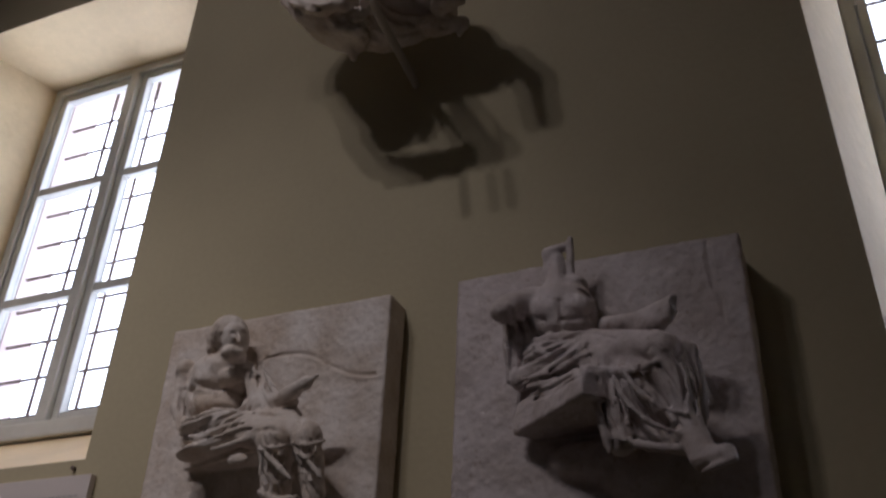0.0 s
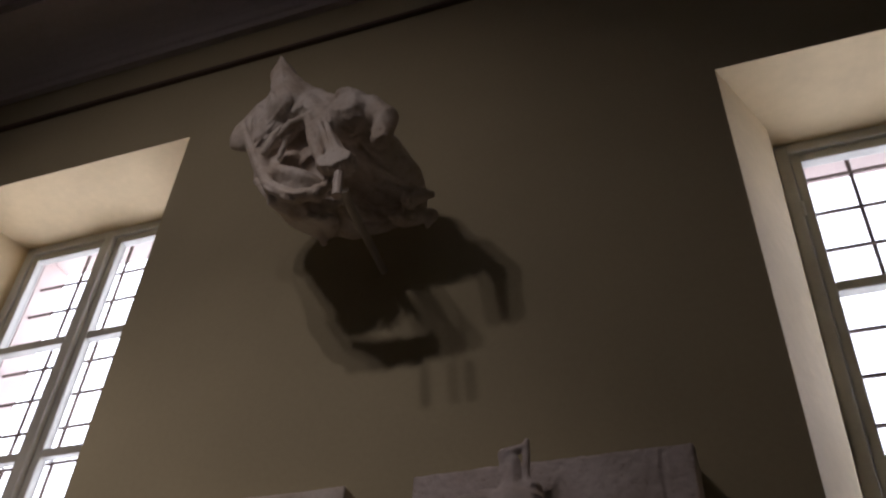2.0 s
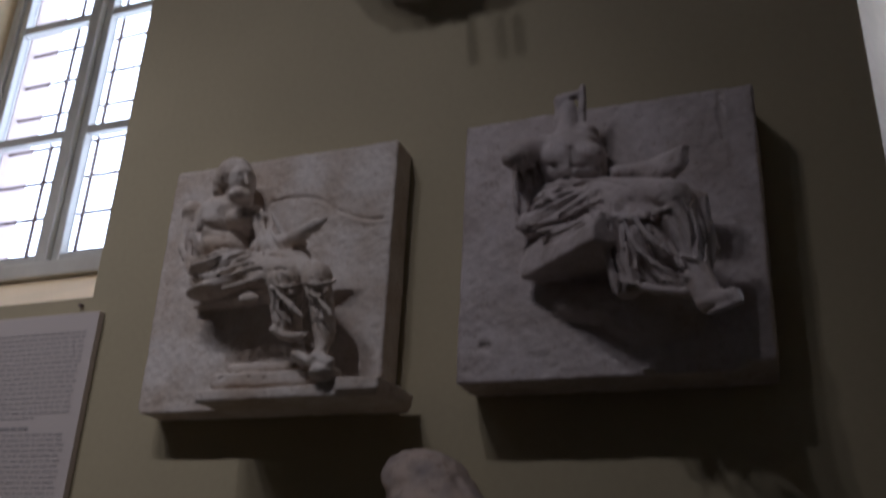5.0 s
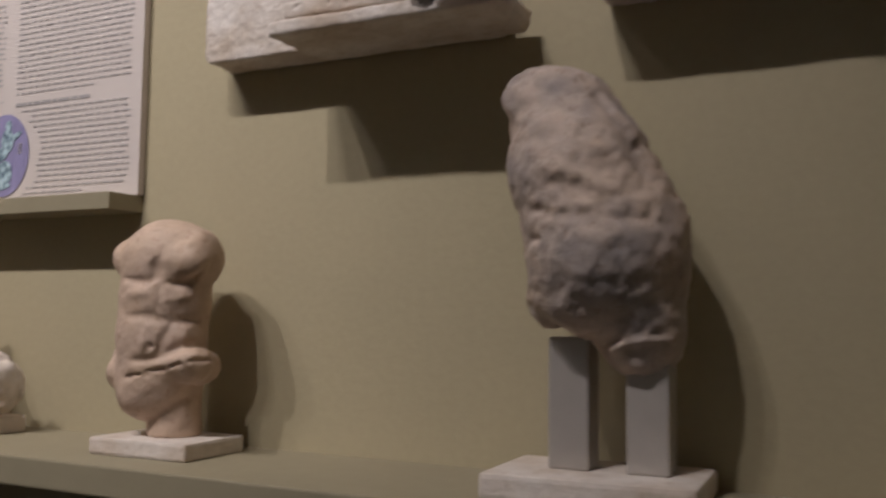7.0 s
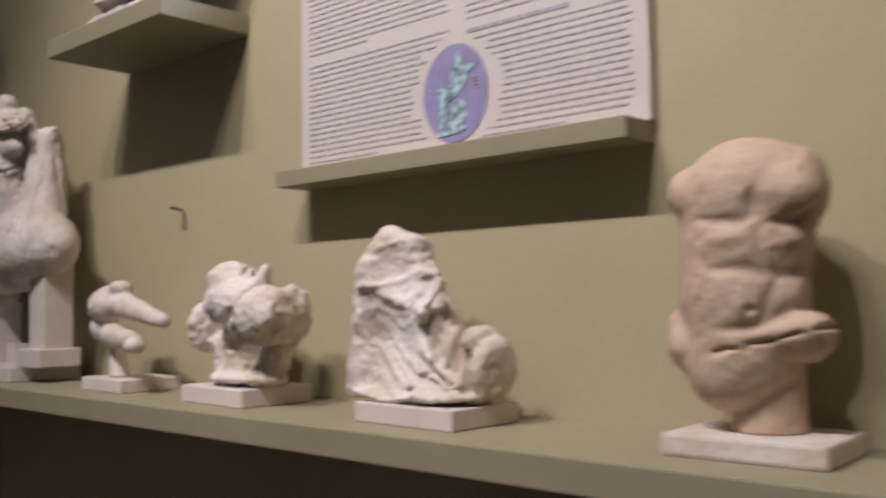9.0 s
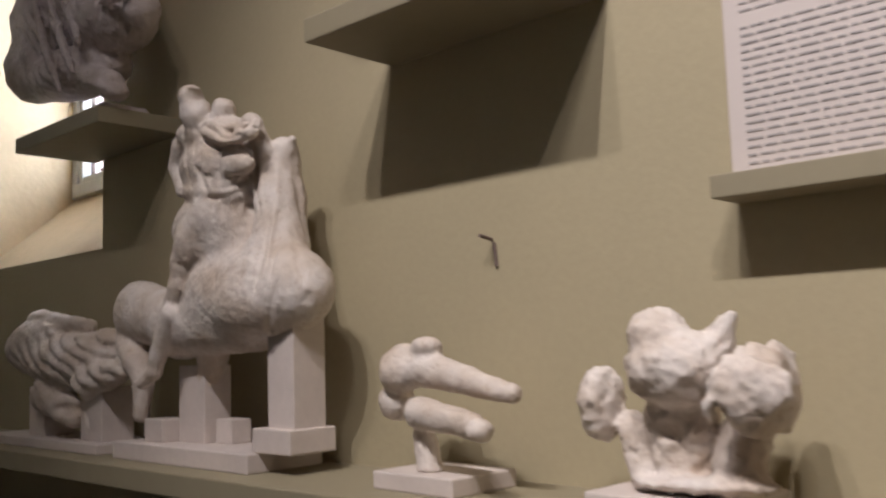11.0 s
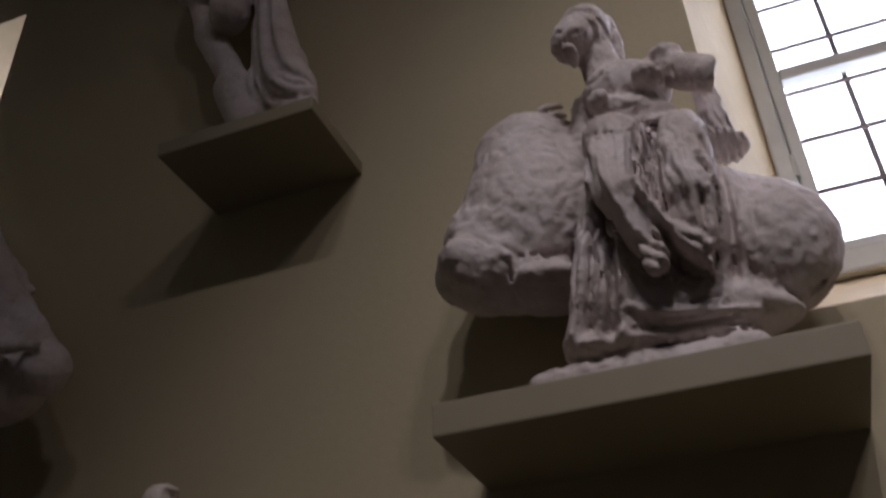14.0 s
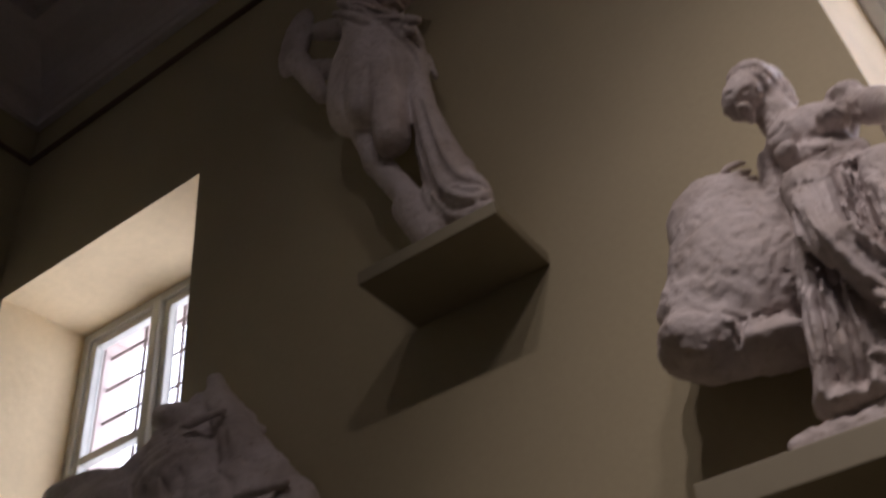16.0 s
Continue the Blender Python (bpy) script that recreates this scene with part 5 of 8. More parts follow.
    c.ball((-1.386, -0.165, 2.208), (0.127, 0.065, 0.054), (0, 7, 0), k=0.030)
    c.ball((-1.293, -0.150, 2.189), (0.071, 0.060, 0.020), (0, 6, 0))
    c.ball((-1.529, -0.170, 2.169), (0.049, 0.060, 0.018), (0, 6, 0))
    c.mark((-1.542, -0.200, 2.156), (-1.272, -0.180, 2.145), 0.0100, -0.0080, (0.000, 0.000, 0.007))
    c.mark((-1.456, -0.220, 2.197), (-1.288, -0.200, 2.168), 0.0083, -0.0100, (0.000, 0.000, -0.005))
    c.block((-1.455, -0.140, 2.115), (0.175, 0.080, 0.025), r=0.020, k=0.030)
    c.ball((-1.456, -0.205, 2.799), (0.045, 0.055, 0.053), (0, -3, 0), k=0.008)
    c.ball((-1.478, -0.235, 2.761), (0.034, 0.045, 0.045), (0, 41, 0), k=0.006)
    c.ball((-1.482, -0.255, 2.704), (0.014, 0.030, 0.013), (0, 35, 0), k=0.008)
    c.limb((-1.423, -0.190, 2.825), (-1.413, -0.180, 2.791), 0.0184, 0.0150, k=0.006)
    c.limb((-1.413, -0.180, 2.791), (-1.408, -0.170, 2.752), 0.0150, 0.0096, k=0.006)
    c.stroke([(-1.479, -0.277, 2.746), (-1.485, -0.271, 2.737), (-1.491, -0.263, 2.729)], 0.0041, -0.0070)
    c.limb((-1.491, -0.272, 2.721), (-1.489, -0.272, 2.719), 0.0036, 0.0036, k=0.004)
    c.stroke([(-1.501, -0.271, 2.750), (-1.491, -0.275, 2.745)], 0.0036, 0.0050)
    c.stroke([(-1.475, -0.272, 2.740), (-1.459, -0.265, 2.745)], 0.0036, 0.0050)
    c.stroke([(-1.501, -0.270, 2.764), (-1.488, -0.278, 2.752)], 0.0031, -0.0035)
    c.stroke([(-1.476, -0.278, 2.748), (-1.454, -0.267, 2.755)], 0.0031, -0.0035)
    c.stroke([(-1.498, -0.244, 2.723), (-1.481, -0.274, 2.694)], 0.0031, -0.0035)
    c.stroke([(-1.500, -0.234, 2.723), (-1.486, -0.265, 2.692)], 0.0031, -0.0035)
    c.stroke([(-1.501, -0.241, 2.723), (-1.481, -0.270, 2.692)], 0.0025, 0.0040)
    c.stroke([(-1.504, -0.267, 2.764), (-1.488, -0.237, 2.821), (-1.458, -0.260, 2.797), (-1.430, -0.247, 2.784)], 0.0033, -0.0070)
    c.stroke([(-1.497, -0.200, 2.858), (-1.464, -0.256, 2.816), (-1.435, -0.253, 2.805), (-1.416, -0.227, 2.790)], 0.0035, -0.0070)
    c.stroke([(-1.448, -0.260, 2.783), (-1.431, -0.242, 2.772), (-1.433, -0.221, 2.747)], 0.0033, -0.0070)
    c.stroke([(-1.428, -0.247, 2.792), (-1.415, -0.213, 2.779), (-1.411, -0.182, 2.757)], 0.0034, -0.0070)
    c.stroke([(-1.497, -0.264, 2.779), (-1.471, -0.258, 2.806), (-1.437, -0.254, 2.793)], 0.0029, 0.0070)
    c.stroke([(-1.457, -0.271, 2.777), (-1.439, -0.251, 2.773), (-1.444, -0.221, 2.744)], 0.0029, 0.0070)
    c.stroke([(-1.435, -0.253, 2.793), (-1.420, -0.227, 2.774), (-1.418, -0.214, 2.735)], 0.0029, 0.0070)
    c.stroke([(-1.491, -0.200, 2.868), (-1.453, -0.262, 2.812), (-1.425, -0.246, 2.798)], 0.0031, 0.0070)
    c.limb((-1.453, -0.195, 2.750), (-1.440, -0.185, 2.709), 0.0307, 0.0324, k=0.012)
    c.limb((-1.440, -0.185, 2.709), (-1.429, -0.180, 2.669), 0.0324, 0.0391, k=0.012)
    c.ball((-1.693, -0.130, 2.435), (0.080, 0.090, 0.056), (0, 17, 0), k=0.030)
    c.ball((-1.724, -0.200, 2.369), (0.025, 0.050, 0.025), (0, 32, 0), k=0.030)
    c.ball((-1.587, -0.130, 2.450), (0.057, 0.080, 0.070), (0, 18, 0), k=0.030)
    c.limb((-1.757, -0.160, 2.358), (-1.693, -0.150, 2.328), 0.0194, 0.0247, k=0.030)
    c.limb((-1.693, -0.150, 2.328), (-1.587, -0.130, 2.346), 0.0247, 0.0285, k=0.030)
    c.stroke([(-1.646, -0.220, 2.370), (-1.625, -0.204, 2.350), (-1.642, -0.197, 2.317)], 0.0046, 0.0120)
    c.stroke([(-1.634, -0.206, 2.352), (-1.565, -0.169, 2.362)], 0.0046, 0.0120)
    c.stroke([(-1.728, -0.250, 2.378), (-1.697, -0.234, 2.394), (-1.663, -0.228, 2.370)], 0.0047, 0.0120)
    c.stroke([(-1.642, -0.206, 2.333), (-1.652, -0.157, 2.297)], 0.0046, 0.0120)
    c.stroke([(-1.569, -0.190, 2.625), (-1.548, -0.181, 2.614)], 0.0041, 0.0100)
    c.stroke([(-1.566, -0.193, 2.599), (-1.546, -0.186, 2.591)], 0.0041, 0.0100)
    c.stroke([(-1.561, -0.195, 2.577), (-1.541, -0.191, 2.568)], 0.0040, 0.0100)
    c.stroke([(-1.556, -0.198, 2.555), (-1.537, -0.193, 2.546)], 0.0040, 0.0100)
    c.stroke([(-1.439, -0.238, 2.643), (-1.429, -0.256, 2.590), (-1.433, -0.243, 2.564)], 0.0032, 0.0080)
    c.stroke([(-1.361, -0.279, 2.611), (-1.349, -0.250, 2.595), (-1.346, -0.187, 2.610)], 0.0030, 0.0080)
    c.stroke([(-1.485, -0.200, 2.673), (-1.450, -0.234, 2.651), (-1.425, -0.240, 2.669)], 0.0033, 0.0080)
    c.stroke([(-1.349, -0.273, 2.608), (-1.338, -0.211, 2.616)], 0.0030, 0.0080)
    c.stroke([(-1.326, -0.251, 2.620), (-1.317, -0.244, 2.586)], 0.0031, 0.0080)
    c.stroke([(-1.429, -0.242, 2.648), (-1.419, -0.230, 2.614), (-1.422, -0.246, 2.564)], 0.0032, -0.0070)
    c.stroke([(-1.362, -0.232, 2.663), (-1.357, -0.261, 2.596), (-1.356, -0.229, 2.582)], 0.0032, -0.0070)
    c.stroke([(-1.483, -0.181, 2.603), (-1.422, -0.282, 2.514), (-1.345, -0.223, 2.562)], 0.0030, 0.0080)
    c.stroke([(-1.478, -0.274, 2.502), (-1.424, -0.292, 2.476), (-1.401, -0.255, 2.504)], 0.0028, 0.0080)
    c.stroke([(-1.380, -0.255, 2.508), (-1.345, -0.280, 2.493)], 0.0028, 0.0080)
    c.stroke([(-1.411, -0.278, 2.479), (-1.419, -0.301, 2.398), (-1.412, -0.304, 2.319), (-1.401, -0.289, 2.275)], 0.0036, 0.0090)
    c.stroke([(-1.384, -0.247, 2.474), (-1.401, -0.247, 2.428), (-1.394, -0.318, 2.315)], 0.0037, 0.0090)
    c.stroke([(-1.369, -0.274, 2.455), (-1.388, -0.245, 2.436)], 0.0036, 0.0090)
    c.stroke([(-1.450, -0.293, 2.483), (-1.480, -0.301, 2.419), (-1.473, -0.303, 2.351)], 0.0036, 0.0090)
    c.stroke([(-1.396, -0.243, 2.504), (-1.405, -0.235, 2.473), (-1.395, -0.253, 2.421), (-1.386, -0.242, 2.392)], 0.0037, -0.0070)
    c.stroke([(-1.399, -0.251, 2.413), (-1.399, -0.303, 2.310), (-1.391, -0.296, 2.248)], 0.0036, -0.0070)
    c.stroke([(-1.410, -0.264, 2.443), (-1.405, -0.325, 2.334), (-1.404, -0.293, 2.293)], 0.0036, -0.0070)
    c.stroke([(-1.386, -0.264, 2.346), (-1.385, -0.232, 2.273)], 0.0034, -0.0070)
    c.stroke([(-1.498, -0.176, 2.487), (-1.482, -0.231, 2.355), (-1.461, -0.260, 2.290)], 0.0031, 0.0050)
    c.stroke([(-1.465, -0.311, 2.418), (-1.465, -0.282, 2.329)], 0.0028, 0.0050)
    c.stroke([(-1.336, -0.301, 2.400), (-1.334, -0.306, 2.302), (-1.348, -0.281, 2.234)], 0.0027, 0.0050)
    c.stroke([(-1.317, -0.295, 2.398), (-1.306, -0.292, 2.363)], 0.0027, 0.0050)
    c.stroke([(-1.379, -0.304, 2.288), (-1.380, -0.224, 2.266), (-1.380, -0.223, 2.237)], 0.0026, 0.0050)
    c.stroke([(-1.510, -0.243, 2.364), (-1.542, -0.190, 2.314), (-1.555, -0.227, 2.197)], 0.0026, 0.0110)
    c.stroke([(-1.499, -0.245, 2.361), (-1.534, -0.238, 2.280), (-1.546, -0.241, 2.191)], 0.0036, -0.0090)
    c.stroke([(-1.493, -0.247, 2.352), (-1.521, -0.256, 2.262), (-1.537, -0.235, 2.190)], 0.0031, 0.0110)
    c.stroke([(-1.489, -0.244, 2.352), (-1.514, -0.244, 2.262), (-1.535, -0.229, 2.188)], 0.0031, -0.0090)
    c.stroke([(-1.485, -0.231, 2.354), (-1.510, -0.237, 2.266), (-1.525, -0.207, 2.195)], 0.0028, 0.0110)
    c.stroke([(-1.476, -0.192, 2.371), (-1.505, -0.241, 2.253), (-1.518, -0.221, 2.186)], 0.0035, -0.0090)
    c.stroke([(-1.473, -0.187, 2.365), (-1.494, -0.260, 2.239), (-1.510, -0.235, 2.173)], 0.0031, 0.0110)
    c.stroke([(-1.469, -0.191, 2.358), (-1.486, -0.251, 2.236), (-1.500, -0.227, 2.175)], 0.0029, -0.0090)
    c.stroke([(-1.455, -0.277, 2.300), (-1.483, -0.247, 2.238), (-1.495, -0.217, 2.176)], 0.0036, 0.0110)
    c.stroke([(-1.478, -0.233, 2.332), (-1.498, -0.255, 2.245), (-1.512, -0.235, 2.165)], 0.0035, 0.0120)
    c.stroke([(-1.454, -0.248, 2.275), (-1.463, -0.251, 2.218), (-1.488, -0.217, 2.176)], 0.0034, 0.0120)
    c.stroke([(-1.317, -0.292, 2.391), (-1.327, -0.292, 2.308), (-1.345, -0.266, 2.230)], 0.0035, 0.0100)
    c.stroke([(-1.316, -0.289, 2.386), (-1.319, -0.291, 2.306), (-1.336, -0.263, 2.223)], 0.0030, -0.0090)
    c.stroke([(-1.306, -0.297, 2.374), (-1.305, -0.242, 2.337), (-1.328, -0.226, 2.242)], 0.0026, 0.0100)
    c.stroke([(-1.302, -0.300, 2.367), (-1.299, -0.232, 2.338), (-1.323, -0.221, 2.239)], 0.0037, -0.0090)
    c.stroke([(-1.290, -0.209, 2.426), (-1.297, -0.234, 2.339), (-1.324, -0.219, 2.232)], 0.0034, 0.0100)
    c.stroke([(-1.314, -0.272, 2.277), (-1.295, -0.212, 2.277)], 0.0029, -0.0080)
    c.stroke([(-1.351, -0.269, 2.233), (-1.320, -0.216, 2.223)], 0.0029, -0.0080)
    c.stroke([(-1.287, -0.229, 2.284), (-1.311, -0.211, 2.252), (-1.345, -0.227, 2.215)], 0.0030, -0.0080)
    c.stroke([(-1.436, -0.230, 2.204), (-1.387, -0.229, 2.192), (-1.333, -0.223, 2.192)], 0.0035, 0.0100)
    c.stroke([(-1.446, -0.237, 2.190), (-1.399, -0.228, 2.179), (-1.323, -0.220, 2.192)], 0.0045, -0.0090)
    c.stroke([(-1.450, -0.235, 2.188), (-1.395, -0.221, 2.174), (-1.318, -0.218, 2.179)], 0.0046, 0.0100)
    c.stroke([(-1.465, -0.231, 2.172), (-1.397, -0.216, 2.173), (-1.314, -0.219, 2.175)], 0.0040, -0.0090)
    c.stroke([(-1.465, -0.231, 2.166), (-1.405, -0.210, 2.167), (-1.314, -0.215, 2.166)], 0.0045, 0.0100)
    c.stroke([(-1.471, -0.235, 2.154), (-1.408, -0.206, 2.158), (-1.311, -0.204, 2.161)], 0.0032, -0.0090)
    c.stroke([(-1.448, -0.235, 2.222), (-1.467, -0.237, 2.179), (-1.451, -0.226, 2.153)], 0.0033, 0.0100)
    c.stroke([(-1.539, -0.235, 2.158), (-1.504, -0.213, 2.146), (-1.470, -0.223, 2.146)], 0.0033, 0.0100)
    c.stroke([(-1.495, -0.194, 2.638), (-1.477, -0.184, 2.625), (-1.444, -0.252, 2.577)], 0.0033, 0.0080)
    c.stroke([(-1.422, -0.233, 2.617), (-1.396, -0.244, 2.589), (-1.365, -0.249, 2.593)], 0.0031, 0.0080)
    c.stroke([(-1.467, -0.229, 2.577), (-1.428, -0.244, 2.563), (-1.379, -0.245, 2.566)], 0.0031, 0.0080)
    c.stroke([(-1.432, -0.240, 2.638), (-1.431, -0.254, 2.590), (-1.427, -0.244, 2.567)], 0.0032, 0.0080)
    c.stroke([(-1.504, -0.189, 2.634), (-1.478, -0.179, 2.615), (-1.437, -0.241, 2.569)], 0.0033, -0.0060)
    c.stroke([(-1.426, -0.250, 2.589), (-1.392, -0.248, 2.569), (-1.350, -0.206, 2.612)], 0.0031, -0.0060)
    c.rough(0.0024, 0.022, 33)
    c.rough(0.0016, 0.0095, 35)
    return c.skin("horse_rider_statue", MARBLE, "marble woman in clinging drapery riding a legless horse, on a bracket", "statue")


carve_horse_rider_statue()


def carve_winged_statue():
    c = Carving((-2.801, -0.235, 2.828), (-2.000, -0.027, 4.140), 0.0044)
    c.ball((-2.380, -0.130, 3.642), (0.113, 0.075, 0.233), (0, 16, 0), k=0.025)
    c.limb((-2.344, -0.130, 3.808), (-2.353, -0.160, 3.410), 0.088, 0.060)
    c.limb((-2.299, -0.130, 3.723), (-2.285, -0.170, 3.254), 0.066, 0.049)
    c.block((-2.196, -0.215, 3.043), (0.082, 0.085, 0.031), r=0.003, k=0.004, cut=True)
    c.limb((-2.433, -0.120, 3.542), (-2.369, -0.125, 3.257), 0.048, 0.034)
    c.limb((-2.369, -0.125, 3.257), (-2.216, -0.130, 2.941), 0.035, 0.034)
    c.limb((-2.286, -0.120, 3.043), (-2.226, -0.120, 2.918), 0.044, 0.047)
    c.ball((-2.328, -0.130, 3.886), (0.128, 0.065, 0.066), (0, 18, 0))
    c.ball((-2.253, -0.120, 3.901), (0.078, 0.050, 0.054), (0, 18, 0))
    c.fold((-2.410, -0.190, 3.912), (-2.151, -0.190, 3.606), 0.0188, (0.000, 0.000, -0.010))
    c.fold((-2.441, -0.175, 3.903), (-2.176, -0.180, 3.589), 0.0172, (0.000, 0.000, 0.017))
    c.fold((-2.369, -0.190, 3.920), (-2.193, -0.190, 3.766), 0.0137, (0.000, 0.000, -0.017))
    c.limb((-2.233, -0.120, 3.904), (-2.182, -0.100, 3.890), 0.020, 0.010)
    c.pleats((-2.282, -0.170, 3.814), (0.157, 0.100, 0.111), (0.61, 0, -0.79), 0.0232, 0.0130, 1, 351)
    c.pleats((-2.193, -0.130, 3.729), (0.045, 0.100, 0.157), (0.10, 0, -1.00), 0.0195, 0.0120, 0, 352)
    c.ball((-2.647, -0.120, 3.985), (0.060, 0.030, 0.143), (0, 17, 0))
    c.limb((-2.639, -0.120, 3.880), (-2.563, -0.100, 3.686), 0.041, 0.027)
    c.limb((-2.574, -0.100, 4.002), (-2.495, -0.100, 3.947), 0.027, 0.036)
    c.limb((-2.602, -0.080, 3.856), (-2.510, -0.100, 3.762), 0.028, 0.034)
    c.limb((-2.223, -0.120, 3.682), (-2.204, -0.120, 3.316), 0.026, 0.032)
    c.limb((-2.204, -0.120, 3.316), (-2.134, -0.140, 3.007), 0.035, 0.052)
    c.limb((-2.181, -0.140, 2.991), (-2.086, -0.140, 2.947), 0.039, 0.031)
    c.limb((-2.127, -0.120, 3.073), (-2.108, -0.120, 2.939), 0.032, 0.033)
    c.limb((-2.190, -0.100, 3.555), (-2.181, -0.080, 3.498), 0.013, 0.008)
    c.limb((-2.226, -0.120, 3.444), (-2.192, -0.125, 3.225), 0.0243, 0.0340, k=0.020)
    c.limb((-2.192, -0.125, 3.225), (-2.149, -0.135, 3.058), 0.0340, 0.0428, k=0.020)
    c.limb((-2.149, -0.135, 3.058), (-2.100, -0.140, 2.975), 0.0428, 0.0362, k=0.020)
    c.limb((-2.100, -0.140, 2.975), (-2.078, -0.140, 2.916), 0.0362, 0.0253, k=0.020)
    c.limb((-2.198, -0.130, 3.014), (-2.122, -0.140, 2.909), 0.0293, 0.0254, k=0.020)
    c.limb((-2.122, -0.140, 2.909), (-2.065, -0.140, 2.890), 0.0254, 0.0175, k=0.020)
    c.limb((-2.213, -0.120, 3.201), (-2.197, -0.130, 3.032), 0.0311, 0.0294, k=0.020)
    c.ball((-2.342, -0.130, 3.554), (0.143, 0.075, 0.178), (0, 42, 0), k=0.030)
    c.stroke([(-2.234, -0.155, 3.370), (-2.211, -0.161, 3.185), (-2.185, -0.169, 3.032), (-2.147, -0.164, 2.932), (-2.057, -0.156, 2.914)], 0.0088, 0.0140)
    c.stroke([(-2.200, -0.155, 3.350), (-2.167, -0.177, 3.146), (-2.123, -0.191, 3.000), (-2.055, -0.155, 2.952)], 0.0088, 0.0140)
    c.stroke([(-2.240, -0.150, 3.220), (-2.230, -0.150, 3.107), (-2.189, -0.168, 2.964), (-2.167, -0.137, 2.924)], 0.0085, 0.0140)
    c.stroke([(-2.217, -0.154, 3.379), (-2.189, -0.172, 3.163), (-2.152, -0.186, 2.993), (-2.101, -0.173, 2.937), (-2.054, -0.153, 2.936)], 0.0088, -0.0110)
    c.stroke([(-2.189, -0.151, 3.348), (-2.146, -0.175, 3.137), (-2.099, -0.182, 3.004), (-2.057, -0.147, 2.974)], 0.0087, -0.0110)
    c.stroke([(-2.240, -0.166, 3.236), (-2.239, -0.150, 3.131), (-2.210, -0.156, 3.018), (-2.172, -0.148, 2.939), (-2.061, -0.159, 2.894)], 0.0085, -0.0110)
    c.stroke([(-2.123, -0.183, 2.972), (-2.084, -0.176, 2.940), (-2.053, -0.148, 2.950)], 0.0064, 0.0090)
    c.stroke([(-2.163, -0.149, 2.922), (-2.109, -0.153, 2.882), (-2.055, -0.148, 2.879)], 0.0064, 0.0090)
    c.stroke([(-2.161, -0.163, 3.235), (-2.115, -0.188, 3.053), (-2.081, -0.178, 2.979)], 0.0070, 0.0090)
    c.stroke([(-2.309, -0.213, 3.521), (-2.327, -0.205, 3.379), (-2.315, -0.200, 3.229)], 0.0107, 0.0070)
    c.stroke([(-2.360, -0.218, 3.647), (-2.401, -0.208, 3.536), (-2.426, -0.180, 3.439)], 0.0111, 0.0070)
    c.stroke([(-2.245, -0.194, 3.546), (-2.239, -0.178, 3.419), (-2.236, -0.170, 3.293)], 0.0107, 0.0070)
    c.stroke([(-2.432, -0.180, 3.879), (-2.324, -0.215, 3.708), (-2.224, -0.196, 3.659)], 0.0068, 0.0110)
    c.stroke([(-2.369, -0.211, 3.834), (-2.294, -0.204, 3.747), (-2.175, -0.201, 3.646)], 0.0067, 0.0110)
    c.stroke([(-2.320, -0.210, 3.828), (-2.256, -0.142, 3.820), (-2.172, -0.199, 3.615)], 0.0066, 0.0110)
    c.stroke([(-2.246, -0.191, 3.625), (-2.207, -0.169, 3.560), (-2.191, -0.140, 3.484)], 0.0063, 0.0110)
    c.stroke([(-2.209, -0.191, 3.625), (-2.185, -0.146, 3.558), (-2.182, -0.127, 3.457)], 0.0062, 0.0110)
    c.stroke([(-2.444, -0.149, 3.901), (-2.312, -0.211, 3.720), (-2.200, -0.205, 3.653)], 0.0069, -0.0090)
    c.stroke([(-2.345, -0.216, 3.830), (-2.263, -0.208, 3.737), (-2.238, -0.101, 3.827)], 0.0066, -0.0090)
    c.stroke([(-2.230, -0.187, 3.631), (-2.195, -0.158, 3.556), (-2.187, -0.130, 3.475)], 0.0063, -0.0090)
    c.rough(0.0018, 0.025, 43)
    c.rough(0.001, 0.01, 45)
    return c.skin("winged_statue", MARBLE, "headless winged marble woman in wind-blown drapery, on a bracket", "statue")


carve_winged_statue()


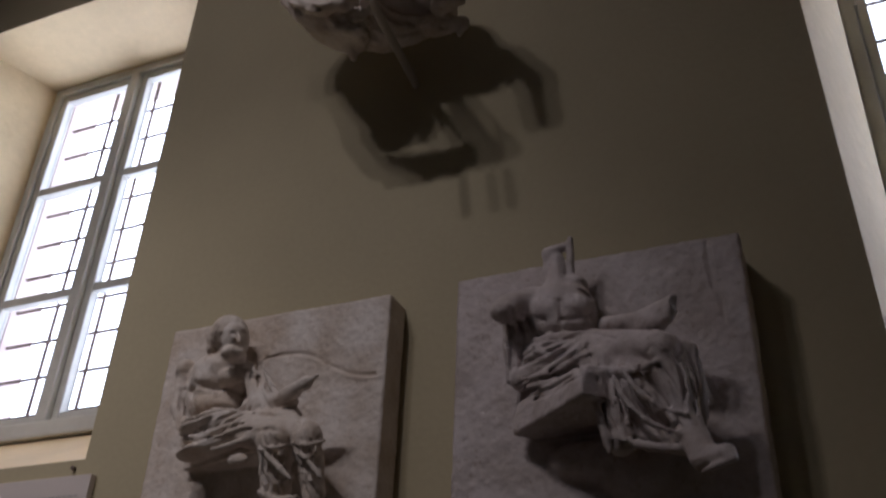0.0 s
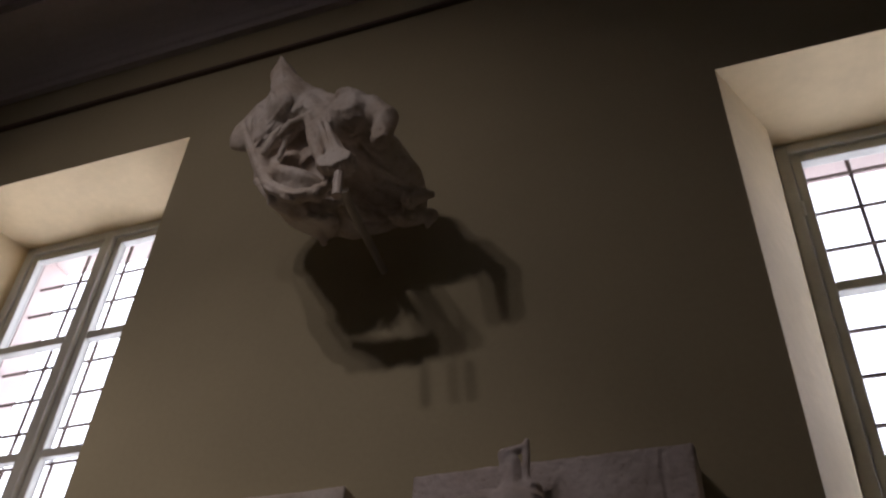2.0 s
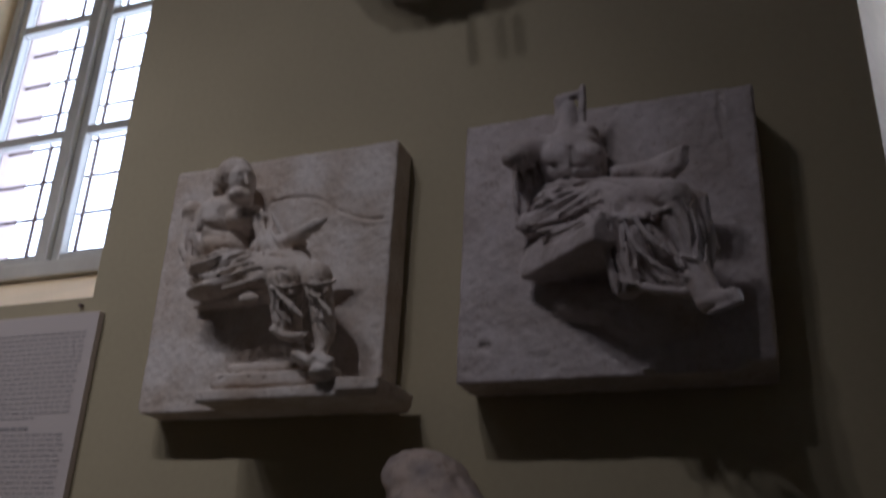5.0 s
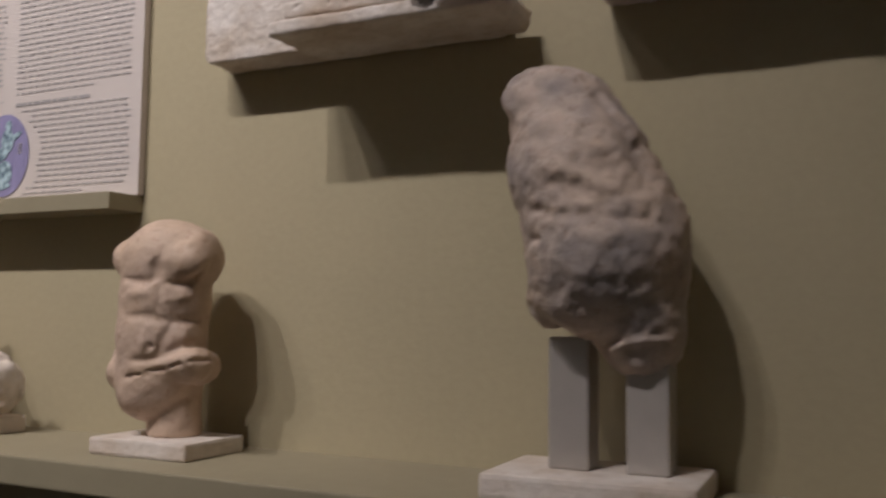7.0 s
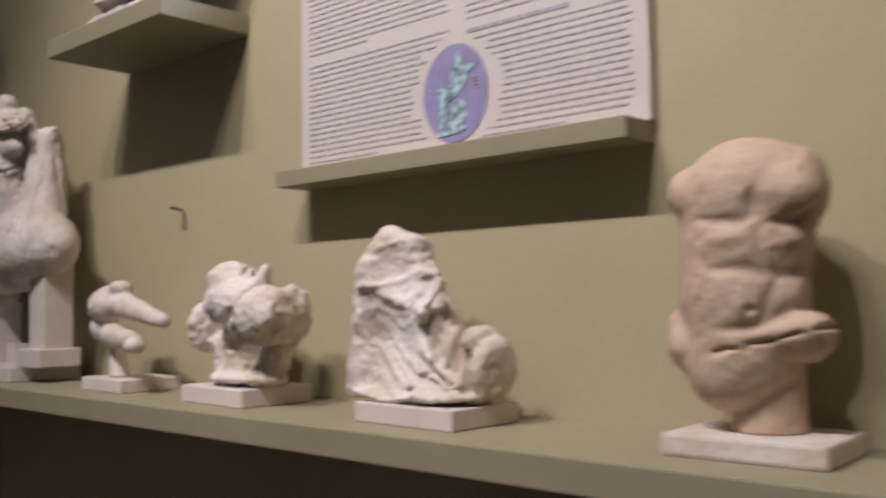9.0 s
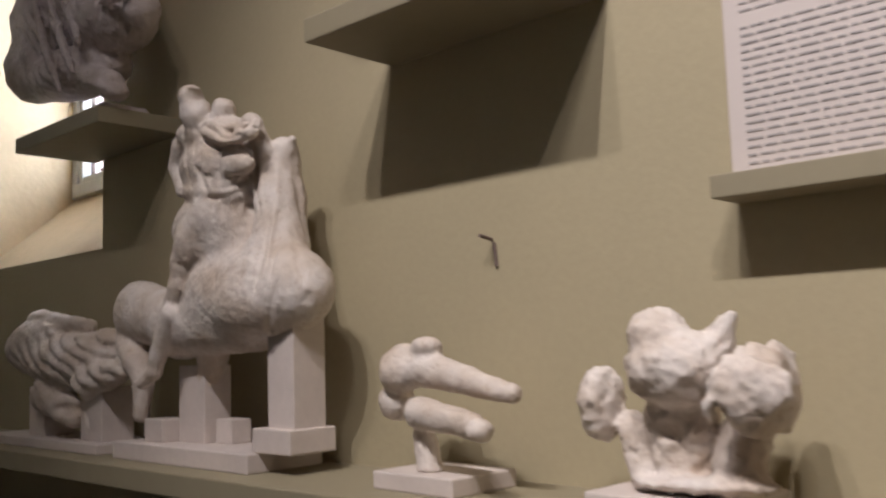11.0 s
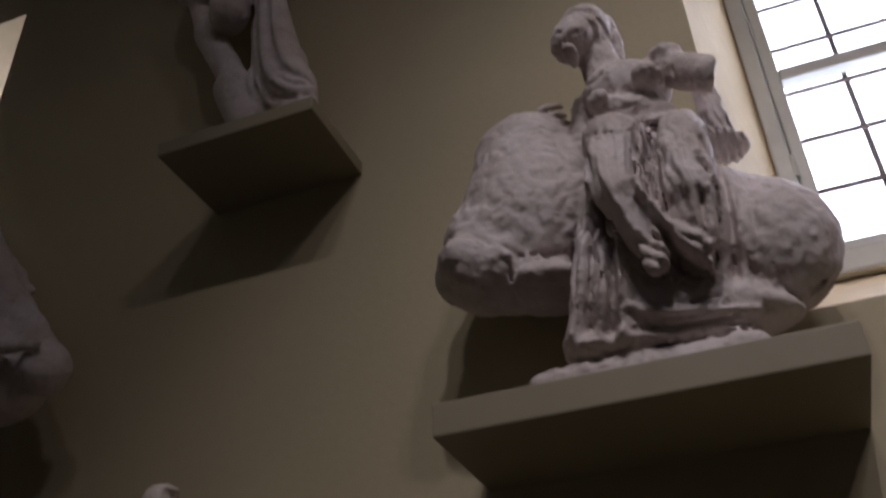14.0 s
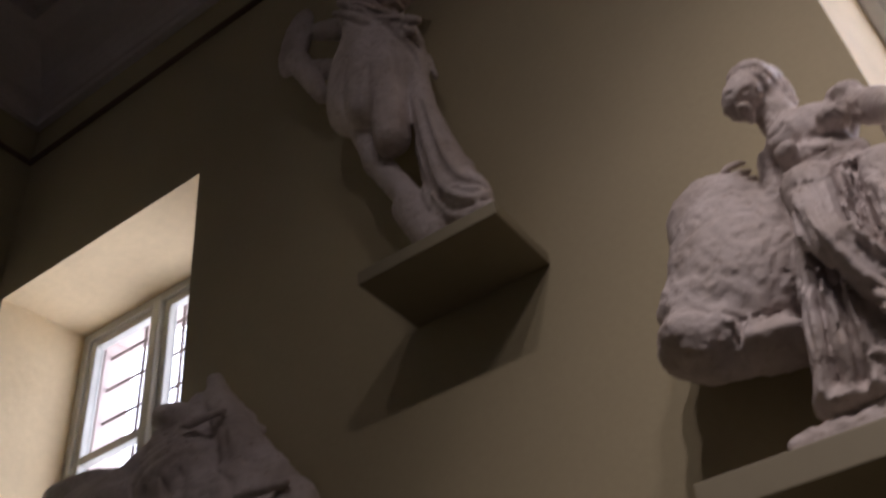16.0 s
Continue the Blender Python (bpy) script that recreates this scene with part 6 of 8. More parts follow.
def carve_crouching_statue():
    c = Carving((-3.542, -0.293, 2.095), (-2.543, -0.035, 2.867), 0.0055)
    c.ball((-2.841, -0.160, 2.424), (0.186, 0.100, 0.119), (0, 8, 0), k=0.030)
    c.ball((-2.983, -0.150, 2.568), (0.146, 0.090, 0.115), (0, 8, 0), k=0.030)
    c.limb((-2.927, -0.120, 2.830), (-2.782, -0.140, 2.536), 0.022, 0.059)
    c.limb((-2.964, -0.120, 2.779), (-2.950, -0.140, 2.588), 0.035, 0.071)
    c.ball((-3.035, -0.150, 2.757), (0.060, 0.055, 0.041), (0, 10, 0))
    c.limb((-3.014, -0.150, 2.719), (-3.220, -0.160, 2.609), 0.032, 0.045)
    c.ball((-2.600, -0.180, 2.375), (0.044, 0.055, 0.054), (0, 8, 0))
    c.limb((-2.769, -0.130, 2.586), (-2.636, -0.160, 2.421), 0.030, 0.039)
    c.limb((-2.903, -0.100, 2.785), (-2.770, -0.100, 2.641), 0.017, 0.009)
    c.ball((-3.254, -0.160, 2.521), (0.224, 0.100, 0.133), (0, 8, 0), k=0.030)
    c.ball((-3.340, -0.150, 2.671), (0.178, 0.060, 0.040), (0, 8, 0))
    c.ball((-3.076, -0.150, 2.294), (0.312, 0.100, 0.081), (0, 6, 0), k=0.030)
    c.ball((-3.349, -0.150, 2.382), (0.181, 0.100, 0.124), (0, 7, 0), k=0.030)
    c.limb((-2.912, -0.200, 2.242), (-2.708, -0.220, 2.169), 0.047, 0.041)
    c.ball((-2.681, -0.220, 2.142), (0.034, 0.040, 0.027), (0, 6, 0))
    c.pleats((-3.067, -0.220, 2.391), (0.311, 0.140, 0.192), (0.55, 0, -0.84), 0.0509, 0.0120, 0.3, 361)
    c.pleats((-2.814, -0.150, 2.592), (0.178, 0.120, 0.196), (0.53, 0, -0.85), 0.0506, 0.0060, 0, 362)
    c.pleats((-3.001, -0.180, 2.622), (0.168, 0.120, 0.131), (-0.93, 0, -0.38), 0.0401, 0.0080, 0, 363)
    c.fold((-3.161, -0.255, 2.555), (-2.953, -0.260, 2.197), 0.0139, (-0.015, 0.000, 0.000))
    c.fold((-3.048, -0.255, 2.538), (-2.866, -0.260, 2.236), 0.0136, (-0.015, 0.000, 0.000))
    c.fold((-2.950, -0.250, 2.527), (-2.802, -0.265, 2.293), 0.0133, (-0.012, 0.000, 0.000))
    c.fold((-2.695, -0.260, 2.400), (-2.571, -0.240, 2.393), 0.0136, (0.000, 0.000, 0.000))
    c.fold((-2.985, -0.215, 2.671), (-2.815, -0.195, 2.673), 0.0123, (0.000, 0.000, 0.000))
    c.ball((-2.777, -0.250, 2.289), (0.065, 0.050, 0.014), (0, 7, 0), k=0.012, cut=True)
    c.block((-2.990, -0.130, 2.115), (0.210, 0.080, 0.025), r=0.020, k=0.030)
    c.ball((-2.770, -0.160, 2.398), (0.144, 0.100, 0.093), (0, 21, 0), k=0.030)
    c.limb((-2.908, -0.130, 2.775), (-2.769, -0.150, 2.566), 0.0220, 0.0382, k=0.030)
    c.stroke([(-2.959, -0.212, 2.649), (-3.034, -0.220, 2.511), (-3.071, -0.256, 2.402)], 0.0099, 0.0140)
    c.stroke([(-2.784, -0.261, 2.437), (-2.935, -0.226, 2.376), (-2.975, -0.260, 2.246)], 0.0091, 0.0140)
    c.stroke([(-2.974, -0.231, 2.429), (-3.134, -0.169, 2.401), (-2.961, -0.235, 2.250)], 0.0095, 0.0140)
    c.stroke([(-3.098, -0.220, 2.468), (-3.190, -0.207, 2.372)], 0.0099, 0.0140)
    c.stroke([(-2.851, -0.192, 2.544), (-2.715, -0.248, 2.421), (-2.759, -0.242, 2.338)], 0.0096, 0.0140)
    c.stroke([(-3.061, -0.241, 2.271), (-2.975, -0.215, 2.231), (-2.795, -0.255, 2.193)], 0.0095, 0.0140)
    c.stroke([(-3.112, -0.180, 2.782), (-2.942, -0.209, 2.660), (-2.889, -0.178, 2.640)], 0.0105, 0.0140)
    c.stroke([(-2.905, -0.222, 2.579), (-2.903, -0.269, 2.425), (-3.146, -0.187, 2.398)], 0.0096, -0.0110)
    c.stroke([(-2.748, -0.260, 2.412), (-2.817, -0.272, 2.315), (-2.975, -0.224, 2.242)], 0.0089, -0.0110)
    c.stroke([(-2.986, -0.262, 2.436), (-3.032, -0.268, 2.329)], 0.0095, -0.0110)
    c.stroke([(-2.817, -0.201, 2.669), (-2.760, -0.192, 2.530), (-2.676, -0.241, 2.385)], 0.0096, -0.0110)
    c.stroke([(-2.856, -0.245, 2.209), (-2.699, -0.259, 2.157), (-2.653, -0.232, 2.129)], 0.0089, -0.0110)
    c.stroke([(-2.673, -0.244, 2.383), (-2.658, -0.213, 2.348), (-2.680, -0.184, 2.309)], 0.0088, 0.0080)
    c.stroke([(-2.735, -0.228, 2.323), (-2.725, -0.195, 2.303)], 0.0089, 0.0080)
    c.stroke([(-2.735, -0.179, 2.528), (-2.577, -0.250, 2.393)], 0.0093, 0.0080)
    c.stroke([(-2.700, -0.259, 2.144), (-2.807, -0.180, 2.149)], 0.0052, 0.0080)
    c.stroke([(-2.668, -0.257, 2.135), (-2.767, -0.180, 2.138)], 0.0052, 0.0080)
    c.stroke([(-2.656, -0.244, 2.129), (-2.733, -0.180, 2.129)], 0.0052, 0.0080)
    c.rough(0.003, 0.03, 53)
    c.rough(0.0016, 0.012, 55)
    return c.skin("crouching_statue", MARBLE, "weathered marble group of a crouching draped figure, on a bracket", "statue")


carve_crouching_statue()


def carve_horseman_statue():
    c = Carving((-2.700, -0.310, 1.167), (-1.730, -0.050, 2.100), 0.0046)
    c.ball((-2.000, -0.190, 1.539), (0.187, 0.085, 0.108), (0, 6, 0), k=0.040)
    c.ball((-2.038, -0.210, 1.503), (0.143, 0.070, 0.078), (0, 3, 0), k=0.030)
    c.ball((-1.921, -0.170, 1.528), (0.102, 0.070, 0.088), (0, 3, 0), k=0.030)
    c.limb((-1.982, -0.170, 1.637), (-2.004, -0.150, 1.747), 0.0690, 0.0548, k=0.030)
    c.limb((-2.004, -0.150, 1.747), (-2.007, -0.145, 1.832), 0.0548, 0.0458, k=0.030)
    c.limb((-2.007, -0.145, 1.832), (-1.995, -0.145, 1.860), 0.0443, 0.0366, k=0.012)
    c.limb((-2.100, -0.150, 1.679), (-2.111, -0.140, 1.792), 0.0406, 0.0283, k=0.020)
    c.limb((-2.111, -0.140, 1.792), (-2.080, -0.140, 1.859), 0.0283, 0.0188, k=0.020)
    c.limb((-2.010, -0.160, 1.860), (-2.019, -0.165, 1.873), 0.0152, 0.0076, k=0.006)
    c.limb((-1.978, -0.145, 1.863), (-1.963, -0.145, 1.885), 0.0167, 0.0106, k=0.006)
    c.limb((-2.080, -0.170, 1.460), (-2.412, -0.160, 1.471), 0.0692, 0.0878, k=0.030)
    c.limb((-2.412, -0.160, 1.471), (-2.643, -0.150, 1.505), 0.0878, 0.0754, k=0.030)
    c.ball((-2.672, -0.150, 1.506), (0.165, 0.060, 0.094), (0, 2, 0), k=0.030)
    c.limb((-2.745, -0.160, 1.463), (-2.584, -0.200, 1.371), 0.0367, 0.0383, k=0.014)
    c.limb((-2.584, -0.200, 1.371), (-2.552, -0.200, 1.319), 0.0383, 0.0276, k=0.014)
    c.limb((-2.552, -0.200, 1.319), (-2.567, -0.200, 1.233), 0.0276, 0.0225, k=0.010)
    c.limb((-2.311, -0.140, 1.385), (-2.345, -0.140, 1.302), 0.0429, 0.0233, k=0.014)
    c.limb((-2.345, -0.140, 1.302), (-2.359, -0.140, 1.233), 0.0233, 0.0150, k=0.014)
    c.stroke([(-1.956, -0.215, 1.691), (-1.935, -0.252, 1.598), (-1.940, -0.273, 1.511)], 0.0074, 0.0070)
    c.stroke([(-1.918, -0.180, 1.660), (-1.848, -0.222, 1.579), (-1.826, -0.212, 1.493)], 0.0073, 0.0070)
    c.stroke([(-1.877, -0.253, 1.551), (-1.908, -0.256, 1.482), (-1.963, -0.212, 1.426)], 0.0071, 0.0070)
    c.stroke([(-1.973, -0.181, 1.815), (-1.952, -0.205, 1.706), (-1.928, -0.248, 1.598)], 0.0090, -0.0070)
    c.stroke([(-1.915, -0.255, 1.582), (-1.933, -0.269, 1.497), (-1.954, -0.241, 1.440)], 0.0086, -0.0070)
    c.stroke([(-1.839, -0.228, 1.550), (-1.858, -0.232, 1.480)], 0.0085, -0.0070)
    c.ball((-2.201, -0.195, 1.853), (0.152, 0.060, 0.080), (0, 8, 0), k=0.020)
    c.ball((-2.188, -0.195, 1.793), (0.138, 0.055, 0.054), (0, 7, 0), k=0.020)
    c.ball((-2.144, -0.160, 1.810), (0.062, 0.050, 0.079), (0, 7, 0), k=0.020)
    c.ball((-2.196, -0.235, 1.859), (0.078, 0.025, 0.038), (0, 8, 0), k=0.020)
    c.ball((-2.072, -0.230, 1.836), (0.073, 0.025, 0.034), (0, 8, 0), k=0.020)
    c.ball((-2.201, -0.190, 1.930), (0.177, 0.060, 0.054), (0, 11, 0), k=0.020)
    c.limb((-2.235, -0.215, 1.941), (-2.226, -0.240, 1.988), 0.0416, 0.0365, k=0.012)
    c.limb((-2.226, -0.240, 1.988), (-2.224, -0.255, 2.023), 0.0365, 0.0316, k=0.012)
    c.ball((-2.133, -0.300, 2.014), (0.080, 0.080, 0.080), k=0.003, cut=True)
    c.limb((-2.172, -0.200, 1.956), (-2.156, -0.205, 1.987), 0.0348, 0.0299, k=0.006)
    c.block((-2.159, -0.200, 2.027), (0.050, 0.100, 0.014), r=0.002, k=0.003, cut=True)
    c.limb((-2.183, -0.245, 1.929), (-2.073, -0.262, 1.887), 0.0125, 0.0136, k=0.006)
    c.limb((-2.073, -0.262, 1.887), (-1.981, -0.250, 1.889), 0.0136, 0.0133, k=0.006)
    c.limb((-1.981, -0.250, 1.889), (-1.994, -0.220, 1.922), 0.0133, 0.0119, k=0.006)
    c.limb((-2.173, -0.240, 1.950), (-2.074, -0.255, 1.912), 0.0109, 0.0106, k=0.006)
    c.limb((-2.074, -0.255, 1.912), (-2.002, -0.245, 1.911), 0.0106, 0.0104, k=0.006)
    c.limb((-2.047, -0.200, 1.931), (-2.011, -0.190, 1.858), 0.0274, 0.0212, k=0.012)
    c.limb((-2.011, -0.190, 1.858), (-2.064, -0.170, 1.798), 0.0212, 0.0185, k=0.012)
    c.limb((-2.064, -0.170, 1.798), (-2.106, -0.160, 1.726), 0.0185, 0.0219, k=0.012)
    c.limb((-2.372, -0.190, 1.937), (-2.410, -0.180, 1.885), 0.0267, 0.0237, k=0.012)
    c.limb((-2.410, -0.180, 1.885), (-2.368, -0.190, 1.815), 0.0237, 0.0200, k=0.012)
    c.stroke([(-2.169, -0.235, 1.965), (-2.052, -0.261, 1.904), (-2.027, -0.219, 1.930)], 0.0042, 0.0100)
    c.stroke([(-2.142, -0.250, 1.948), (-2.035, -0.270, 1.890), (-1.977, -0.243, 1.909)], 0.0046, -0.0090)
    c.stroke([(-2.153, -0.253, 1.934), (-2.045, -0.272, 1.885), (-1.974, -0.236, 1.904)], 0.0041, 0.0100)
    c.stroke([(-2.155, -0.258, 1.927), (-2.051, -0.265, 1.876), (-1.972, -0.238, 1.895)], 0.0049, -0.0090)
    c.stroke([(-2.151, -0.262, 1.913), (-2.111, -0.240, 1.878), (-2.009, -0.209, 1.897)], 0.0038, 0.0100)
    c.stroke([(-2.191, -0.249, 1.911), (-2.101, -0.246, 1.866), (-2.007, -0.207, 1.891)], 0.0042, -0.0090)
    c.stroke([(-2.174, -0.259, 1.873), (-2.182, -0.252, 1.805)], 0.0054, 0.0070)
    c.stroke([(-2.102, -0.250, 1.864), (-2.122, -0.243, 1.782)], 0.0053, 0.0070)
    c.stroke([(-2.015, -0.215, 1.863), (-2.055, -0.209, 1.778), (-2.085, -0.179, 1.722)], 0.0053, 0.0070)
    c.stroke([(-2.235, -0.249, 1.804), (-2.118, -0.242, 1.779), (-2.058, -0.207, 1.794)], 0.0055, 0.0070)
    c.stroke([(-2.185, -0.254, 1.824), (-2.134, -0.247, 1.808)], 0.0055, 0.0070)
    c.stroke([(-2.092, -0.239, 1.801), (-2.035, -0.233, 1.803)], 0.0053, 0.0070)
    c.ball((-2.198, -0.200, 1.784), (0.127, 0.055, 0.032), (0, 7, 0), k=0.012)
    c.ball((-2.216, -0.190, 1.727), (0.134, 0.060, 0.064), (0, 6, 0), k=0.020)
    c.stroke([(-2.198, -0.251, 1.770), (-2.199, -0.242, 1.694)], 0.0048, 0.0100)
    c.stroke([(-2.160, -0.249, 1.767), (-2.176, -0.238, 1.690)], 0.0048, -0.0090)
    c.stroke([(-2.140, -0.242, 1.758), (-2.156, -0.237, 1.694)], 0.0053, 0.0100)
    c.stroke([(-2.126, -0.243, 1.764), (-2.143, -0.226, 1.684)], 0.0054, -0.0090)
    c.stroke([(-2.100, -0.233, 1.760), (-2.132, -0.225, 1.687)], 0.0057, 0.0100)
    c.stroke([(-2.094, -0.230, 1.760), (-2.122, -0.218, 1.685)], 0.0037, -0.0090)
    c.stroke([(-2.079, -0.221, 1.759), (-2.121, -0.202, 1.676)], 0.0040, 0.0100)
    c.stroke([(-2.072, -0.205, 1.755), (-2.105, -0.194, 1.676)], 0.0053, -0.0090)
    c.ball((-2.256, -0.190, 1.699), (0.137, 0.060, 0.074), (0, 6, 0), k=0.020)
    c.ball((-2.182, -0.160, 1.662), (0.124, 0.070, 0.099), (0, 5, 0), k=0.030)
    c.ball((-2.184, -0.190, 1.534), (0.142, 0.070, 0.095), (0, 3, 0), k=0.030)
    c.limb((-2.195, -0.210, 1.731), (-2.265, -0.220, 1.666), 0.0537, 0.0481, k=0.020)
    c.limb((-2.265, -0.220, 1.666), (-2.299, -0.225, 1.620), 0.0481, 0.0371, k=0.020)
    c.limb((-2.299, -0.225, 1.624), (-2.316, -0.225, 1.564), 0.0355, 0.0324, k=0.012)
    c.limb((-2.316, -0.225, 1.564), (-2.373, -0.225, 1.493), 0.0324, 0.0279, k=0.012)
    c.limb((-2.338, -0.245, 1.491), (-2.409, -0.240, 1.387), 0.0259, 0.0214, k=0.010)
    c.limb((-2.409, -0.240, 1.387), (-2.427, -0.240, 1.346), 0.0214, 0.0182, k=0.010)
    c.limb((-2.427, -0.240, 1.346), (-2.473, -0.250, 1.318), 0.0182, 0.0150, k=0.008)
    c.stroke([(-2.483, -0.180, 1.651), (-2.260, -0.253, 1.620), (-2.220, -0.236, 1.631)], 0.0051, -0.0050)
    c.stroke([(-2.299, -0.264, 1.619), (-2.268, -0.249, 1.608), (-2.231, -0.233, 1.619)], 0.0048, 0.0050)
    c.stroke([(-2.272, -0.238, 1.585), (-2.316, -0.239, 1.515)], 0.0048, 0.0050)
    c.stroke([(-2.208, -0.254, 1.942), (-2.129, -0.242, 1.884), (-2.011, -0.208, 1.906)], 0.0076, 0.0110)
    c.stroke([(-2.168, -0.252, 1.938), (-2.045, -0.270, 1.878), (-1.978, -0.227, 1.909)], 0.0062, -0.0090)
    c.stroke([(-2.100, -0.257, 1.928), (-2.015, -0.270, 1.887), (-1.982, -0.230, 1.921)], 0.0065, 0.0110)
    c.stroke([(-2.102, -0.232, 1.936), (-1.986, -0.264, 1.891), (-1.989, -0.229, 1.928)], 0.0052, -0.0090)
    c.stroke([(-1.973, -0.246, 1.904), (-2.037, -0.200, 1.820), (-2.017, -0.214, 1.713)], 0.0072, 0.0110)
    c.stroke([(-1.976, -0.232, 1.896), (-2.044, -0.195, 1.818), (-2.020, -0.211, 1.714)], 0.0064, -0.0090)
    c.stroke([(-2.003, -0.203, 1.889), (-2.035, -0.193, 1.815), (-1.992, -0.219, 1.709)], 0.0071, 0.0110)
    c.stroke([(-1.993, -0.195, 1.874), (-2.009, -0.197, 1.803), (-1.982, -0.218, 1.709)], 0.0054, -0.0090)
    c.stroke([(-2.254, -0.248, 1.919), (-2.244, -0.258, 1.852), (-2.227, -0.253, 1.798)], 0.0064, 0.0110)
    c.stroke([(-2.211, -0.253, 1.896), (-2.186, -0.253, 1.821), (-2.160, -0.253, 1.783)], 0.0063, 0.0110)
    c.stroke([(-2.357, -0.206, 1.812), (-2.130, -0.243, 1.760), (-2.059, -0.207, 1.775)], 0.0066, 0.0110)
    c.stroke([(-1.959, -0.143, 1.841), (-1.940, -0.144, 1.740), (-1.926, -0.133, 1.649)], 0.0090, 0.0100)
    c.stroke([(-1.945, -0.202, 1.705), (-1.920, -0.236, 1.613), (-1.900, -0.260, 1.552)], 0.0088, 0.0100)
    c.rough(0.0014, 0.03, 63)
    c.rough(0.001, 0.01, 65)
    return c.skin("horseman_statue", MARBLE_WHITE, "headless cloaked marble rider on a horse fragment, on a stone mount", "statue", "carved fragments on the long shelf")


carve_horseman_statue()


def carve_reclining_fragment():
    c = Carving((-3.495, -0.277, 1.146), (-2.610, -0.068, 1.567), 0.0075)
    c.ball((-3.039, -0.170, 1.379), (0.276, 0.090, 0.090), k=0.030)
    c.ball((-3.267, -0.170, 1.425), (0.216, 0.080, 0.090))
    c.limb((-2.853, -0.200, 1.319), (-2.658, -0.200, 1.356), 0.054, 0.033)
    c.limb((-3.326, -0.150, 1.513), (-2.985, -0.150, 1.479), 0.039, 0.028)
    c.ball((-2.857, -0.150, 1.436), (0.077, 0.050, 0.039))
    c.limb((-3.122, -0.200, 1.278), (-2.958, -0.200, 1.220), 0.062, 0.040)
    c.limb((-2.907, -0.180, 1.279), (-2.867, -0.180, 1.182), 0.032, 0.027)
    c.pleats((-2.954, -0.220, 1.379), (0.432, 0.120, 0.119), (0.89, 0, -0.45), 0.0356, 0.0140, 0, 381)
    c.ball((-2.923, -0.250, 1.242), (0.084, 0.050, 0.023), cut=True)
    c.rough(0.004, 0.03, 73)
    return c.skin("reclining_fragment", MARBLE_WHITE, "weathered marble fragment of a reclining figure on a stone mount", "sculpture", "carved fragments on the long shelf")


carve_reclining_fragment()


def carve_limb_fragment():
    c = Carving((-1.647, -0.282, 1.153), (-1.272, -0.115, 1.425), 0.004)
    c.limb((-1.568, -0.170, 1.358), (-1.305, -0.170, 1.304), 0.040, 0.018)
    c.ball((-1.578, -0.180, 1.345), (0.040, 0.050, 0.045))
    c.ball((-1.603, -0.170, 1.284), (0.032, 0.040, 0.039))
    c.limb((-1.510, -0.200, 1.266), (-1.363, -0.220, 1.251), 0.031, 0.024)
    c.ball((-1.325, -0.240, 1.244), (0.021, 0.030, 0.021))
    c.ball((-1.517, -0.170, 1.391), (0.033, 0.030, 0.022))
    c.ball((-1.377, -0.240, 1.281), (0.059, 0.030, 0.005), k=0.004, cut=True)
    c.block((-1.072, -0.175, 1.312), (0.040, 0.125, 0.034), r=0.002, k=0.003, cut=True)
    c.limb((-1.518, -0.180, 1.224), (-1.507, -0.180, 1.150), 0.022, 0.026)
    c.rough(0.002, 0.025, 83)
    c.rough(0.001, 0.009, 85)
    return c.skin("limb_fragment", MARBLE_WHITE, "small pale marble fragment of crossed limbs on a stone base", "sculpture", "carved fragments on the long shelf")


carve_limb_fragment()


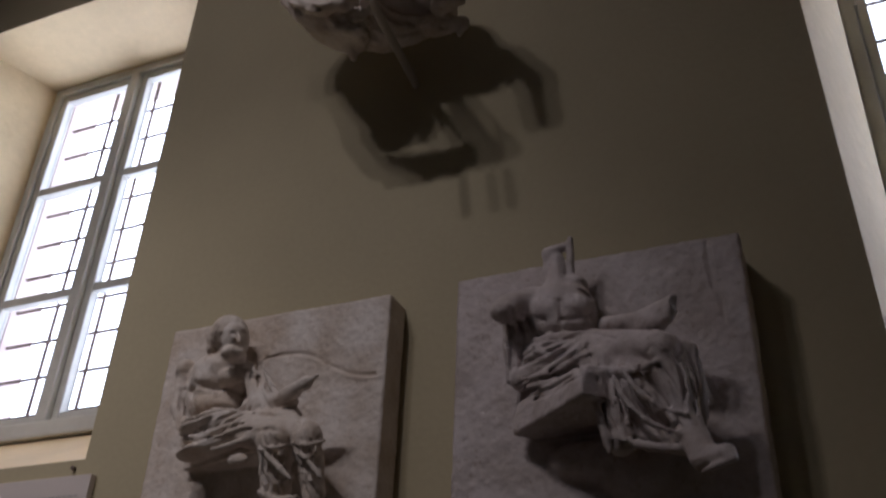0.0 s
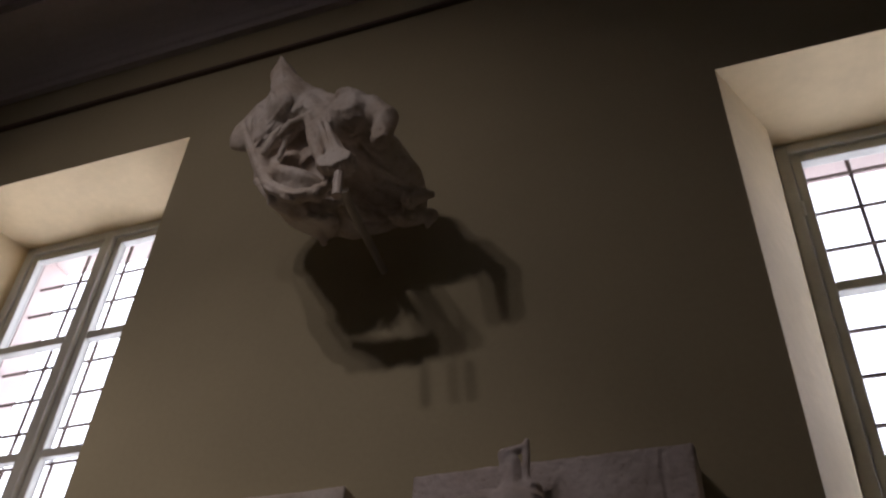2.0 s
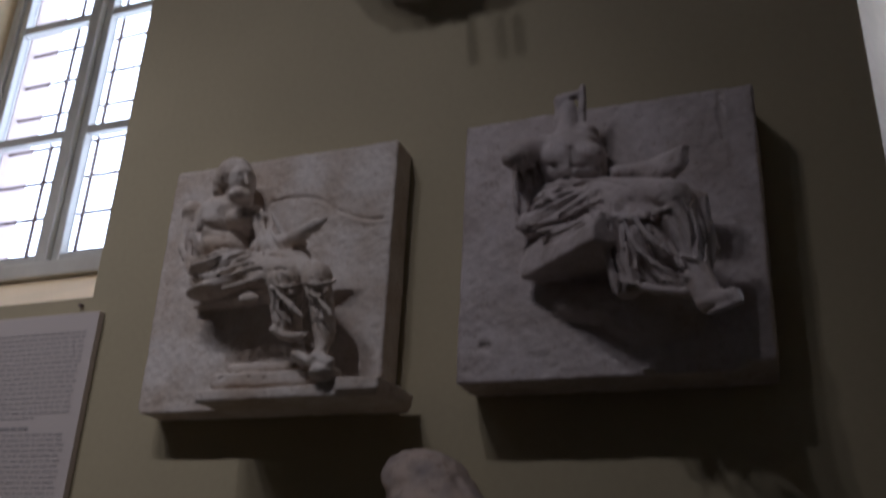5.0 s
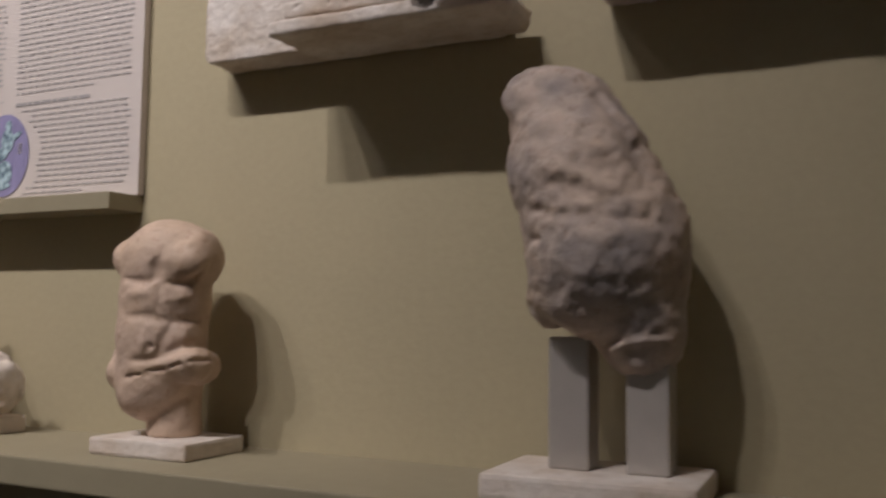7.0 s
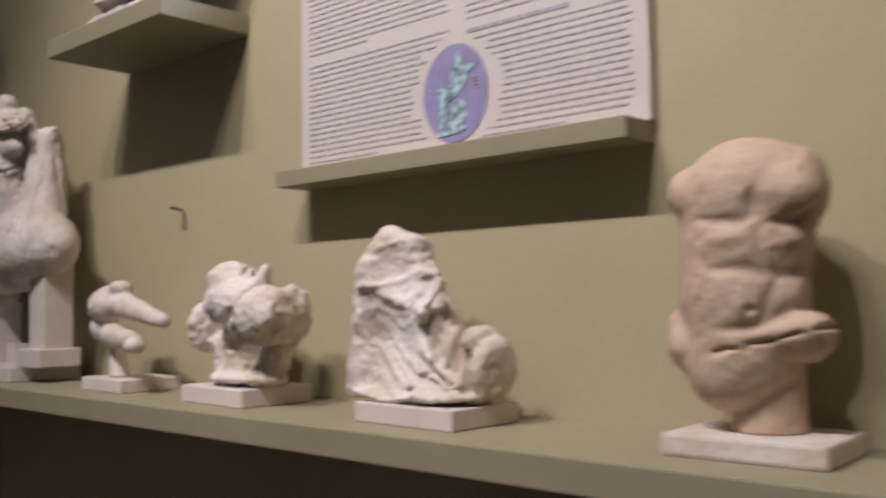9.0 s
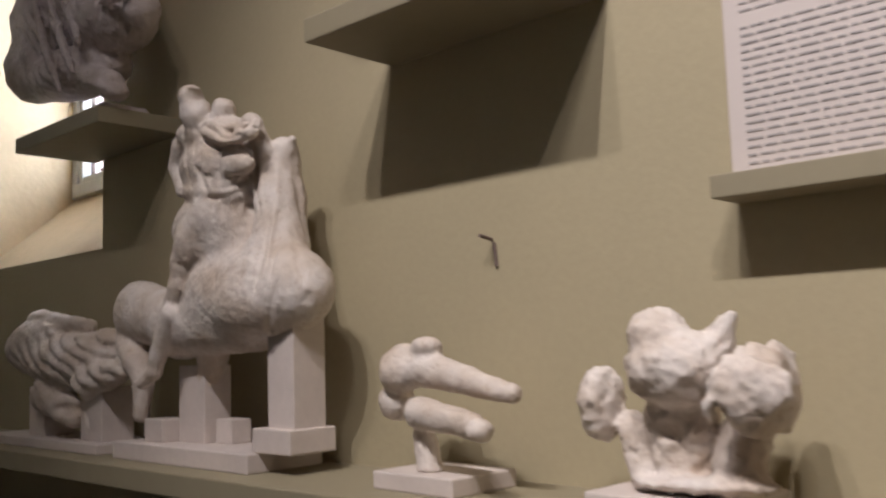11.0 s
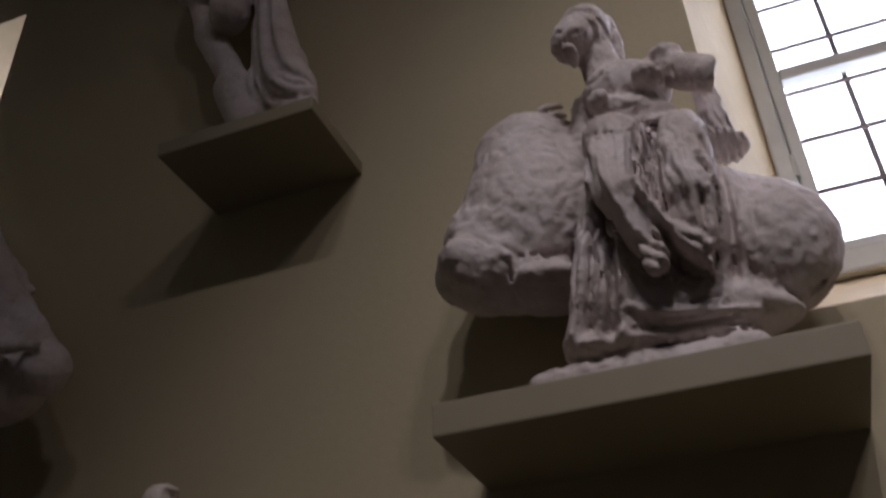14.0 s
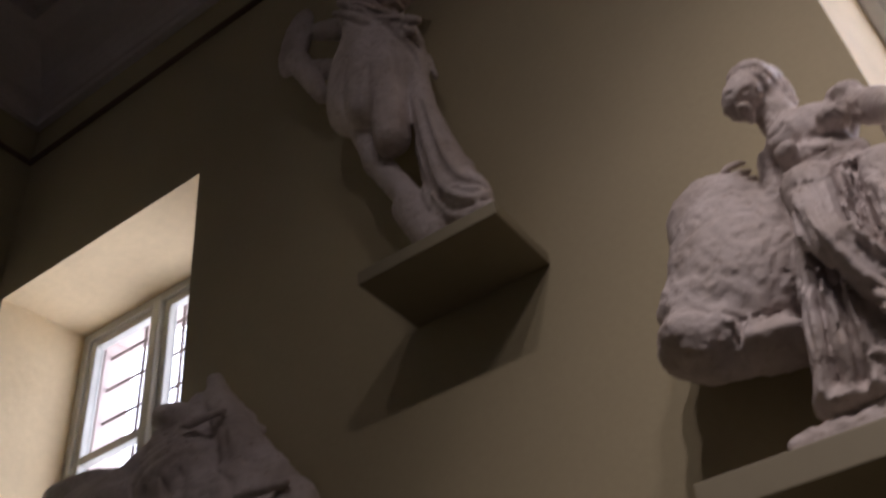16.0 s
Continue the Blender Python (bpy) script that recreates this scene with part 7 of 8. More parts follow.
def carve_torn_fragment():
    c = Carving((-1.160, -0.293, 1.157), (-0.753, -0.067, 1.462), 0.0042)
    c.ball((-0.970, -0.180, 1.348), (0.078, 0.080, 0.063))
    c.ball((-0.999, -0.180, 1.398), (0.045, 0.060, 0.043))
    c.limb((-0.911, -0.170, 1.375), (-0.880, -0.170, 1.438), 0.027, 0.009)
    c.ball((-1.117, -0.170, 1.290), (0.030, 0.050, 0.062))
    c.ball((-0.835, -0.200, 1.316), (0.048, 0.080, 0.066))
    c.ball((-0.831, -0.140, 1.319), (0.025, 0.050, 0.065))
    c.limb((-0.840, -0.120, 1.341), (-0.885, -0.130, 1.208), 0.024, 0.022)
    c.ball((-0.825, -0.250, 1.322), (0.060, 0.025, 0.043))
    c.ball((-0.869, -0.250, 1.226), (0.066, 0.090, 0.031), k=0.008, cut=True)
    c.limb((-1.072, -0.150, 1.254), (-1.033, -0.170, 1.172), 0.024, 0.028)
    c.limb((-0.889, -0.140, 1.253), (-0.887, -0.170, 1.180), 0.033, 0.041)
    c.ball((-0.938, -0.180, 1.178), (0.117, 0.060, 0.014))
    c.limb((-0.987, -0.140, 1.273), (-0.989, -0.140, 1.170), 0.058, 0.057)
    c.limb((-0.876, -0.270, 1.302), (-0.877, -0.260, 1.265), 0.008, 0.006)
    c.fold((-0.931, -0.255, 1.376), (-0.851, -0.265, 1.276), 0.0075, (0.000, 0.000, 0.000), cut=True)
    c.fold((-1.041, -0.220, 1.338), (-1.062, -0.220, 1.241), 0.0091, (0.000, 0.000, 0.000), cut=True)
    c.ball((-0.801, -0.260, 1.374), (0.031, 0.030, 0.010), (0, 21, 0), k=0.004, cut=True)
    c.ball((-0.915, -0.270, 1.344), (0.015, 0.030, 0.021), k=0.004, cut=True)
    c.block((-0.911, -0.175, 1.439), (0.048, 0.125, 0.016), (20, -25, 30), r=0.002, k=0.003, cut=True)
    c.block((-0.824, -0.175, 1.452), (0.045, 0.125, 0.018), (-35, 30, 30), r=0.002, k=0.003, cut=True)
    c.block((-0.745, -0.175, 1.431), (0.042, 0.125, 0.015), (50, 10, 30), r=0.002, k=0.003, cut=True)
    c.block((-0.670, -0.175, 1.444), (0.039, 0.125, 0.017), (-10, -40, 30), r=0.002, k=0.003, cut=True)
    c.rough(0.005, 0.022, 93)
    c.rough(0.0025, 0.009, 95)
    return c.skin("torn_fragment", MARBLE_WHITE, "jagged broken marble fragment with a hollow, on a stone base", "sculpture", "carved fragments on the long shelf")


carve_torn_fragment()


def carve_draped_fragment():
    c = Carving((-0.610, -0.267, 1.155), (-0.222, -0.073, 1.508), 0.004)
    c.limb((-0.494, -0.160, 1.453), (-0.508, -0.170, 1.407), 0.040, 0.055, k=0.020)
    c.ball((-0.445, -0.150, 1.445), (0.021, 0.040, 0.031), k=0.010)
    c.limb((-0.529, -0.165, 1.387), (-0.544, -0.170, 1.185), 0.049, 0.051, k=0.020)
    c.limb((-0.464, -0.155, 1.408), (-0.436, -0.165, 1.181), 0.050, 0.071, k=0.030)
    c.limb((-0.424, -0.150, 1.396), (-0.318, -0.150, 1.186), 0.024, 0.050, k=0.030)
    c.ball((-0.259, -0.140, 1.224), (0.025, 0.055, 0.057), k=0.010)
    c.ball((-0.288, -0.140, 1.272), (0.022, 0.045, 0.025), k=0.008)
    c.ball((-0.415, -0.180, 1.173), (0.160, 0.075, 0.015), k=0.010)
    c.ball((-0.399, -0.255, 1.355), (0.039, 0.055, 0.027), k=0.006, cut=True)
    c.ball((-0.291, -0.265, 1.218), (0.026, 0.045, 0.019), k=0.006, cut=True)
    c.ball((-0.244, -0.215, 1.229), (0.006, 0.045, 0.039), k=0.006, cut=True)
    c.limb((-0.410, -0.225, 1.289), (-0.352, -0.205, 1.375), 0.025, 0.018, k=0.012)
    c.ball((-0.442, -0.225, 1.322), (0.014, 0.020, 0.015), k=0.006)
    c.mark((-0.525, -0.230, 1.374), (-0.344, -0.220, 1.401), 0.0087, -0.0100, (0.000, 0.000, 0.004))
    c.mark((-0.522, -0.220, 1.436), (-0.400, -0.220, 1.446), 0.0076, 0.0060, (0.000, 0.000, -0.009))
    c.mark((-0.334, -0.220, 1.382), (-0.323, -0.220, 1.231), 0.0061, -0.0100, (0.004, 0.000, 0.000))
    c.mark((-0.320, -0.210, 1.357), (-0.293, -0.210, 1.192), 0.0061, -0.0100, (0.004, 0.000, 0.000))
    c.mark((-0.305, -0.200, 1.321), (-0.262, -0.200, 1.188), 0.0061, -0.0100, (0.004, 0.000, 0.000))
    c.mark((-0.358, -0.230, 1.322), (-0.357, -0.240, 1.241), 0.0061, -0.0100, (-0.004, 0.000, 0.000))
    c.mark((-0.322, -0.220, 1.362), (-0.305, -0.220, 1.192), 0.0071, 0.0070, (0.004, 0.000, 0.000))
    c.mark((-0.307, -0.210, 1.331), (-0.275, -0.210, 1.193), 0.0070, 0.0070, (0.004, 0.000, 0.000))
    c.mark((-0.490, -0.230, 1.322), (-0.324, -0.240, 1.178), 0.0075, 0.0070, (-0.013, 0.000, -0.013))
    c.mark((-0.427, -0.240, 1.281), (-0.301, -0.240, 1.183), 0.0073, 0.0070, (-0.010, 0.000, -0.010))
    c.mark((-0.525, -0.220, 1.278), (-0.365, -0.240, 1.173), 0.0076, 0.0070, (-0.011, 0.000, -0.011))
    c.mark((-0.506, -0.230, 1.306), (-0.344, -0.240, 1.174), 0.0075, -0.0060, (-0.013, 0.000, -0.013))
    c.mark((-0.449, -0.240, 1.291), (-0.306, -0.240, 1.180), 0.0073, -0.0060, (-0.013, 0.000, -0.013))
    c.mark((-0.396, -0.240, 1.271), (-0.290, -0.240, 1.195), 0.0072, -0.0060, (-0.008, 0.000, -0.008))
    c.mark((-0.533, -0.220, 1.322), (-0.539, -0.220, 1.180), 0.0077, -0.0060, (0.000, 0.000, 0.000))
    c.mark((-0.228, -0.190, 1.267), (-0.240, -0.190, 1.193), 0.0069, 0.0080, (0.000, 0.000, 0.000))
    c.mark((-0.203, -0.190, 1.263), (-0.198, -0.190, 1.196), 0.0058, -0.0060, (0.000, 0.000, 0.000))
    c.pleats((-0.494, -0.220, 1.257), (0.062, 0.100, 0.096), (0.26, 0, -0.96), 0.0129, 0.0050, 0, 391)
    c.ball((-0.407, -0.317, 1.424), (0.140, 0.140, 0.140), k=0.003, cut=True)
    c.ball((-0.364, -0.313, 1.298), (0.080, 0.080, 0.080), k=0.003, cut=True)
    c.ball((-0.452, -0.326, 1.273), (0.140, 0.140, 0.140), k=0.003, cut=True)
    c.stroke([(-0.491, -0.193, 1.289), (-0.438, -0.192, 1.234), (-0.334, -0.239, 1.176)], 0.0042, 0.0130)
    c.stroke([(-0.499, -0.197, 1.247), (-0.458, -0.206, 1.201), (-0.384, -0.250, 1.172)], 0.0042, 0.0130)
    c.stroke([(-0.506, -0.210, 1.214), (-0.469, -0.219, 1.185), (-0.423, -0.239, 1.163)], 0.0042, 0.0130)
    c.stroke([(-0.500, -0.215, 1.365), (-0.467, -0.200, 1.332), (-0.432, -0.199, 1.328)], 0.0042, 0.0130)
    c.stroke([(-0.471, -0.188, 1.281), (-0.419, -0.196, 1.231), (-0.326, -0.221, 1.179)], 0.0042, -0.0090)
    c.stroke([(-0.496, -0.193, 1.264), (-0.447, -0.201, 1.210), (-0.361, -0.248, 1.174)], 0.0042, -0.0090)
    c.stroke([(-0.507, -0.226, 1.373), (-0.445, -0.188, 1.385), (-0.380, -0.180, 1.412)], 0.0042, -0.0090)
    c.stroke([(-0.388, -0.165, 1.380), (-0.347, -0.166, 1.316), (-0.321, -0.193, 1.256)], 0.0041, -0.0090)
    c.stroke([(-0.349, -0.195, 1.387), (-0.302, -0.180, 1.309), (-0.293, -0.170, 1.241)], 0.0039, -0.0090)
    c.stroke([(-0.385, -0.144, 1.380), (-0.338, -0.152, 1.308), (-0.312, -0.180, 1.240)], 0.0041, 0.0090)
    c.stroke([(-0.396, -0.209, 1.206), (-0.358, -0.184, 1.214), (-0.319, -0.202, 1.204)], 0.0039, 0.0090)
    c.rough(0.0032, 0.02, 105)
    c.rough(0.0018, 0.008, 107)
    return c.skin("draped_fragment", MARBLE_WHITE, "pale marble fragment of a seated draped figure on a stone base", "sculpture", "carved fragments on the long shelf")


carve_draped_fragment()


def carve_torso_fragment():
    c = Carving((0.070, -0.255, 1.150), (0.380, -0.045, 1.600), 0.004)
    c.limb((0.222, -0.150, 1.492), (0.212, -0.150, 1.268), 0.083, 0.084, k=0.030)
    c.ball((0.224, -0.152, 1.494), (0.108, 0.068, 0.058), k=0.030)
    c.ball((0.193, -0.185, 1.490), (0.051, 0.032, 0.034), k=0.020)
    c.ball((0.293, -0.185, 1.487), (0.048, 0.032, 0.034), k=0.020)
    c.ball((0.139, -0.160, 1.499), (0.023, 0.052, 0.035), k=0.020)
    c.ball((0.311, -0.150, 1.498), (0.022, 0.055, 0.047), k=0.020)
    c.ball((0.245, -0.145, 1.540), (0.063, 0.050, 0.022), (0, 2, 0), k=0.020)
    c.ball((0.223, -0.160, 1.419), (0.091, 0.060, 0.056), k=0.035)
    c.ball((0.219, -0.165, 1.347), (0.088, 0.062, 0.057), k=0.030)
    c.limb((0.143, -0.178, 1.272), (0.319, -0.175, 1.292), 0.036, 0.032, k=0.012)
    c.limb((0.121, -0.155, 1.304), (0.175, -0.165, 1.221), 0.025, 0.030, k=0.020)
    c.ball((0.198, -0.165, 1.233), (0.054, 0.066, 0.048), k=0.020)
    c.ball((0.312, -0.145, 1.287), (0.014, 0.050, 0.034), k=0.015)
    c.limb((0.199, -0.200, 1.289), (0.325, -0.195, 1.304), 0.022, 0.019, k=0.012)
    c.ball((0.369, -0.200, 1.211), (0.025, 0.120, 0.024), k=0.008, cut=True)
    c.ball((0.318, -0.200, 1.192), (0.025, 0.120, 0.020), k=0.008, cut=True)
    c.ball((0.265, -0.200, 1.170), (0.022, 0.120, 0.010), k=0.008, cut=True)
    c.mark((0.269, -0.230, 1.511), (0.267, -0.230, 1.396), 0.0062, 0.0028, (0.000, 0.000, 0.000))
    c.mark((0.255, -0.220, 1.330), (0.256, -0.220, 1.327), 0.0044, 0.0060, (0.000, 0.000, 0.000))
    c.mark((0.202, -0.240, 1.269), (0.234, -0.240, 1.275), 0.0021, 0.0080, (0.000, 0.000, 0.000))
    c.mark((0.247, -0.240, 1.280), (0.278, -0.240, 1.287), 0.0021, 0.0080, (0.000, 0.000, 0.000))
    c.mark((0.291, -0.240, 1.290), (0.321, -0.240, 1.298), 0.0021, 0.0080, (0.000, 0.000, 0.000))
    c.mark((0.333, -0.240, 1.300), (0.362, -0.240, 1.308), 0.0020, 0.0080, (0.000, 0.000, 0.000))
    c.limb((0.241, -0.140, 1.222), (0.240, -0.140, 1.144), 0.050, 0.053, k=0.004)
    c.block((0.439, -0.160, 1.473), (0.016, 0.140, 0.051), r=0.003, k=0.005, cut=True)
    c.stroke([(0.181, -0.226, 1.455), (0.239, -0.233, 1.449), (0.268, -0.220, 1.456)], 0.0079, 0.0070)
    c.stroke([(0.281, -0.216, 1.446), (0.308, -0.196, 1.447), (0.337, -0.180, 1.472)], 0.0077, 0.0070)
    c.stroke([(0.261, -0.227, 1.491), (0.258, -0.223, 1.453)], 0.0077, 0.0070)
    c.stroke([(0.204, -0.235, 1.383), (0.251, -0.230, 1.383), (0.291, -0.205, 1.374), (0.309, -0.148, 1.379)], 0.0097, 0.0070)
    c.stroke([(0.285, -0.204, 1.371), (0.278, -0.218, 1.338), (0.265, -0.221, 1.309)], 0.0096, 0.0070)
    c.stroke([(0.212, -0.234, 1.300), (0.259, -0.223, 1.301), (0.305, -0.205, 1.319), (0.371, -0.200, 1.325)], 0.0097, 0.0070)
    c.stroke([(0.203, -0.235, 1.424), (0.251, -0.232, 1.428)], 0.0088, -0.0050)
    c.stroke([(0.282, -0.216, 1.414), (0.311, -0.184, 1.424)], 0.0086, -0.0050)
    c.stroke([(0.243, -0.235, 1.351), (0.241, -0.232, 1.318)], 0.0086, -0.0050)
    c.stroke([(0.304, -0.189, 1.357), (0.301, -0.192, 1.333)], 0.0086, -0.0050)
    c.stroke([(0.190, -0.231, 1.280), (0.276, -0.214, 1.300), (0.318, -0.134, 1.317)], 0.0088, -0.0030)
    c.stroke([(0.230, -0.217, 1.212), (0.274, -0.195, 1.234), (0.320, -0.145, 1.259)], 0.0087, -0.0030)
    c.stroke([(0.200, -0.232, 1.267), (0.214, -0.231, 1.268)], 0.0025, 0.0090)
    c.stroke([(0.240, -0.229, 1.271), (0.253, -0.223, 1.273)], 0.0025, 0.0090)
    c.stroke([(0.261, -0.218, 1.280), (0.286, -0.214, 1.286)], 0.0025, 0.0090)
    c.stroke([(0.296, -0.212, 1.293), (0.320, -0.209, 1.298)], 0.0025, 0.0090)
    c.stroke([(0.333, -0.211, 1.303), (0.345, -0.187, 1.307)], 0.0024, 0.0090)
    c.rough(0.0012, 0.04, 113)
    c.rough(0.0008, 0.012, 115)
    return c.skin("torso_fragment", MARBLE_TAN, "tan marble nude male torso without head or limbs, on a base", "statue", "carved fragments on the long shelf")


carve_torso_fragment()


def carve_leg_fragment():
    c = Carving((0.931, -0.283, 1.290), (1.239, -0.047, 1.799), 0.005)
    c.limb((1.007, -0.150, 1.729), (1.066, -0.160, 1.618), 0.055, 0.093, k=0.060)
    c.limb((1.066, -0.160, 1.618), (1.110, -0.165, 1.480), 0.094, 0.103, k=0.060)
    c.limb((1.110, -0.165, 1.480), (1.153, -0.155, 1.380), 0.098, 0.058, k=0.060)
    c.limb((1.061, -0.140, 1.712), (1.146, -0.140, 1.520), 0.057, 0.075, k=0.060)
    c.limb((1.146, -0.140, 1.520), (1.175, -0.140, 1.381), 0.072, 0.049, k=0.050)
    c.ball((1.018, -0.150, 1.740), (0.076, 0.060, 0.042), (0, 4, 0), k=0.030)
    c.ball((1.161, -0.140, 1.350), (0.055, 0.055, 0.048), k=0.030)
    c.ball((1.067, -0.160, 1.410), (0.076, 0.075, 0.044), k=0.040)
    c.mark((1.130, -0.200, 1.341), (1.217, -0.180, 1.358), 0.0052, -0.0060, (0.000, 0.000, 0.006))
    c.mark((0.999, -0.230, 1.655), (1.194, -0.200, 1.646), 0.0095, 0.0030, (0.000, 0.000, 0.006))
    c.mark((1.004, -0.240, 1.554), (1.197, -0.220, 1.532), 0.0078, 0.0030, (0.000, 0.000, -0.006))
    c.mark((1.027, -0.250, 1.506), (1.040, -0.250, 1.504), 0.0053, 0.0080, (0.000, 0.000, 0.000))
    c.mark((1.107, -0.200, 1.725), (1.185, -0.190, 1.596), 0.0062, 0.0050, (0.005, 0.000, 0.005))
    c.mark((1.053, -0.250, 1.612), (1.153, -0.240, 1.576), 0.0106, -0.0060, (0.000, 0.000, 0.000))
    c.mark((1.005, -0.240, 1.407), (1.127, -0.220, 1.313), 0.0077, 0.0060, (0.000, 0.000, 0.006))
    c.block((1.045, -0.200, 1.299), (0.048, 0.200, 0.056), (0, -38, 0), r=0.004, k=0.020, cut=True)
    c.rough(0.0035, 0.04, 123)
    c.rough(0.0025, 0.012, 125)
    return c.skin("leg_fragment", MARBLE_GREY, "grey-stained marble fragment of a bent leg on two metal posts", "sculpture", "carved fragments on the long shelf")


carve_leg_fragment()


# ---- mounts, panel and small things ----
def base(x0, x1, y0, y1, z1, label, turn=0.0, z0=1.12, material=None, bevel=0.004):
    cx, cy = (x0 + x1) / 2, (y0 + y1) / 2
    bm = box(x0 - cx, x1 - cx, y0 - cy, y1 - cy, 0.0, z1 - z0, bevel)
    ob = finish("display_base", bm, material or BASE)
    ob.matrix_world = pose(cx, cy, z0, 0, 0, turn)
    return tagged(ob, label, "plinth", "stone bases on the long shelf")


base(0.118, 0.352, -0.238, -0.065, 1.153, "whitish stone base with a chipped edge under the torso", 2, material=MARBLE_WHITE, bevel=0.006)
base(-0.515, -0.262, -0.25, -0.07, 1.158, "pale square-cut stone base under the draped fragment", -2)
base(-1.105, -0.858, -0.25, -0.06, 1.16, "pale square-cut stone base under the broken fragment", -2)
base(-1.61, -1.392, -0.235, -0.06, 1.155, "small pale stone base under the crossed limbs", -2)
mount = base(-2.62, -2.0, -0.255, -0.04, 1.165, "long pale stone base with posts under the horseman")
part("post", box(0.345, 0.44, -0.06, 0.03, 0.045, 0.37, 0.003), BASE, mount).location = (-0.02, 0, 0)
part("post_foot", box(0.29, 0.43, -0.08, 0.05, 0.045, 0.10, 0.004), BASE, mount)
part("post", box(-0.12, 0.0, -0.02, 0.06, 0.045, 0.24, 0.003), BASE, mount)
part("post_foot", box(-0.21, -0.12, -0.07, 0.0, 0.045, 0.105, 0.004), BASE, mount)
part("post_foot", box(0.02, 0.09, 0.0, 0.06, 0.045, 0.105, 0.004), BASE, mount)
mount = base(-3.5, -2.72, -0.25, -0.04, 1.148, "pale stone base with a post under the reclining fragment")
part("post", box(0.20, 0.33, -0.06, 0.04, 0.028, 0.18, 0.003), BASE, mount)
part("post", box(-0.16, -0.05, -0.06, 0.04, 0.028, 0.18, 0.003), BASE, mount)
mount = base(0.945, 1.262, -0.262, -0.05, 1.16, "rough pale stone base with two metal posts under the leg fragment", 3, material=MARBLE_WHITE, bevel=0.008)
for px in (-0.045, 0.075):
    part("post", box(px - 0.032, px + 0.032, -0.02, 0.045, 0.04, 0.24, 0.004), STEEL, mount, "dull grey metal post")

# support rod of the flying figure
ob = finish("support_rod", rod([(0.867, 0.0, 3.287), (0.926, -0.36, 3.219), (0.931, -0.40, 3.229)], 0.012, 10), STEEL)
tagged(ob, "thin metal rod holding the flying figure off the wall", "rod")
part("rod_end", rod([(0.945, -0.455, 3.152), (0.936, -0.45, 3.24)], 0.013, 10), BASE, ob, "pale stub at the rod's end")

# a bent iron hook in the wall
ob = finish("wall_hook", rod([(-1.470, -0.002, 1.552), (-1.474, -0.003, 1.600), (-1.475, -0.010, 1.608), (-1.476, -0.046, 1.614)], 0.0042, 8), IRON)
tagged(ob, "small bent iron hook fixed in the wall", "hook")

# text panel: board, printed lines in two columns, medallion with a seated figure, narrow ledge below
PX0, PX1, PZ0, PZ1, PY = -0.935, 0.0, 1.653, 2.205, -0.022
panel = tagged(new("text_panel"), "beige printed text panel with a lilac medallion, standing on a ledge", "sign")
part("board", box(PX0, PX1, PY, -0.003, PZ0, PZ1, 0.0015), BOARD, panel)
MX, MZ, MRX, MRZ = -0.445, 1.771, 0.088, 0.102


def flat(bm, x0, x1, z0, z1, y):
    v = [bm.verts.new(p) for p in ((x0, y, z0), (x1, y, z0), (x1, y, z1), (x0, y, z1))]
    bm.faces.new(v)


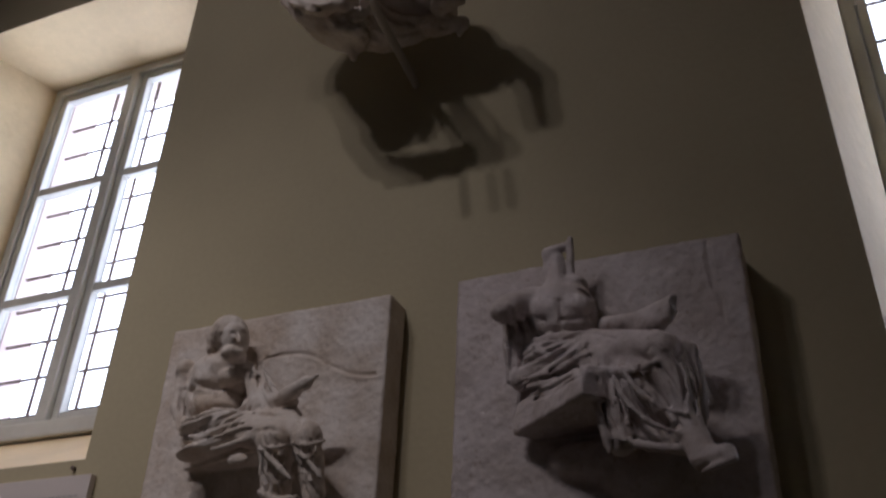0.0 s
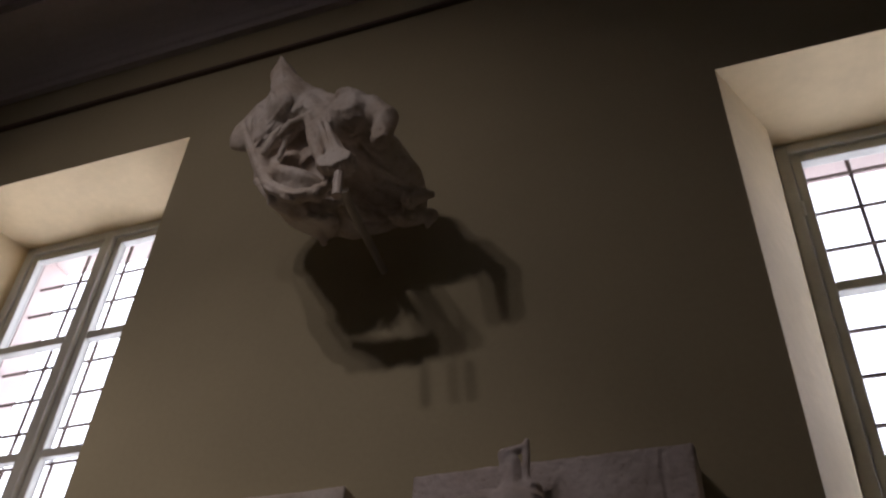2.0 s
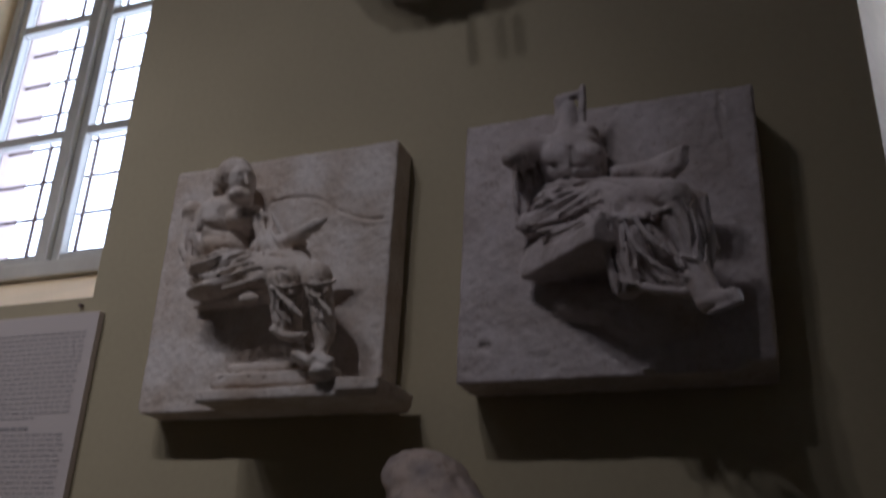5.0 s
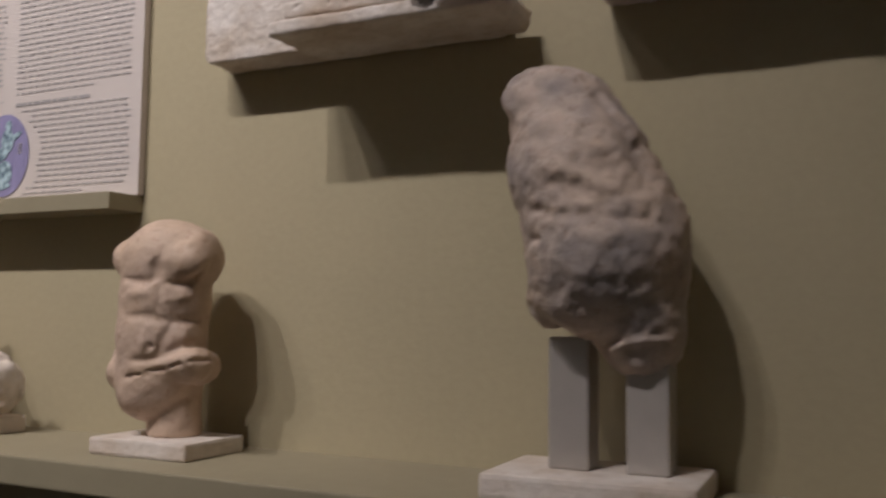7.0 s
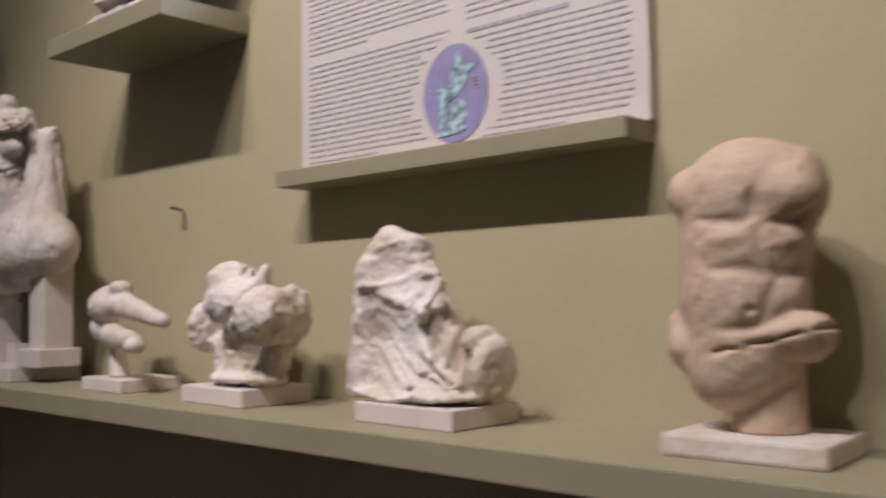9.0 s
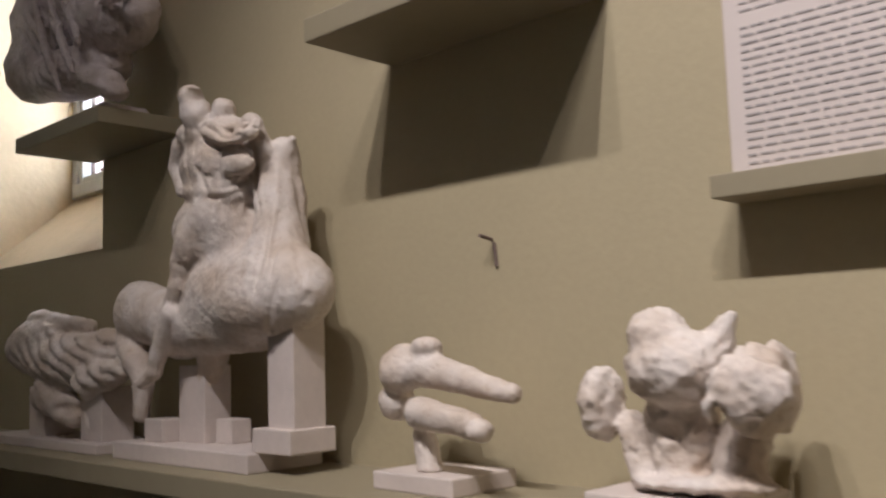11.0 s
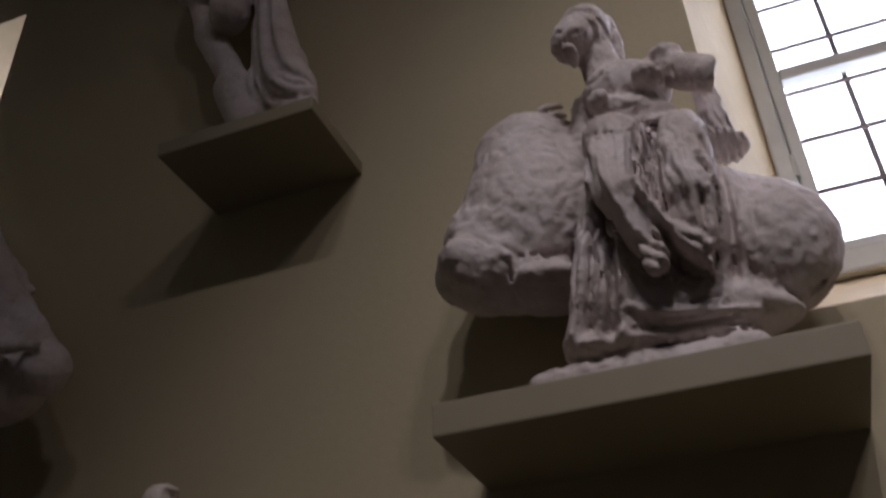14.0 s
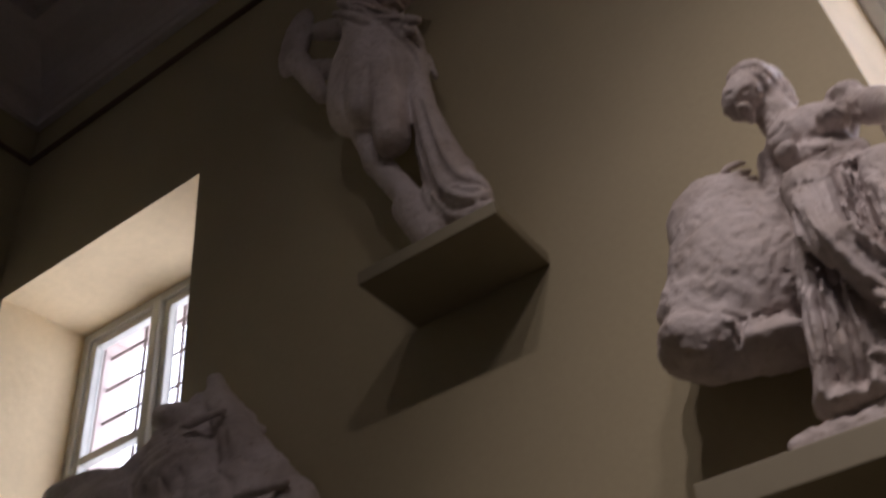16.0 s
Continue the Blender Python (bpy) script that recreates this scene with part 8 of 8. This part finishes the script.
rng = random.Random(7)
bm = bmesh.new()
bold = bmesh.new()
for x0, x1, zs in ((-0.905, -0.458, ((2.15, 1.93), (1.905, 1.672))), (-0.412, -0.03, ((2.15, 1.915), (1.876, 1.672)))):
    for hi, lo in zs:
        z = hi
        while z > lo:
            x = x0
            stop = x1 if z - 0.0135 > lo else x0 + (x1 - x0) * rng.uniform(0.4, 0.7)
            while x < stop - 0.008:
                w = min(rng.uniform(0.010, 0.036), stop - x)
                d = math.hypot((x + w / 2 - MX) / (MRX + 0.022), (z - MZ) / (MRZ + 0.016))
                if d > 1.05:
                    flat(bm, x, x + w, z - 0.0017, z + 0.0014, PY - 0.0015)
                x += w + 0.0055
            z -= 0.0135
x = -0.412
while x < -0.17:
    w = rng.uniform(0.014, 0.04)
    flat(bold, x, x + w, 1.889, 1.897, PY - 0.0015)
    x += w + 0.004
part("print", bm, INK, panel, "rows of small grey print")
part("heading", bold, INK, panel, "one bold line of print")
bm = bmesh.new()
ring = [bm.verts.new((MX + MRX * math.cos(a), PY - 0.002, MZ + MRZ * math.sin(a))) for a in [2 * math.pi * k / 48 for k in range(48)]]
bm.faces.new(ring)
med = part("medallion", bm, LILAC, panel, "oval lilac medallion")
bm = bmesh.new()


def blob(bm, cx, cz, rx, rz, tilt=0.0):
    t = radians(tilt)
    v = []
    for k in range(18):
        a = 2 * math.pi * k / 18
        u, w = rx * math.cos(a), rz * math.sin(a)
        v.append(bm.verts.new((MX + cx + u * math.cos(t) - w * math.sin(t), PY - 0.0035 - 0.00005 * len(bm.faces), MZ + cz + u * math.sin(t) + w * math.cos(t))))
    bm.faces.new(v)


for q in ((0.014, 0.072, 0.011, 0.014), (0.012, 0.035, 0.022, 0.030), (0.040, 0.045, 0.022, 0.007, 25), (-0.012, 0.002, 0.034, 0.016, 20), (-0.044, 0.012, 0.020, 0.004, -8), (-0.032, -0.035, 0.012, 0.036, -8), (0.006, -0.045, 0.026, 0.032), (-0.01, -0.078, 0.040, 0.008, 6)):
    blob(bm, *q)
part("seated_figure", bm, COIN, med, "pale blue coin picture of a seated figure")
bm = bmesh.new()
for k in range(4):
    flat(bm, MX + 0.050, MX + 0.064, MZ + 0.002 + k * 0.007, MZ + 0.005 + k * 0.007, PY - 0.0035)
part("coin_letters", bm, INK, med)
tagged(finish("panel_ledge", box(-0.938, -0.004, -0.10, 0.0, 1.614, 1.6515, 0.002), SHELF), "narrow olive-painted ledge under the text panel", "ledge")
ob = finish("panel_screw", rod([(-0.085, -0.001, 2.232), (-0.085, -0.012, 2.232)], 0.006, 8), IRON)
tagged(ob, "small dark screw head in the wall above the panel", "screw")
